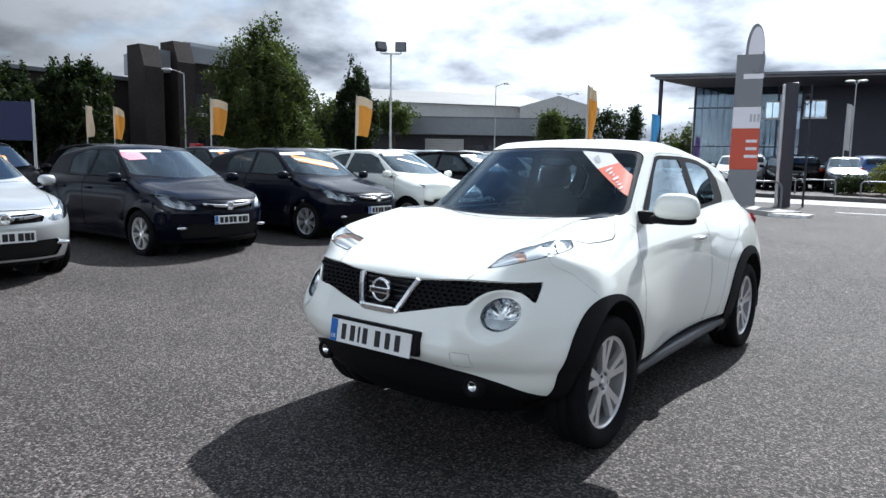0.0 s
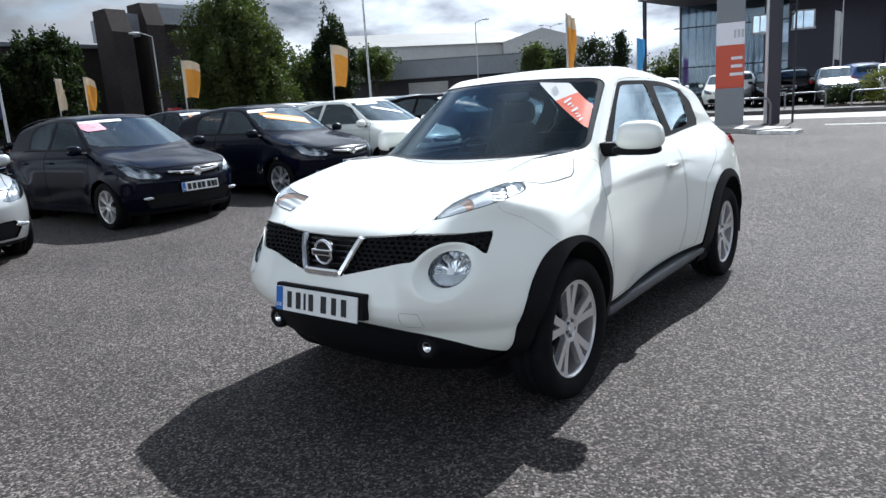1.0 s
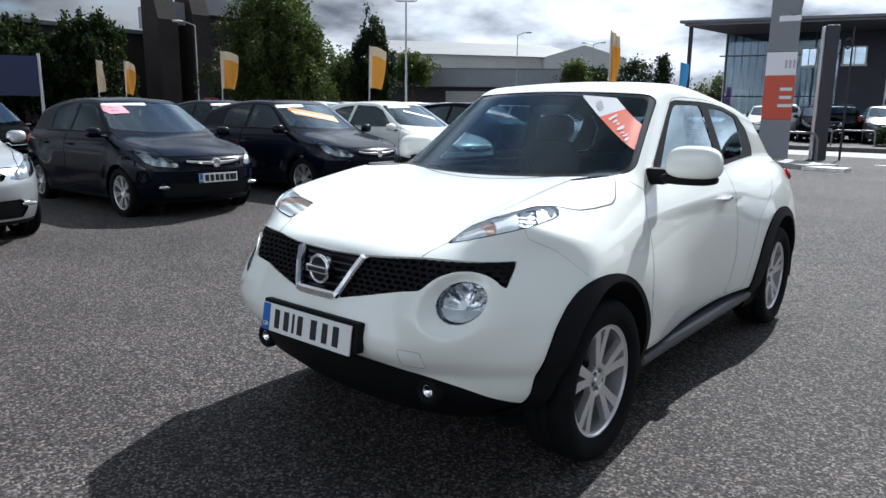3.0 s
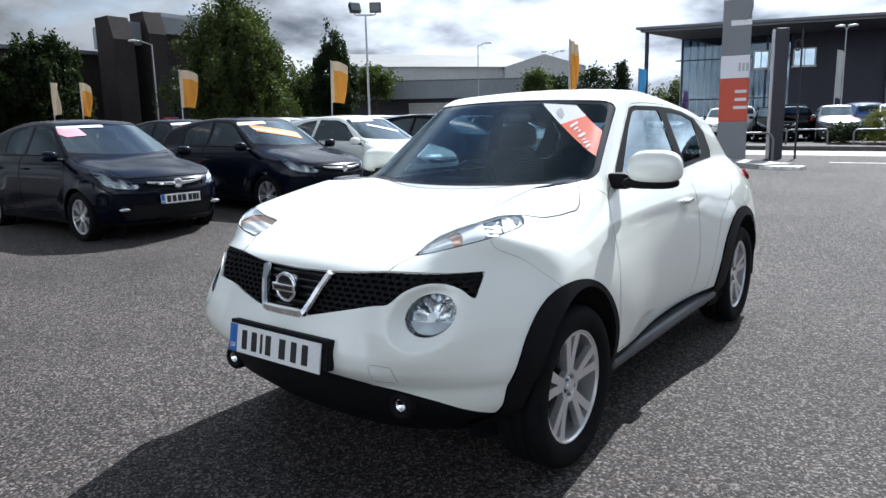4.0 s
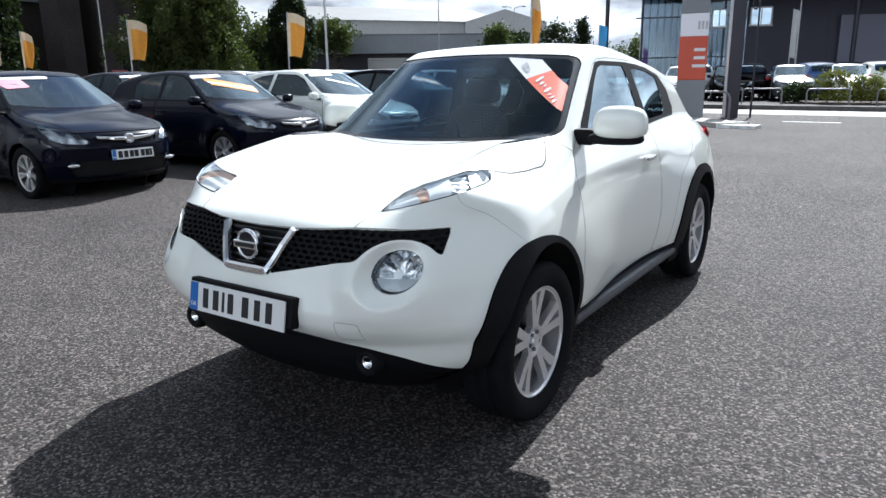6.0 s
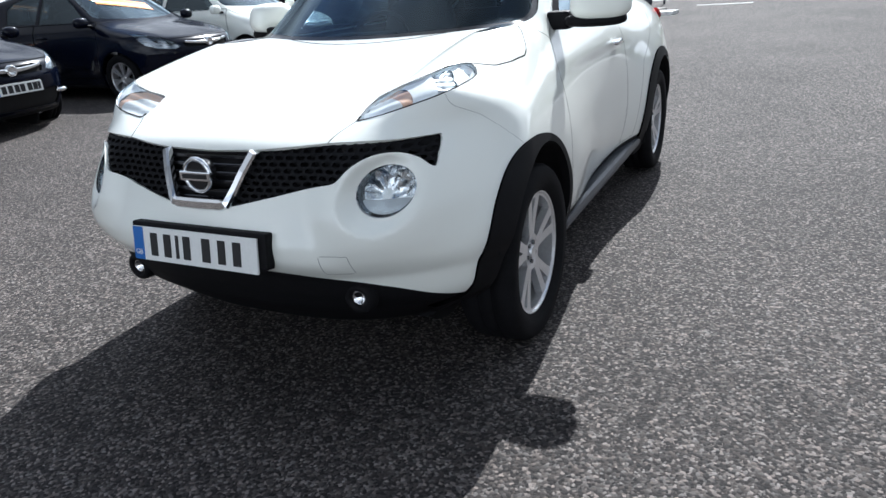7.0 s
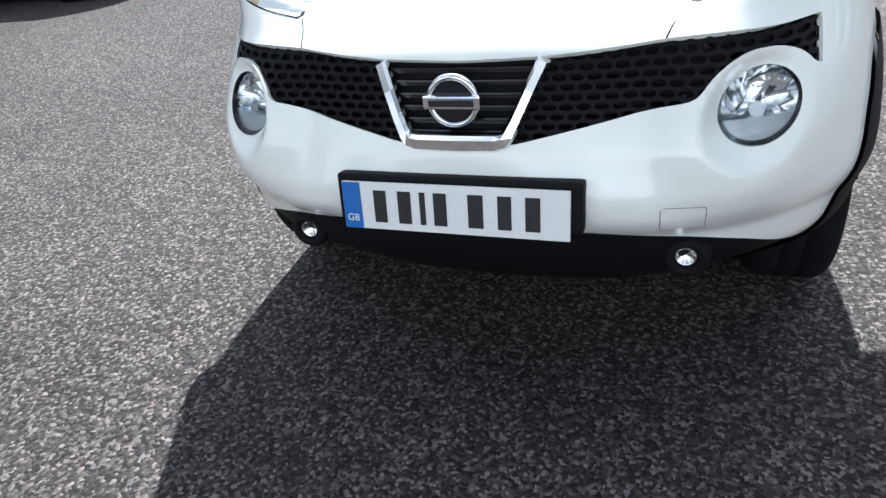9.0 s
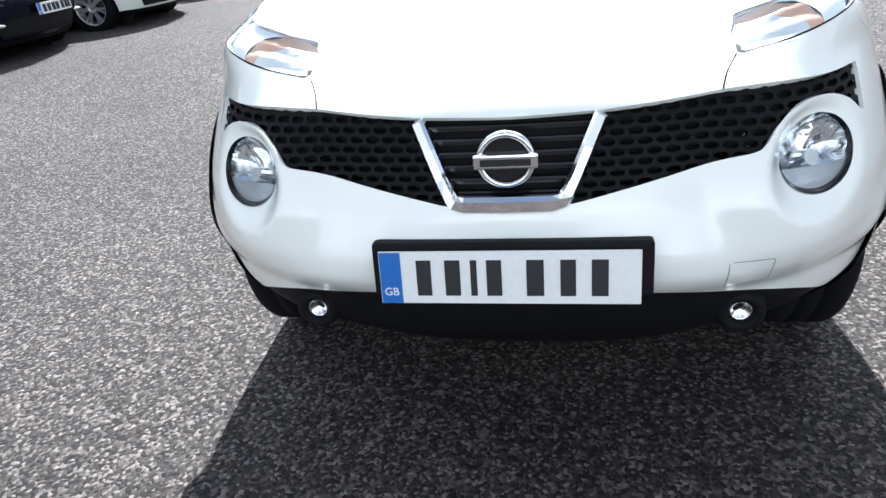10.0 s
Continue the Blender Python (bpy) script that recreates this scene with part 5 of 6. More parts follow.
LOT = [(-10.0, 2.3, 0.19, 90, BLACK_PAINT, "black"), (-10.0, 4.9, 0.22, 90, BLACK_PAINT, "black"), (-10.0, 7.5, 0.24, 90, NAVY, "dark navy"), (-5.1, 10.6, 0.22, 90, BLACK_PAINT, "black"), (-5.2, 13.2, 0.26, 90, WHITE, "white"), (-5.4, 15.9, 0.30, 90, SILVER, "silver"), (-10.0, 10.3, 0.28, 90, SILVER, "silver"), (-10.0, 13.0, 0.31, 90, WHITE, "white")]
for x, y, z, a, paint, word in LOT:
    repaint(copy_thing(navy_b if paint is not WHITE else white_c, pose(x, y, z, 0, 0, a)), NAVY if paint is not WHITE else WHITE, paint, word + " hatchback parked in the row on the tarmac")


# ---- ground ----
def rise(x, y):
    """The lot lies level round the white car and rises gently beyond."""
    x, y = np.asarray(x, float), np.asarray(y, float)
    plane = 0.0175 * np.clip(-0.55 * (x - 2.2) + 0.83 * (y + 2.3), 0, 110)
    return plane * ease(np.hypot(x - 0.3, y - 1.5), 3.0, 6.5)


def spot(x, y, turn=0, lift=0.0):
    return pose(x, y, float(rise(x, y)) + lift, 0, 0, turn)


rings = np.concatenate([np.linspace(0.0, 20, 21), np.linspace(22, 120, 40), np.geomspace(135, 2500, 14)])
ang = np.linspace(0, 2 * np.pi, 96, endpoint=False)
R, A = np.meshgrid(rings, ang, indexing="ij")
gx_, gy_ = 2 + R * np.cos(A), -2 + R * np.sin(A)
gv = np.stack([gx_, gy_, rise(gx_, gy_)], -1).reshape(-1, 3)
i, j = np.meshgrid(np.arange(len(rings) - 1), np.arange(96), indexing="ij")
k = (j + 1) % 96
gf = np.stack([i * 96 + j, (i + 1) * 96 + j, (i + 1) * 96 + k, i * 96 + k], -1).reshape(-1, 4)
tagged(mesh_object("ground", gv, gf, ASPHALT), "worn grey tarmac car park with pale stone chips", "ground", kind="structure")

CONCRETE = material("concrete", (0.36, 0.35, 0.33), rough=0.85, vary=0.15, grain=0.2, size=14, bump=0.4, bump_size=120)
ROAD_PALE = material("worn_road", (0.32, 0.31, 0.295), rough=0.85, vary=0.2, grain=0.25, size=10, bump=0.4, bump_size=150)
# the dark colour paints the shadow line along the kerb
KERB = material("kerb_shadow", (0.085, 0.08, 0.078), rough=0.9, vary=0.2, grain=0.3, size=10, bump=0.4, bump_size=120)
HOOP = material("dull_grey_steel", (0.20, 0.205, 0.215), rough=0.55, metal=0.4, grain=0.1, size=30)
LINE = material("road_paint", (0.68, 0.68, 0.66), rough=0.7, vary=0.2, grain=0.3, size=9)
# well below brick's own tone: the backlit facade's shade is in the colour
BRICK = material("backlit_brick", (0.026, 0.020, 0.018), rough=0.9, vary=0.25, grain=0.3, size=6, bump=0.5, bump_size=40)
CLAD = material("grey_cladding", (0.27, 0.29, 0.31), rough=0.6, vary=0.08, grain=0.06, size=3)
CLAD_DARK = material("dark_cladding", (0.035, 0.033, 0.038), rough=0.7, vary=0.15, grain=0.1, size=3)
CLAD_WHITE = material("pale_cladding", (0.46, 0.46, 0.445), rough=0.6, vary=0.06, grain=0.06, size=3)
PALE_ROOF = material("pale_roof", (0.21, 0.21, 0.205), rough=0.6, vary=0.08, grain=0.05, size=2)
SLATE = material("roof_grey", (0.16, 0.17, 0.185), rough=0.6, vary=0.1, size=4)
STEEL = material("galvanised_steel", (0.42, 0.43, 0.44), rough=0.45, metal=0.7, grain=0.1, size=30)
DARK_STEEL = material("dark_steel", (0.03, 0.03, 0.04), rough=0.45, metal=0.3)
WINDOW = material("dark_window", (0.012, 0.014, 0.018), rough=0.08)
PLUM = material("dark_facade", (0.055, 0.055, 0.075), rough=0.45, vary=0.1, size=3)
FACADE = material("slate_facade", (0.030, 0.030, 0.046), rough=0.6, vary=0.12, grain=0.05, size=3)
MIRROR_PANE = glass_material("bright_pane", (0.85, 0.9, 0.95), 0.5, 0.55)
SOFFIT = material("soffit_panels", (0.19, 0.185, 0.205), rough=0.6, vary=0.06, size=3)
SLATE_PANEL = material("slate_panel", (0.12, 0.12, 0.165), rough=0.4, vary=0.08, size=2)
FLAG_CLOTH = material("orange_flag", (0.78, 0.34, 0.045), rough=0.8, grain=0.08, size=20)
FLAG_PALE = material("cream_flag", (0.72, 0.58, 0.40), rough=0.8, grain=0.08, size=20)
FLAG_BLUE = material("blue_flag", (0.10, 0.40, 0.75), rough=0.8)
FLAG_PURPLE = material("purple_flag", (0.30, 0.12, 0.45), rough=0.8)
TOTEM_GREY = material("totem_grey", (0.20, 0.21, 0.225), rough=0.4, vary=0.05, size=5)
TOTEM_ORANGE = material("totem_orange", (0.55, 0.075, 0.03), rough=0.4, vary=0.04, size=5)
TOTEM_WHITE = material("totem_white", (0.80, 0.78, 0.82), rough=0.35)
BARK = material("bark", (0.06, 0.045, 0.032), rough=0.95, grain=0.4, size=30, bump=0.8, bump_size=60)
LEAF = leaf_material("broad_leaf", (0.050, 0.066, 0.022))
LEAF_DARK = leaf_material("dark_leaf", (0.018, 0.028, 0.011))
SHRUB = leaf_material("shrub_leaf", (0.11, 0.12, 0.03))
EARTH = material("planting_bed", (0.06, 0.045, 0.035), rough=0.95, grain=0.4, size=20, bump=0.8, bump_size=50)
BLUE_SIGN = material("blue_sign", (0.008, 0.015, 0.075), rough=0.4)
LAMP_HEAD = material("lamp_housing", (0.6, 0.61, 0.62), rough=0.35)


def strip(name, a, b, width, height, mat, label, kind="structure", lift=0.0, category=""):
    """A long slab along a line on the ground; its top is height over the ground."""
    a, b = np.array(a, float), np.array(b, float)
    n = max(2, int(np.linalg.norm(b - a) / 1.5))
    u = (b - a) / np.linalg.norm(b - a)
    w = np.array([-u[1], u[0]])
    vs, fs = [], []
    for k in range(n + 1):
        c = a + (b - a) * k / n
        for s, top in ((-1, 0), (-1, 1), (1, 1), (1, 0)):
            p = c + w * s * (width / 2 - (0.012 if top else 0))
            vs.append((p[0], p[1], float(rise(*p)) + (height if top else -0.1) + lift))
    for k in range(n):
        for j in range(3):
            fs.append((k * 4 + j, k * 4 + j + 1, (k + 1) * 4 + j + 1, (k + 1) * 4 + j))
    fs += [(0, 1, 2, 3), (n * 4 + 3, n * 4 + 2, n * 4 + 1, n * 4)]
    return tagged(mesh_object(name, vs, fs, mat, smooth=False), label, category or name, kind=kind)


strip("road", (-18, 21.8), (45, 21.8), 2.5, 0.006, ROAD_PALE, "sun-bleached access road beyond the car park")
strip("kerb", (-18, 23.2), (45, 23.2), 0.16, 0.14, KERB, "weathered kerb stones, darkened for the kerb's shadow line")
strip("pavement", (-18, 24.0), (45, 24.0), 1.4, 0.12, KERB, "narrow tarmac pavement behind the kerb, in the kerb's shadow colour")
strip("planting_bed", (-1.6, 25.7), (45, 25.7), 1.9, 0.16, EARTH, "dark soil bed under shrubs")
for k in range(5):
    strip("road_marking", (-0.6 + 2.9 * k, 17.9), (0.7 + 2.9 * k, 17.95), 0.13, 0.008, LINE, "worn white bay line")
strip("kerb_island", (-1.3, 15.6), (-4.6, 18.2), 0.9, 0.11, CONCRETE, "pale concrete kerbed island")
strip("kerb_island_tip", (-0.75, 15.4), (-1.6, 15.5), 0.5, 0.08, LINE, "white painted kerb end")


# ---- trees and shrubs ----
def foliage(centre, radii, count, size, seed, droop=0.0, weep=0.0):
    """Many small leaf faces in clumps over an uneven crown."""
    rng = np.random.default_rng(seed)
    clumps = max(12, count // (45 if not weep else 70))
    d = unit(rng.normal(size=(clumps, 3)))
    rad = rng.uniform(0.35, 1.0, clumps) ** 0.6
    lump = 0.72 + 0.45 * rng.random(clumps)
    c = d * (rad * lump)[:, None] * np.array(radii)[None]
    c[:, 2] += 0.15 * radii[2] * (1 - (c[:, 0] ** 2 + c[:, 1] ** 2) / (radii[0] ** 2 + 1e-6)) - droop * np.hypot(c[:, 0], c[:, 1])
    which = rng.integers(0, clumps, count)
    if weep:
        # hanging sprays: the leaves of a clump follow a twig that bends outwards and down
        c[:, :2] *= ((1.06 - 0.20 * np.clip(c[:, 2] / radii[2], -0.2, 1)) * (1 + 0.22 * np.sin(3 * np.arctan2(c[:, 1], c[:, 0]) + 2.6 * c[:, 2] + seed)))[:, None]
        way = unit(c * np.array([1, 1, 0.0]) + rng.normal(size=c.shape) * 0.25 * radii[0] * np.array([1, 1, 0]))
        long_ = rng.uniform(0.5, 1.0, clumps) * weep
        s_ = rng.random(count) ** 0.8
        p = c[which] + way[which] * (0.42 * long_[which] * np.sqrt(s_))[:, None] - np.array([0, 0, 1.0]) * (long_[which] * s_ ** 1.7)[:, None]
        p += rng.normal(size=(count, 3)) * (0.05 + 0.10 * (1 - s_))[:, None] * weep
    else:
        spread_ = rng.uniform(0.10, 0.24, clumps)[which] * np.mean(radii)
        p = c[which] + rng.normal(size=(count, 3)) * spread_[:, None] * np.array([1, 1, 0.8])
    p += np.array(centre)
    a, b = unit(rng.normal(size=(count, 3))), unit(rng.normal(size=(count, 3)))
    b = unit(np.cross(a, b))
    s = (size * rng.uniform(0.6, 1.3, count))[:, None]
    v = np.stack([p - a * s, p + b * s * 0.55, p + a * s, p - b * s * 0.55], 1).reshape(-1, 3)
    f = np.arange(count * 4).reshape(-1, 4)
    return v, f


def tree(label, x, y, height, radii, leaves, seed, mat, size=0.16, trunk=0.16, base=0.25, droop=0.0, weep=0.0):
    t = thing("tree", label, "tree", spot(x, y))
    rng = random.Random(seed)
    bm = bmesh.new()
    top = height - radii[2]
    tube(bm, (0, 0, -0.1), (0.05, 0.02, top * 0.55), trunk, trunk * 0.75, 10)
    tube(bm, (0.05, 0.02, top * 0.5), (0.0, 0.0, top + radii[2] * 0.4), trunk * 0.75, trunk * 0.25, 8)
    for k in range(9):
        a = rng.uniform(0, 6.28)
        z0 = top * rng.uniform(0.35, 0.95)
        r = rng.uniform(0.45, 0.8)
        tube(bm, (0, 0, z0), (radii[0] * r * math.cos(a), radii[1] * r * math.sin(a), z0 + radii[2] * rng.uniform(0.2, 0.7)), trunk * 0.38, trunk * 0.08, 6)
    part("trunk", bm, BARK, t, "brown bark trunk and limbs")
    v, f = foliage((0, 0, top), radii, leaves, size, seed, droop, weep)
    v[:, 2] = np.maximum(v[:, 2], base)
    mesh_object("crown", v, f, mat, t, "uneven leafy crown", smooth=False)
    return t


tree("tall broad-leaved tree with drooping outer branches", -26.4, 19.6, 7.1, (2.2, 2.3, 3.3), 52000, 3, LEAF, 0.085, 0.2, 0.6, 0.05, 1.25)
tree("dense dark green ornamental tree", -26.2, 25.9, 6.0, (1.0, 1.15, 2.6), 20000, 4, LEAF_DARK, 0.08, 0.13, 0.5, 0.0, 0.8)
tree("dark leafy tree in front of a brick building", -39.9, 12.4, 5.6, (3.0, 3.6, 2.6), 34000, 5, LEAF_DARK, 0.12, weep=0.9)
tree("dark leafy tree in front of a brick building", -38.1, 15.7, 6.1, (1.9, 2.0, 2.6), 22000, 6, LEAF_DARK, 0.11, weep=0.9)
tree("dark leafy tree in front of a brick building", -37.0, 7.0, 6.2, (2.8, 3.0, 2.9), 26000, 16, LEAF_DARK, 0.12, weep=0.9)
tree("small light green tree behind a fence", -36.6, 40.8, 5.3, (1.5, 1.6, 1.3), 9000, 7, LEAF, 0.11)
tree("small light green tree behind a fence", -32.6, 30.0, 4.4, (1.0, 1.6, 1.5), 9000, 17, LEAF, 0.10)
tree("bushy green tree beside a grey warehouse", -22.0, 41.3, 4.1, (0.95, 0.95, 1.5), 9000, 8, LEAF, 0.10)
tree("sparse dark tree against the sky", -22.5, 52.4, 5.2, (1.5, 1.5, 1.9), 3800, 9, LEAF_DARK, 0.11)
tree("narrow dark conifer against pale sky", -20.7, 53.1, 5.3, (0.5, 0.5, 2.4), 5500, 10, LEAF_DARK, 0.10)
tree("distant low green trees behind a fence", -25.2, 50.0, 4.0, (1.8, 1.6, 1.8), 6500, 11, LEAF_DARK, 0.12)
tree("distant low green trees behind cars", -18.0, 60.0, 3.6, (2.8, 2.2, 1.6), 7500, 12, LEAF, 0.13)
hedge_rng = random.Random(8)
for k in range(16):
    x = -1.2 + 1.1 * k
    y = 25.6
    h = hedge_rng.uniform(0.62, 0.95) if k % 3 else 0.52
    sh = thing("shrub", "yellow-green shrub in a roadside bed" if k % 3 else "dark green clipped shrub in a roadside bed", "shrub", spot(x, y + hedge_rng.uniform(-0.2, 0.2), 0, 0.14), group="shrubs in the bed")
    v, f = foliage((0, 0, h * 0.55), (0.62, 0.45, h * 0.6), 2600, 0.042, 100 + k)
    v[:, 2] = np.maximum(v[:, 2], 0.0)
    mesh_object("leaves", v, f, SHRUB if k % 3 else LEAF_DARK, sh, smooth=False)


# ---- buildings ----
def wall_block(owner, name, a, b, depth, z0, z1, mat, label=""):
    """A box-shaped wall block: front face from a to b, going back by depth (to the left of a to b)."""
    a, b = Vector((*a, 0)), Vector((*b, 0))
    u = (b - a).normalized()
    w = Vector((-u.y, u.x, 0))
    c = (a + b) / 2 + w * depth / 2
    bm = bmesh.new()
    box(bm, c.x, c.y, (z0 + z1) / 2, (b - a).length, abs(depth), z1 - z0, 0.0, Matrix.Rotation(math.atan2(u.y, u.x), 3, "Z"))
    return part(name, bm, mat, owner, label)


def window_part(owner, a, u, dist, z, w, h, frame_mat, glass_mat, out):
    """A framed window set in a facade that starts at a and runs along u; out points outwards."""
    c = Vector((*a, 0)) + Vector((*u, 0)) * dist + Vector((*out, 0)) * 0.03
    turn = Matrix.Rotation(math.atan2(u[1], u[0]), 3, "Z")
    bm = bmesh.new()
    for dx, dz, sx, sz in ((-w / 2, 0, 0.09, h), (w / 2, 0, 0.09, h), (0, h / 2, w, 0.09), (0, -h / 2, w + 0.2, 0.12), (0, 0, 0.06, h)):
        p = c + Vector((*u, 0)) * dx
        box(bm, p.x, p.y, z + dz, sx, 0.12, sz, 0, turn)
    win = part("window", bm, frame_mat, owner)
    bm = bmesh.new()
    box(bm, c.x, c.y, z, w, 0.03, h, 0, turn)
    part("pane", bm, glass_mat, win)
    return win


office = thing("office_building", "brick three-storey office block with two stair towers, darkened for backlight", "building")
wall_block(office, "wall", (-47.5, 34.5), (-47.5, 3.0), -14, 0, 6.6, BRICK, "main wall in brick darkened for backlight")
wall_block(office, "upper_wall", (-47.6, 34.5), (-47.6, 25.4), -2.0, 6.6, 9.0, BRICK, "upper storey in brick darkened for backlight")
wall_block(office, "roof_parapet", (-47.5, 34.4), (-47.5, 27.4), -1.8, 9.0, 10.1, CLAD, "grey metal plant screen")
wall_block(office, "roof_edge", (-47.2, 34.6), (-47.2, 2.9), -14.5, 6.6, 6.85, SLATE, "grey roof edge")
for y0, y1, h in ((21.45, 22.85, 8.75), (23.95, 25.3, 9.3)):
    # each tower's front leans back at its head
    bm = bmesh.new()
    side_line = [(-43.0, 0.0), (-43.0, h - 1.5), (-43.55, h), (-45.2, h), (-45.2, 0.0)]
    ends = [[bm.verts.new((x, y, z)) for x, z in side_line] for y in (y0, y1)]
    for t in range(5):
        bm.faces.new((ends[0][t], ends[0][(t + 1) % 5], ends[1][(t + 1) % 5], ends[1][t]))
    bm.faces.new(ends[0][::-1])
    bm.faces.new(ends[1])
    bmesh.ops.recalc_face_normals(bm, faces=bm.faces)
    part("stair_tower", bm, BRICK, office, "stair tower in brick darkened for backlight, with a raked head")
wall_block(office, "tower_panel", (-43.9, 23.94), (-43.9, 22.86), -4.5, 7.1, 8.6, CLAD, "pale grey metal panel")
wall_block(office, "tower_panel", (-44.3, 31.5), (-44.3, 25.31), -4.5, 8.1, 9.25, CLAD, "pale grey metal panel")
wall_block(office, "front_wall", (-44.6, 31.6), (-44.6, 25.32), -4.0, 0, 8.1, BRICK, "wall below the panel in brick darkened for backlight")
for z in (2.6, 5.2):
    for k in range(3):
        window_part(office, (-44.6, 31.6), (0, -1), 1.3 + 2.0 * k, z, 1.5, 1.2, CLAD_DARK, WINDOW, (1, 0))
    wall_block(office, "sill_band", (-44.52, 31.5), (-44.52, 25.4), -0.12, z - 1.0, z - 0.72, CONCRETE, "grey concrete band below the windows")
for z in (2.2, 4.9):
    for k in range(14):
        y = 33.2 - 2.15 * k
        if 21.8 < y < 26:
            continue
        window_part(office, (-47.5, 34.5), (0, -1), 34.5 - y, z, 1.5, 1.3, CLAD_DARK, WINDOW, (1, 0))
for k in range(4):
    window_part(office, (-47.6, 34.5), (0, -1), 1.6 + 2.2 * k, 7.8, 1.5, 1.1, CLAD_DARK, WINDOW, (1, 0))

office.location = (0, 1.2, 0.4)

wa, wb = np.array([-47.5, 36.2]), np.array([-25.0, 53.6])
wu = (wb - wa) / np.linalg.norm(wb - wa)
wo = np.array([wu[1], -wu[0]])
warehouse = thing("warehouse", "long low grey industrial unit with a dark base", "building")
wall_block(warehouse, "wall", wa, wb, 22, 0.3, 3.9, CLAD_DARK, "dark lower wall")
wall_block(warehouse, "fascia", wa + wo * 0.5, wb + wo * 0.5, 22.8, 3.9, 5.35, CLAD, "grey profiled fascia")
wall_block(warehouse, "roof_trim", wa + wo * 0.56, wb + wo * 0.56, 22.9, 5.35, 5.45, SLATE, "dark roof trim")
for k in range(60):
    bm = bmesh.new()
    p = wa + wu * (0.3 + k * 0.48) + wo * 0.53
    box(bm, p[0], p[1], 4.62, 0.10, 0.05, 1.42, 0, Matrix.Rotation(math.atan2(wu[1], wu[0]), 3, "Z"))
    part("fascia_rib", bm, CLAD, warehouse)
p0 = wa + wu * 15.7 + wo * 0.08
for k in range(12):
    bm = bmesh.new()
    box(bm, p0[0], p0[1], 1.25 + k * 0.2, 3.4, 0.10, 0.185, 0.015, Matrix.Rotation(math.atan2(wu[1], wu[0]), 3, "Z"))
    part("shutter_slat", bm, CLAD_WHITE, warehouse, "white shutter slat")
for k in range(6):
    window_part(warehouse, tuple(wa), tuple(wu), 18.6 + 1.6 * k, 2.5, 1.3, 1.2, CLAD_DARK, WINDOW, tuple(wo))

shed = thing("distant_shed", "pale cream industrial shed with a shallow roof", "building")
wall_block(shed, "wall", (-59.0, 62.0), (-43.5, 82.0), 28, -0.4, 7.6, CLAD_WHITE, "cream wall")
bm = bmesh.new()
u1 = Vector((15.5, 20.0, 0)).normalized()
w1 = Vector((-u1.y, u1.x, 0))
a1 = Vector((-59.2, 61.6, 7.6)) - w1 * 0.4
slope_pts = [a1, a1 + w1 * 14.4 + Vector((0, 0, 3.0)), a1 + w1 * 28.8]
vs = [bm.verts.new(p) for p in slope_pts] + [bm.verts.new(p + u1 * 26) for p in slope_pts]
for q4 in ((0, 1, 2), (5, 4, 3), (0, 3, 4, 1), (1, 4, 5, 2), (0, 2, 5, 3)):
    bm.faces.new([vs[t] for t in q4])
bmesh.ops.recalc_face_normals(bm, faces=bm.faces)
part("roof", bm, PALE_ROOF, shed, "pale sunlit metal roof")
shed2 = thing("distant_shed", "white gabled industrial shed", "building")
wall_block(shed2, "wall", (-46.0, 76.0), (-37.8, 82.5), 20, -0.4, 7.4, CLAD_WHITE, "white wall")
bm = bmesh.new()
u2 = Vector((8.2, 6.5, 0)).normalized()
w2 = Vector((-u2.y, u2.x, 0))
a2 = Vector((-46.3, 75.8, 7.4))
ridge_pts = [a2, a2 + u2 * 10.9, a2 + u2 * 5.4 + Vector((0, 0, 1.6))]
vs = [bm.verts.new(p) for p in ridge_pts] + [bm.verts.new(p + w2 * 20) for p in ridge_pts]
for q4 in ((0, 1, 2), (5, 4, 3), (0, 2, 5, 3), (2, 1, 4, 5), (1, 0, 3, 4)):
    bm.faces.new([vs[t] for t in q4])
part("roof", bm, CLAD_WHITE, shed2, "white gabled roof")
for far_shed in (shed, shed2):
    far_shed.location.z = 1.5

# showroom
ru, rv_ = Vector((0.94, 0.342, 0)), Vector((-0.342, 0.94, 0))
ro = Vector((-16.0, 44.2, 0))
rt = Matrix.Rotation(math.atan2(ru.y, ru.x), 3, "Z")
showroom = thing("showroom", "glass-walled car showroom under a flat overhanging roof", "building")


def room_box(name, u0, u1, v0, v1, z0, z1, mat, owner=None, label="", bevel=0.0):
    c = ro + ru * (u0 + u1) / 2 + rv_ * (v0 + v1) / 2
    bm = bmesh.new()
    box(bm, c.x, c.y, (z0 + z1) / 2, u1 - u0, v1 - v0, z1 - z0, bevel, rt)
    return part(name, bm, mat, owner or showroom, label)


def uv(u, v):
    return ro + ru * u + rv_ * v


def prism(name, corners, z0, z1, mat, label=""):
    """An upright slab over a plan of corners."""
    bm = bmesh.new()
    lo, hi = [[bm.verts.new((p.x, p.y, z)) for p in corners] for z in (z0, z1)]
    bm.faces.new(lo[::-1])
    bm.faces.new(hi)
    n = len(corners)
    for k in range(n):
        bm.faces.new((lo[k], lo[(k + 1) % n], hi[(k + 1) % n], hi[k]))
    return part(name, bm, mat, showroom, label)


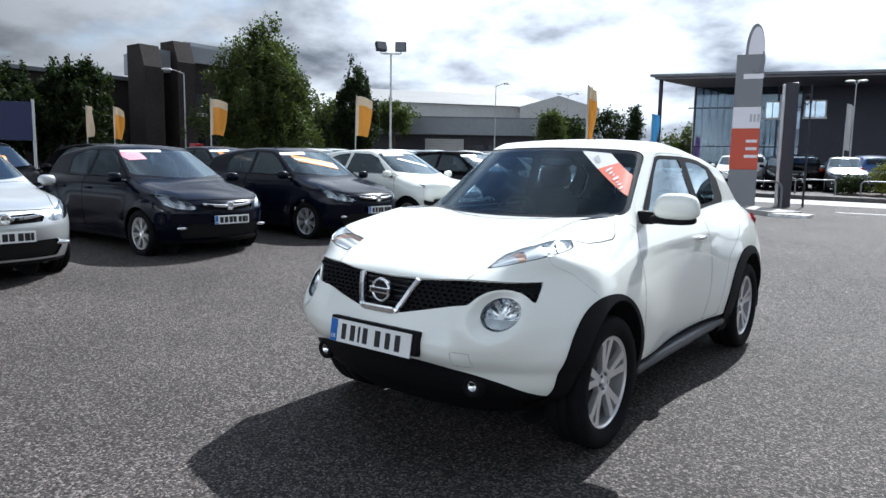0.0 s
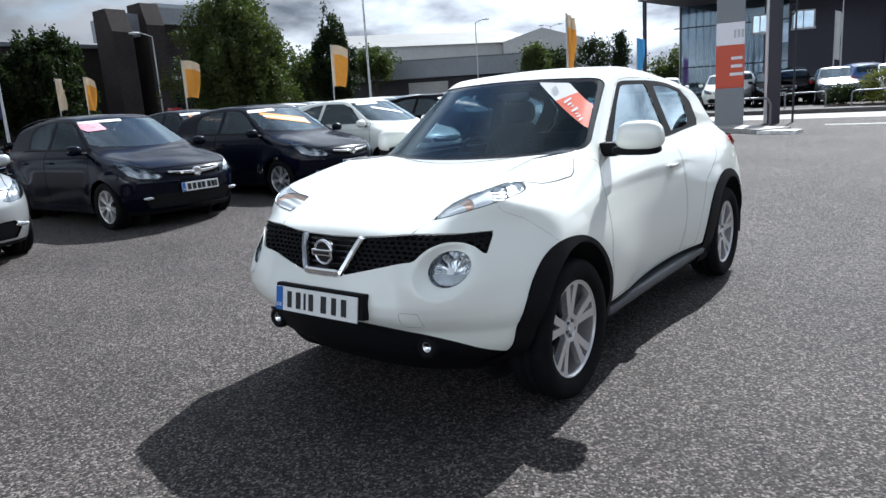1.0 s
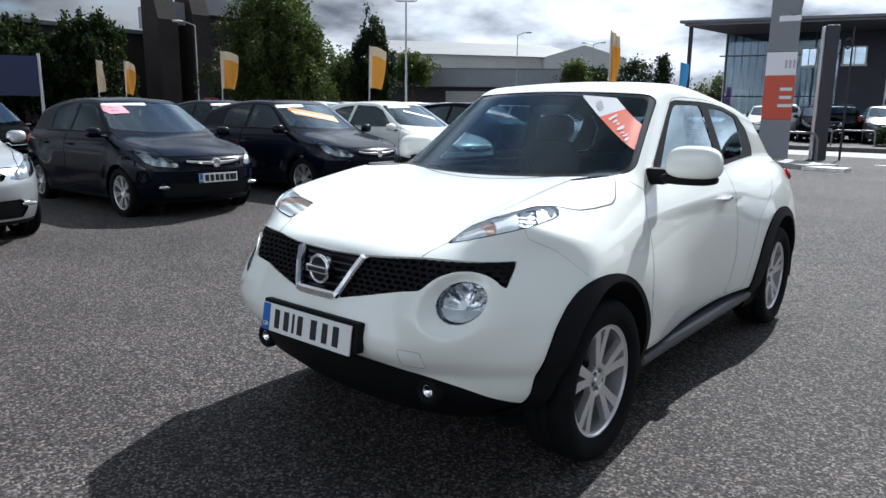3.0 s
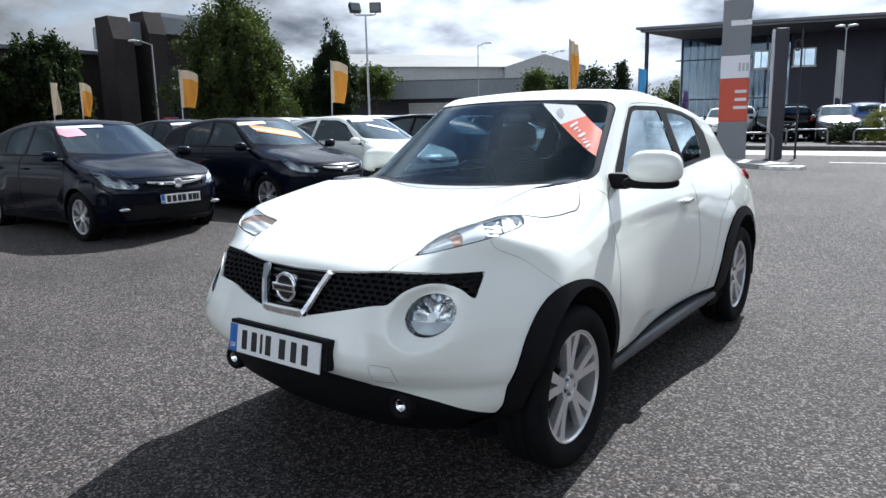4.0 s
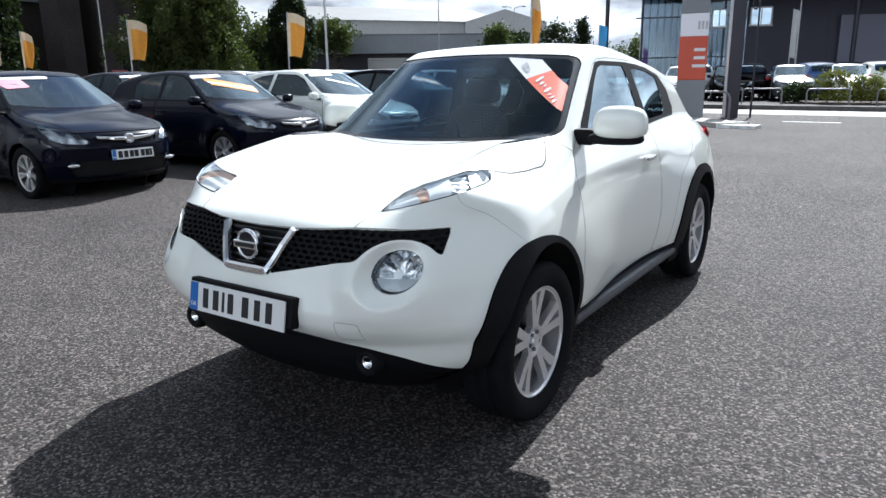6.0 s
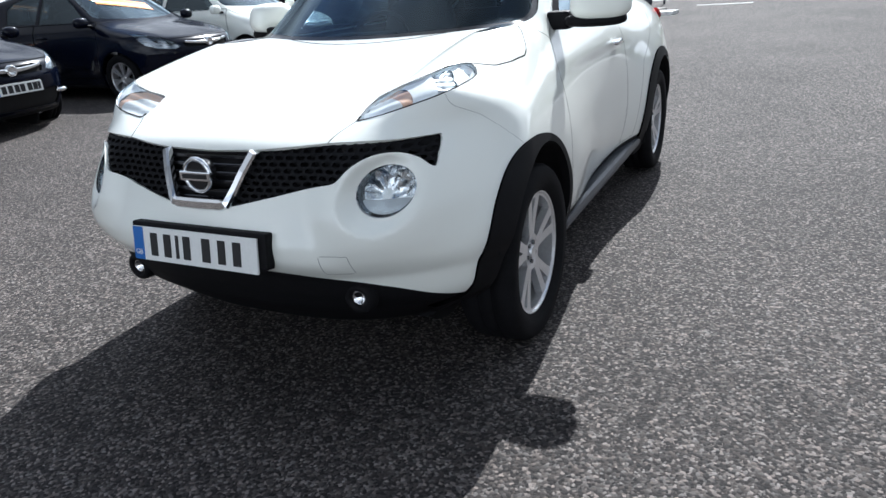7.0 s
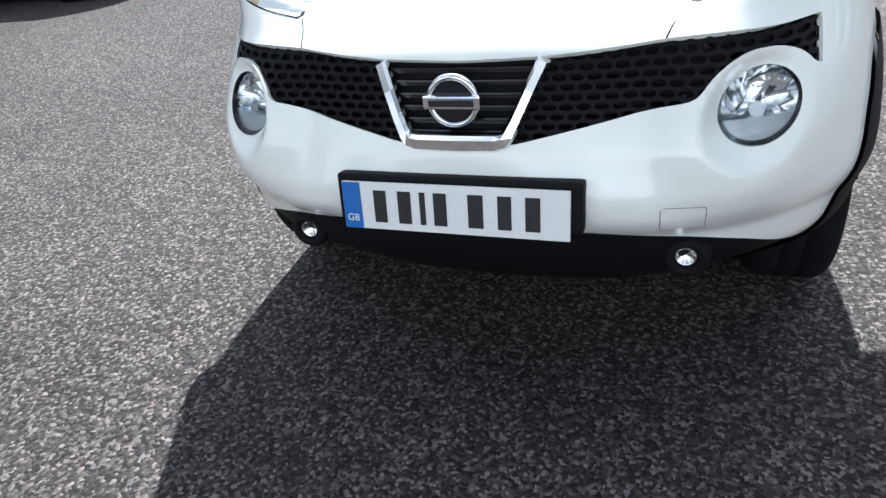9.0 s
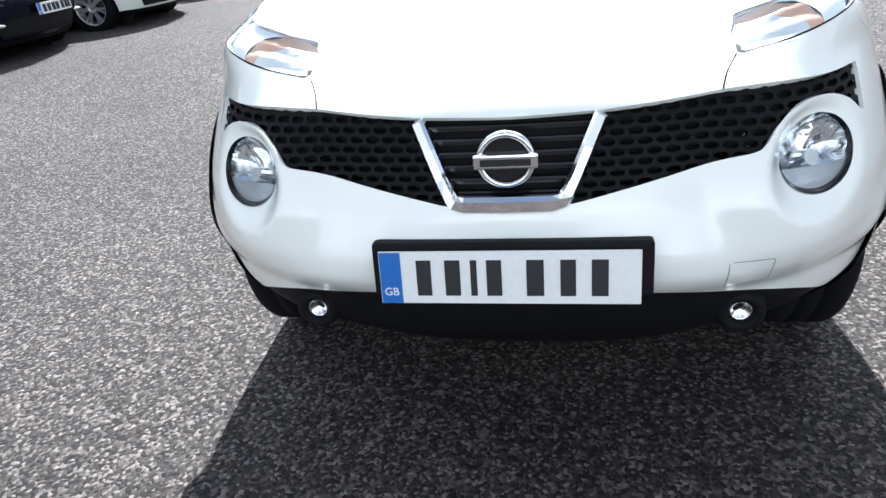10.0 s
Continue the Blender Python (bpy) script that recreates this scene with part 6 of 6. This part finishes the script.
side_way = Vector((0.12, 0.993, 0))       # the left wall and roof edge run back askew
tip = uv(0, -2.6)
prism("roof", [tip, uv(46, -2.6), uv(46, 26), tip + side_way * 27], 7.22, 7.38, SLATE, "thin grey flat roof")
prism("soffit", [tip + ru * 0.3 + rv_ * 0.25, uv(45.8, -2.35), uv(45.8, 25.8), tip + side_way * 26.7 + ru * 0.3], 7.08, 7.216, SOFFIT, "dark panelled roof soffit")
corner = uv(3.0, 3.0)
room_box("floor", 3.2, 44, 3.1, 24, 0.5, 0.95, CONCRETE)
room_box("front_glass", 3.0, 9.9, 3.0, 3.04, 0.95, 7.075, SHOP_GLASS, None, "dark reflecting glass front")
room_box("facade_wall", 9.9, 44, 3.0, 3.2, 0.95, 7.075, FACADE, None, "plain dark slate-grey facade panels")
prism("side_glass", [corner, corner + ru * 0.04, corner + ru * 0.04 + side_way * 19, corner + side_way * 19], 0.95, 7.075, SHOP_GLASS)
for k in range(16):
    p = corner + side_way * 1.25 * k - ru * 0.05
    prism("mullion", [p, p + ru * 0.14, p + ru * 0.14 + side_way * 0.10, p + side_way * 0.10], 0.95, 7.075, STEEL)
for k in range(3):
    room_box("mullion", 3.0 + 2.7 * k, 3.12 + 2.7 * k, 2.93, 3.05, 0.95, 7.075, DARK_STEEL)
for z in (2.9, 5.6):
    room_box("transom", 2.6, 9.9, 2.94, 3.02, z, z + 0.08, DARK_STEEL)
for u0 in (0.7, 6.4, 15.2, 24.0, 32.5):
    c = ro + ru * u0 - rv_ * 1.7
    bm = bmesh.new()
    tube(bm, (c.x, c.y, 0.4), (c.x, c.y, 7.08), 0.13, 0.13, 16)
    part("column", bm, DARK_STEEL, showroom, "slim dark steel column")
room_box("back_wall", 12.2, 44, 22.5, 22.8, 0.95, 5.2, PLUM)
room_box("slate_panel", 15.6, 19.8, 2.72, 2.90, 2.4, 5.4, SLATE_PANEL, None, "smooth slate-blue wall panel")
room_box("back_wall", 12.2, 44, 22.5, 22.8, 6.9, 7.07, PLUM)
for u0, u1 in ((12.2, 12.5), (14.3, 26.0), (27.5, 44)):
    room_box("back_wall", u0, u1, 22.5, 22.8, 5.2, 6.9, PLUM)
for u0, z0, w0 in ((10.75, 5.5, 1.3), (8.1, 5.45, 0.9)):
    window_part(showroom, tuple(uv(0, 2.93))[:2], tuple(ru)[:2], u0, z0, w0, 1.15, LAMP_HEAD, MIRROR_PANE, tuple(-rv_)[:2])
for k in range(9):
    room_box("panel_joint", 12.4 + 2.6 * k, 12.44 + 2.6 * k, 2.985, 3.0, 0.95, 7.07, DARK_STEEL)
room_box("gallery", 14, 44, 12, 22.4, 3.6, 3.9, PLUM, None, "inner gallery floor")
room_box("inner_wall", 20, 44, 11.7, 12.0, 0.95, 3.6, PLUM)
room_box("fascia_band", 20.2, 26.0, 2.80, 2.92, 4.7, 5.3, CLAD, None, "pale fascia band")


# ---- signs, flags, poles ----
def flag(x, y, top, cloth_h, cloth_w, mat, upper, label, turn, seed, lean=0.0):
    fl = thing("flag", label, "flag", spot(x, y), group="sales flags")
    g = float(rise(x, y))
    bm = bmesh.new()
    tube(bm, (0, 0, -0.1), (lean, 0, top - g), 0.032, 0.022, 10)
    part("pole", bm, STEEL, fl, "thin white metal pole")
    rng = random.Random(seed)
    ph = rng.uniform(0, 6)
    n, m_ = 12, 22
    vs, fs = [], []
    for side in (0, 1):
        for a_ in range(n + 1):
            for b_ in range(m_ + 1):
                s, q = a_ / n, b_ / m_
                r = s * cloth_w * (1 - 0.30 * q * q)
                wave = 0.07 * math.sin(5 * s + 4 * q + ph) * s + 0.03 * math.sin(11 * s - 3 * q)
                th = radians(turn)
                z = top - g - 0.03 - q * cloth_h - 0.14 * s * s * (1 - q) + 0.05 * s * math.sin(3 * s + ph)
                xo, yo = r * math.cos(th) - wave * math.sin(th), r * math.sin(th) + wave * math.cos(th)
                vs.append((xo + lean * 0.9 + side * 0.008 * math.sin(th), yo - side * 0.008 * math.cos(th), z))
    st = (n + 1) * (m_ + 1)
    low_f, up_f = [], []
    for side in (0, 1):
        for a_ in range(n):
            for b_ in range(m_):
                o = side * st + a_ * (m_ + 1) + b_
                f_ = (o, o + 1, o + m_ + 2, o + m_ + 1)
                (up_f if b_ < m_ * 0.20 or a_ < 2 else low_f).append(f_ if side else f_[::-1])
    for name, faces_, m2, lab in (("cloth", low_f, mat, "flag cloth"), ("cloth_head", up_f, upper, "pale upper flag cloth")):
        used, back_ = np.unique(np.array(faces_).ravel(), return_inverse=True)
        mesh_object(name, np.array(vs)[used], back_.reshape(-1, 4), m2, fl, lab)
    return fl


flag(-22.8, 14.3, 3.88, 1.45, 0.68, FLAG_CLOTH, FLAG_PALE, "orange and cream sales flag on a pole", 55, 1)
flag(-28.6, 12.0, 3.64, 1.35, 0.42, FLAG_PALE, FLAG_PALE, "cream and orange sales flag on a pole", 20, 2)
flag(-28.2, 13.0, 3.65, 1.40, 0.50, FLAG_CLOTH, FLAG_PALE, "orange and cream sales flag on a pole", 30, 3)
flag(-16.93, 16.73, 3.93, 1.50, 0.62, FLAG_CLOTH, FLAG_PALE, "orange and cream sales flag on a pole", 45, 4, 0.10)
flag(-6.6, 15.63, 3.66, 1.45, 0.28, FLAG_CLOTH, FLAG_PALE, "folded orange sales flag on a pole", 60, 5)
flag(-12.94, 36.85, 4.5, 2.2, 0.5, FLAG_BLUE, FLAG_BLUE, "blue banner flag on a pole", 60, 6)
flag(-6.42, 29.5, 4.5, 2.3, 0.5, FLAG_PURPLE, FLAG_PURPLE, "purple banner flag on a pole", 40, 7)
flag(-3.0, 36.0, 4.6, 2.2, 0.5, CLAD_WHITE, CLAD_WHITE, "white banner flag on a pole", 60, 8)


def lamp_post(x, y, top, label, heads, arm=0.9, turn=0):
    lp = thing("street_lamp", label, "street lamp", spot(x, y, turn))
    h = top - float(rise(x, y))
    bm = bmesh.new()
    tube(bm, (0, 0, -0.1), (0, 0, 1.0), 0.075, 0.07, 12)
    tube(bm, (0, 0, 0.95), (0, 0, h), 0.042, 0.026, 12)
    part("post", bm, STEEL, lp, "galvanised steel post")
    for sx in heads:
        bm = bmesh.new()
        tube(bm, (0, 0, h - 0.02), (sx * arm * 0.6, 0, h + 0.14), 0.025, 0.022, 8)
        part("arm", bm, STEEL, lp)
        v, f = rounded(sx * arm * 0.95, 0, h + 0.14, 0.24, 0.11, 0.06, 2.4, 12, 20)
        mesh_object("lamp_head", v, f, LAMP_HEAD, lp, "pale lamp head")
    return lp


lamp_post(-22.7, 35.15, 6.4, "street lamp with one pale head", (1,), 0.7, 25)
lamp_post(-25.75, 50.8, 7.3, "street lamp with two pale heads", (-1, 1), 0.8, 25)
lamp_post(-28.4, 16.6, 5.5, "old street lamp with a short arm", (-1,), 0.8, 60)
lamp_post(-34.5, 31.65, 6.0, "thin bare metal post", (), 0.8)
lamp_post(-31.8, 21.7, 6.1, "street lamp half hidden by a tree", (1,), 0.7, 55)
lamp_post(-3.0, 38.3, 5.75, "street lamp with two pale heads", (-1, 1), 0.28, 10)

flood = thing("floodlight_mast", "tall steel mast with two square floodlights", "floodlight", spot(-17.95, 19.9, 38))
fh = 6.0 - float(rise(-17.95, 19.9))
bm = bmesh.new()
tube(bm, (0, 0, -0.1), (0, 0, fh), 0.06, 0.036, 14)
part("mast", bm, STEEL, flood, "galvanised mast")
bm = bmesh.new()
box(bm, 0, 0, fh, 0.75, 0.06, 0.06, 0.01)
part("crossbar", bm, STEEL, flood)
for sx, a in ((-0.42, 0.5), (0.42, -0.1)):
    t3 = Matrix.Rotation(a, 3, "Z") @ Matrix.Rotation(-0.45 if sx < 0 else 0.1, 3, "X")
    bm = bmesh.new()
    box(bm, sx, -0.05, fh + 0.28, 0.46, 0.18, 0.40, 0.02, t3)
    fl_ob = part("floodlight", bm, DARK_STEEL, flood, "square grey floodlight")
    bm = bmesh.new()
    c = Vector((sx, -0.05, fh + 0.28)) + t3 @ Vector((0, -0.092, 0))
    box(bm, c.x, c.y, c.z, 0.38, 0.01, 0.32, 0, t3)
    part("lamp_glass", bm, SLATE, fl_ob)
    bm = bmesh.new()
    tube(bm, (sx, 0, fh), (sx, 0, fh + 0.1), 0.03)
    part("bracket", bm, STEEL, fl_ob)

totem = thing("totem_sign", "tall grey pylon sign with orange and white bands", "sign", spot(-2.77, 17.26, 14))
for name, z0, z1, w, d, mat, lab in (("lower_body", -0.1, 1.05, 0.70, 0.30, TOTEM_GREY, "grey lower body"), ("orange_band", 1.05, 2.13, 0.69, 0.295, TOTEM_ORANGE, "orange band with pale bars"), ("white_band", 2.13, 2.69, 0.68, 0.29, TOTEM_WHITE, "white band"), ("upper_body", 2.69, 4.05, 0.67, 0.285, TOTEM_GREY, "grey upper body")):
    bm = bmesh.new()
    box(bm, 0, 0, (z0 + z1) / 2, w, d, z1 - z0, 0.02)
    part(name, bm, mat, totem, lab)
bm = bmesh.new()
bmesh.ops.create_cone(bm, cap_ends=True, segments=40, radius1=0.74, radius2=0.74, depth=0.26, matrix=Matrix.Translation((0.10, 0, 4.08)) @ Matrix.Diagonal((0.31, 1, 1, 1)) @ Matrix.Rotation(math.pi / 2, 4, "X"))
part("oval_head", bm, TOTEM_GREY, totem, "grey oval head")
bm = bmesh.new()
bmesh.ops.create_cone(bm, cap_ends=True, segments=40, radius1=0.66, radius2=0.66, depth=0.28, matrix=Matrix.Translation((0.13, 0, 4.08)) @ Matrix.Diagonal((0.29, 1, 1, 1)) @ Matrix.Rotation(math.pi / 2, 4, "X"))
part("oval_face", bm, TOTEM_WHITE, totem, "white oval face")
for z, w in ((1.80, 0.27), (1.60, 0.27), (1.40, 0.32)):
    bm = bmesh.new()
    box(bm, 0.16, -0.150, z, w, 0.006, 0.075)
    part("sign_bar", bm, PAPER, totem)
for dx in (-0.09, 0.02, 0.13):
    bm = bmesh.new()
    box(bm, 0.18 + dx * 0.8, -0.148, 2.40, 0.055, 0.006, 0.2)
    part("sign_mark", bm, PALE_INK, totem)

blade = thing("blade_sign", "tall dark navy double blade sign", "sign", spot(-2.02, 19.05, 15))
for x0, w, d, h, mat in ((-0.25, 0.08, 0.10, 3.42, STEEL), (-0.04, 0.32, 0.16, 3.45, DARK_STEEL)):
    bm = bmesh.new()
    box(bm, x0, 0, h / 2 - 0.05, w, d, h + 0.1, 0.02)
    part("blade", bm, mat, blade)

for k in range(9):
    x = -2.2 + 2.0 * k
    hp = thing("hoop_barrier", "low grey steel hoop barrier beside the shrubs", "barrier", spot(x, 24.5, 3, 0.05), group="hoop barriers")
    a_ = np.linspace(0, np.pi, 13)
    pth = np.concatenate([[[-0.62, 0, -0.1]], np.stack([-0.62 + 0.12 * (1 - np.sin(a_[:7])) * 0 + 0.12 * (1 - np.cos(a_[:7])), 0 * a_[:7], 0.46 + 0.12 * np.sin(a_[:7])], -1), np.stack([0.62 - 0.12 * (1 + np.cos(a_[6:])) , 0 * a_[6:], 0.46 + 0.12 * np.sin(a_[6:])], -1), [[0.62, 0, -0.1]]])
    bm = bmesh.new()
    for p, q_ in zip(pth[:-1], pth[1:]):
        if np.linalg.norm(q_ - p) > 1e-4:
            tube(bm, p, q_, 0.026, 0.026, 8)
    part("hoop", bm, HOOP, hp)

board = thing("blue_board", "dark blue roadside sign board on posts", "sign", spot(-24.0, 6.9, 60))
bm = bmesh.new()
box(bm, 0, 0, 2.2, 2.2, 0.08, 1.3, 0.02)
part("panel", bm, BLUE_SIGN, board)
for x in (-1.0, 1.08):
    bm = bmesh.new()
    tube(bm, (x, 0, -0.1), (x, 0, 2.95), 0.05)
    part("post", bm, STEEL, board)

swoosh = np.linspace(-2.3, 0.5, 15)
sv = np.stack([0.17 + 0.15 * np.cos(swoosh), np.full(15, -0.150), 3.93 + 0.36 * np.sin(swoosh)], -1)
v, f = sweep(sv, 0.045, 0.012, unit(np.stack([np.cos(swoosh), 0 * swoosh, np.sin(swoosh)], -1)), np.tile([0, -1.0, 0], (15, 1)), 0.3 + 0.7 * np.sin(np.linspace(0.2, 2.9, 15)))
mesh_object("swoosh", v, f, TOTEM_GREY, totem, "grey curved mark")
bm = bmesh.new()
box(bm, 0.10, -0.147, 3.48, 0.48, 0.008, 0.13)
part("sign_plate", bm, TOTEM_WHITE, totem, "pale name strip")

thin = thing("sign_post", "thin dark post with a scrolled bracket", "post", spot(-1.60, 19.2))
bm = bmesh.new()
tube(bm, (0, 0, -0.1), (0, 0, 3.4), 0.03, 0.022, 10)
part("post", bm, DARK_STEEL, thin)
v, f = lathe([(0.068, -0.012), (0.092, -0.012), (0.092, 0.012), (0.068, 0.012), (0.068, -0.012)], 24, "y")
mesh_object("bracket", v * np.array([1, 1, 1.7]) + np.array([-0.10, 0, 3.0]), f, DARK_STEEL, thin, smooth=False)

cycle_hoop = thing("cycle_hoop", "low grey steel hoop beside the pylon sign", "barrier", spot(-2.35, 18.0, 14))
bm = bmesh.new()
hp_ = [(-0.42, 0, -0.1), (-0.42, 0, 0.55), (-0.36, 0, 0.68), (-0.25, 0, 0.73), (0.25, 0, 0.73), (0.36, 0, 0.68), (0.42, 0, 0.55), (0.42, 0, -0.1)]
for p, q_ in zip(hp_[:-1], hp_[1:]):
    tube(bm, p, q_, 0.03, 0.03, 8)
part("hoop", bm, HOOP, cycle_hoop)

# cars beyond the road
FAR = [(-7.0, 33.6, 200, SILVER), (-4.6, 33.8, 195, BLACK_PAINT), (-2.2, 34.0, 200, BLUE), (0.3, 34.1, 195, WHITE), (2.6, 34.2, 200, GREY_PAINT), (5.2, 34.4, 200, WHITE), (7.6, 34.6, 200, BLACK_PAINT), (-19.5, 33.0, 80, WHITE), (-17.0, 33.6, 80, SILVER), (-21.8, 30.4, 85, SILVER), (-14.4, 34.4, 80, WHITE), (-8.2, 28.0, 20, WHITE), (-6.0, 28.6, 15, WHITE), (-3.9, 28.8, 20, BLACK_PAINT), (-1.7, 29.0, 15, GREY_PAINT), (0.5, 29.0, 20, WHITE), (2.8, 29.2, 15, WHITE), (5.0, 29.4, 20, SILVER), (7.4, 29.4, 15, BLACK_PAINT), (9.8, 29.6, 20, WHITE), (-13.2, 17.6, 90, WHITE), (-13.4, 20.2, 90, SILVER), (-13.6, 22.8, 90, WHITE), (-13.8, 25.4, 90, GREY_PAINT), (-17.4, 18.2, 90, SILVER), (-17.6, 21.0, 90, WHITE), (-17.8, 23.8, 90, BLUE)]
for x, y, a, paint in FAR:
    base = white_c if paint is WHITE else navy_b
    word = {WHITE: "white", BLACK_PAINT: "black", GREY_PAINT: "dark grey", SILVER: "silver", BLUE: "blue"}[paint]
    far_car = repaint(copy_thing(base, spot(x, y, a)), WHITE if paint is WHITE else NAVY, paint, word + " hatchback parked in a distant row")
    for o in list(far_car.children):
        if "sticker" in o.name:
            bpy.data.objects.remove(o)

red_board = thing("notice_board", "red notice board on posts beside a brick building", "sign", spot(-33.0, 20.1, 62))
bm = bmesh.new()
box(bm, 0, 0, 1.15, 0.75, 0.06, 0.95, 0.015)
part("panel", bm, RED, red_board)
for x in (-0.3, 0.3):
    bm = bmesh.new()
    tube(bm, (x, 0.05, -0.1), (x, 0.05, 1.5), 0.03)
    part("post", bm, STEEL, red_board)
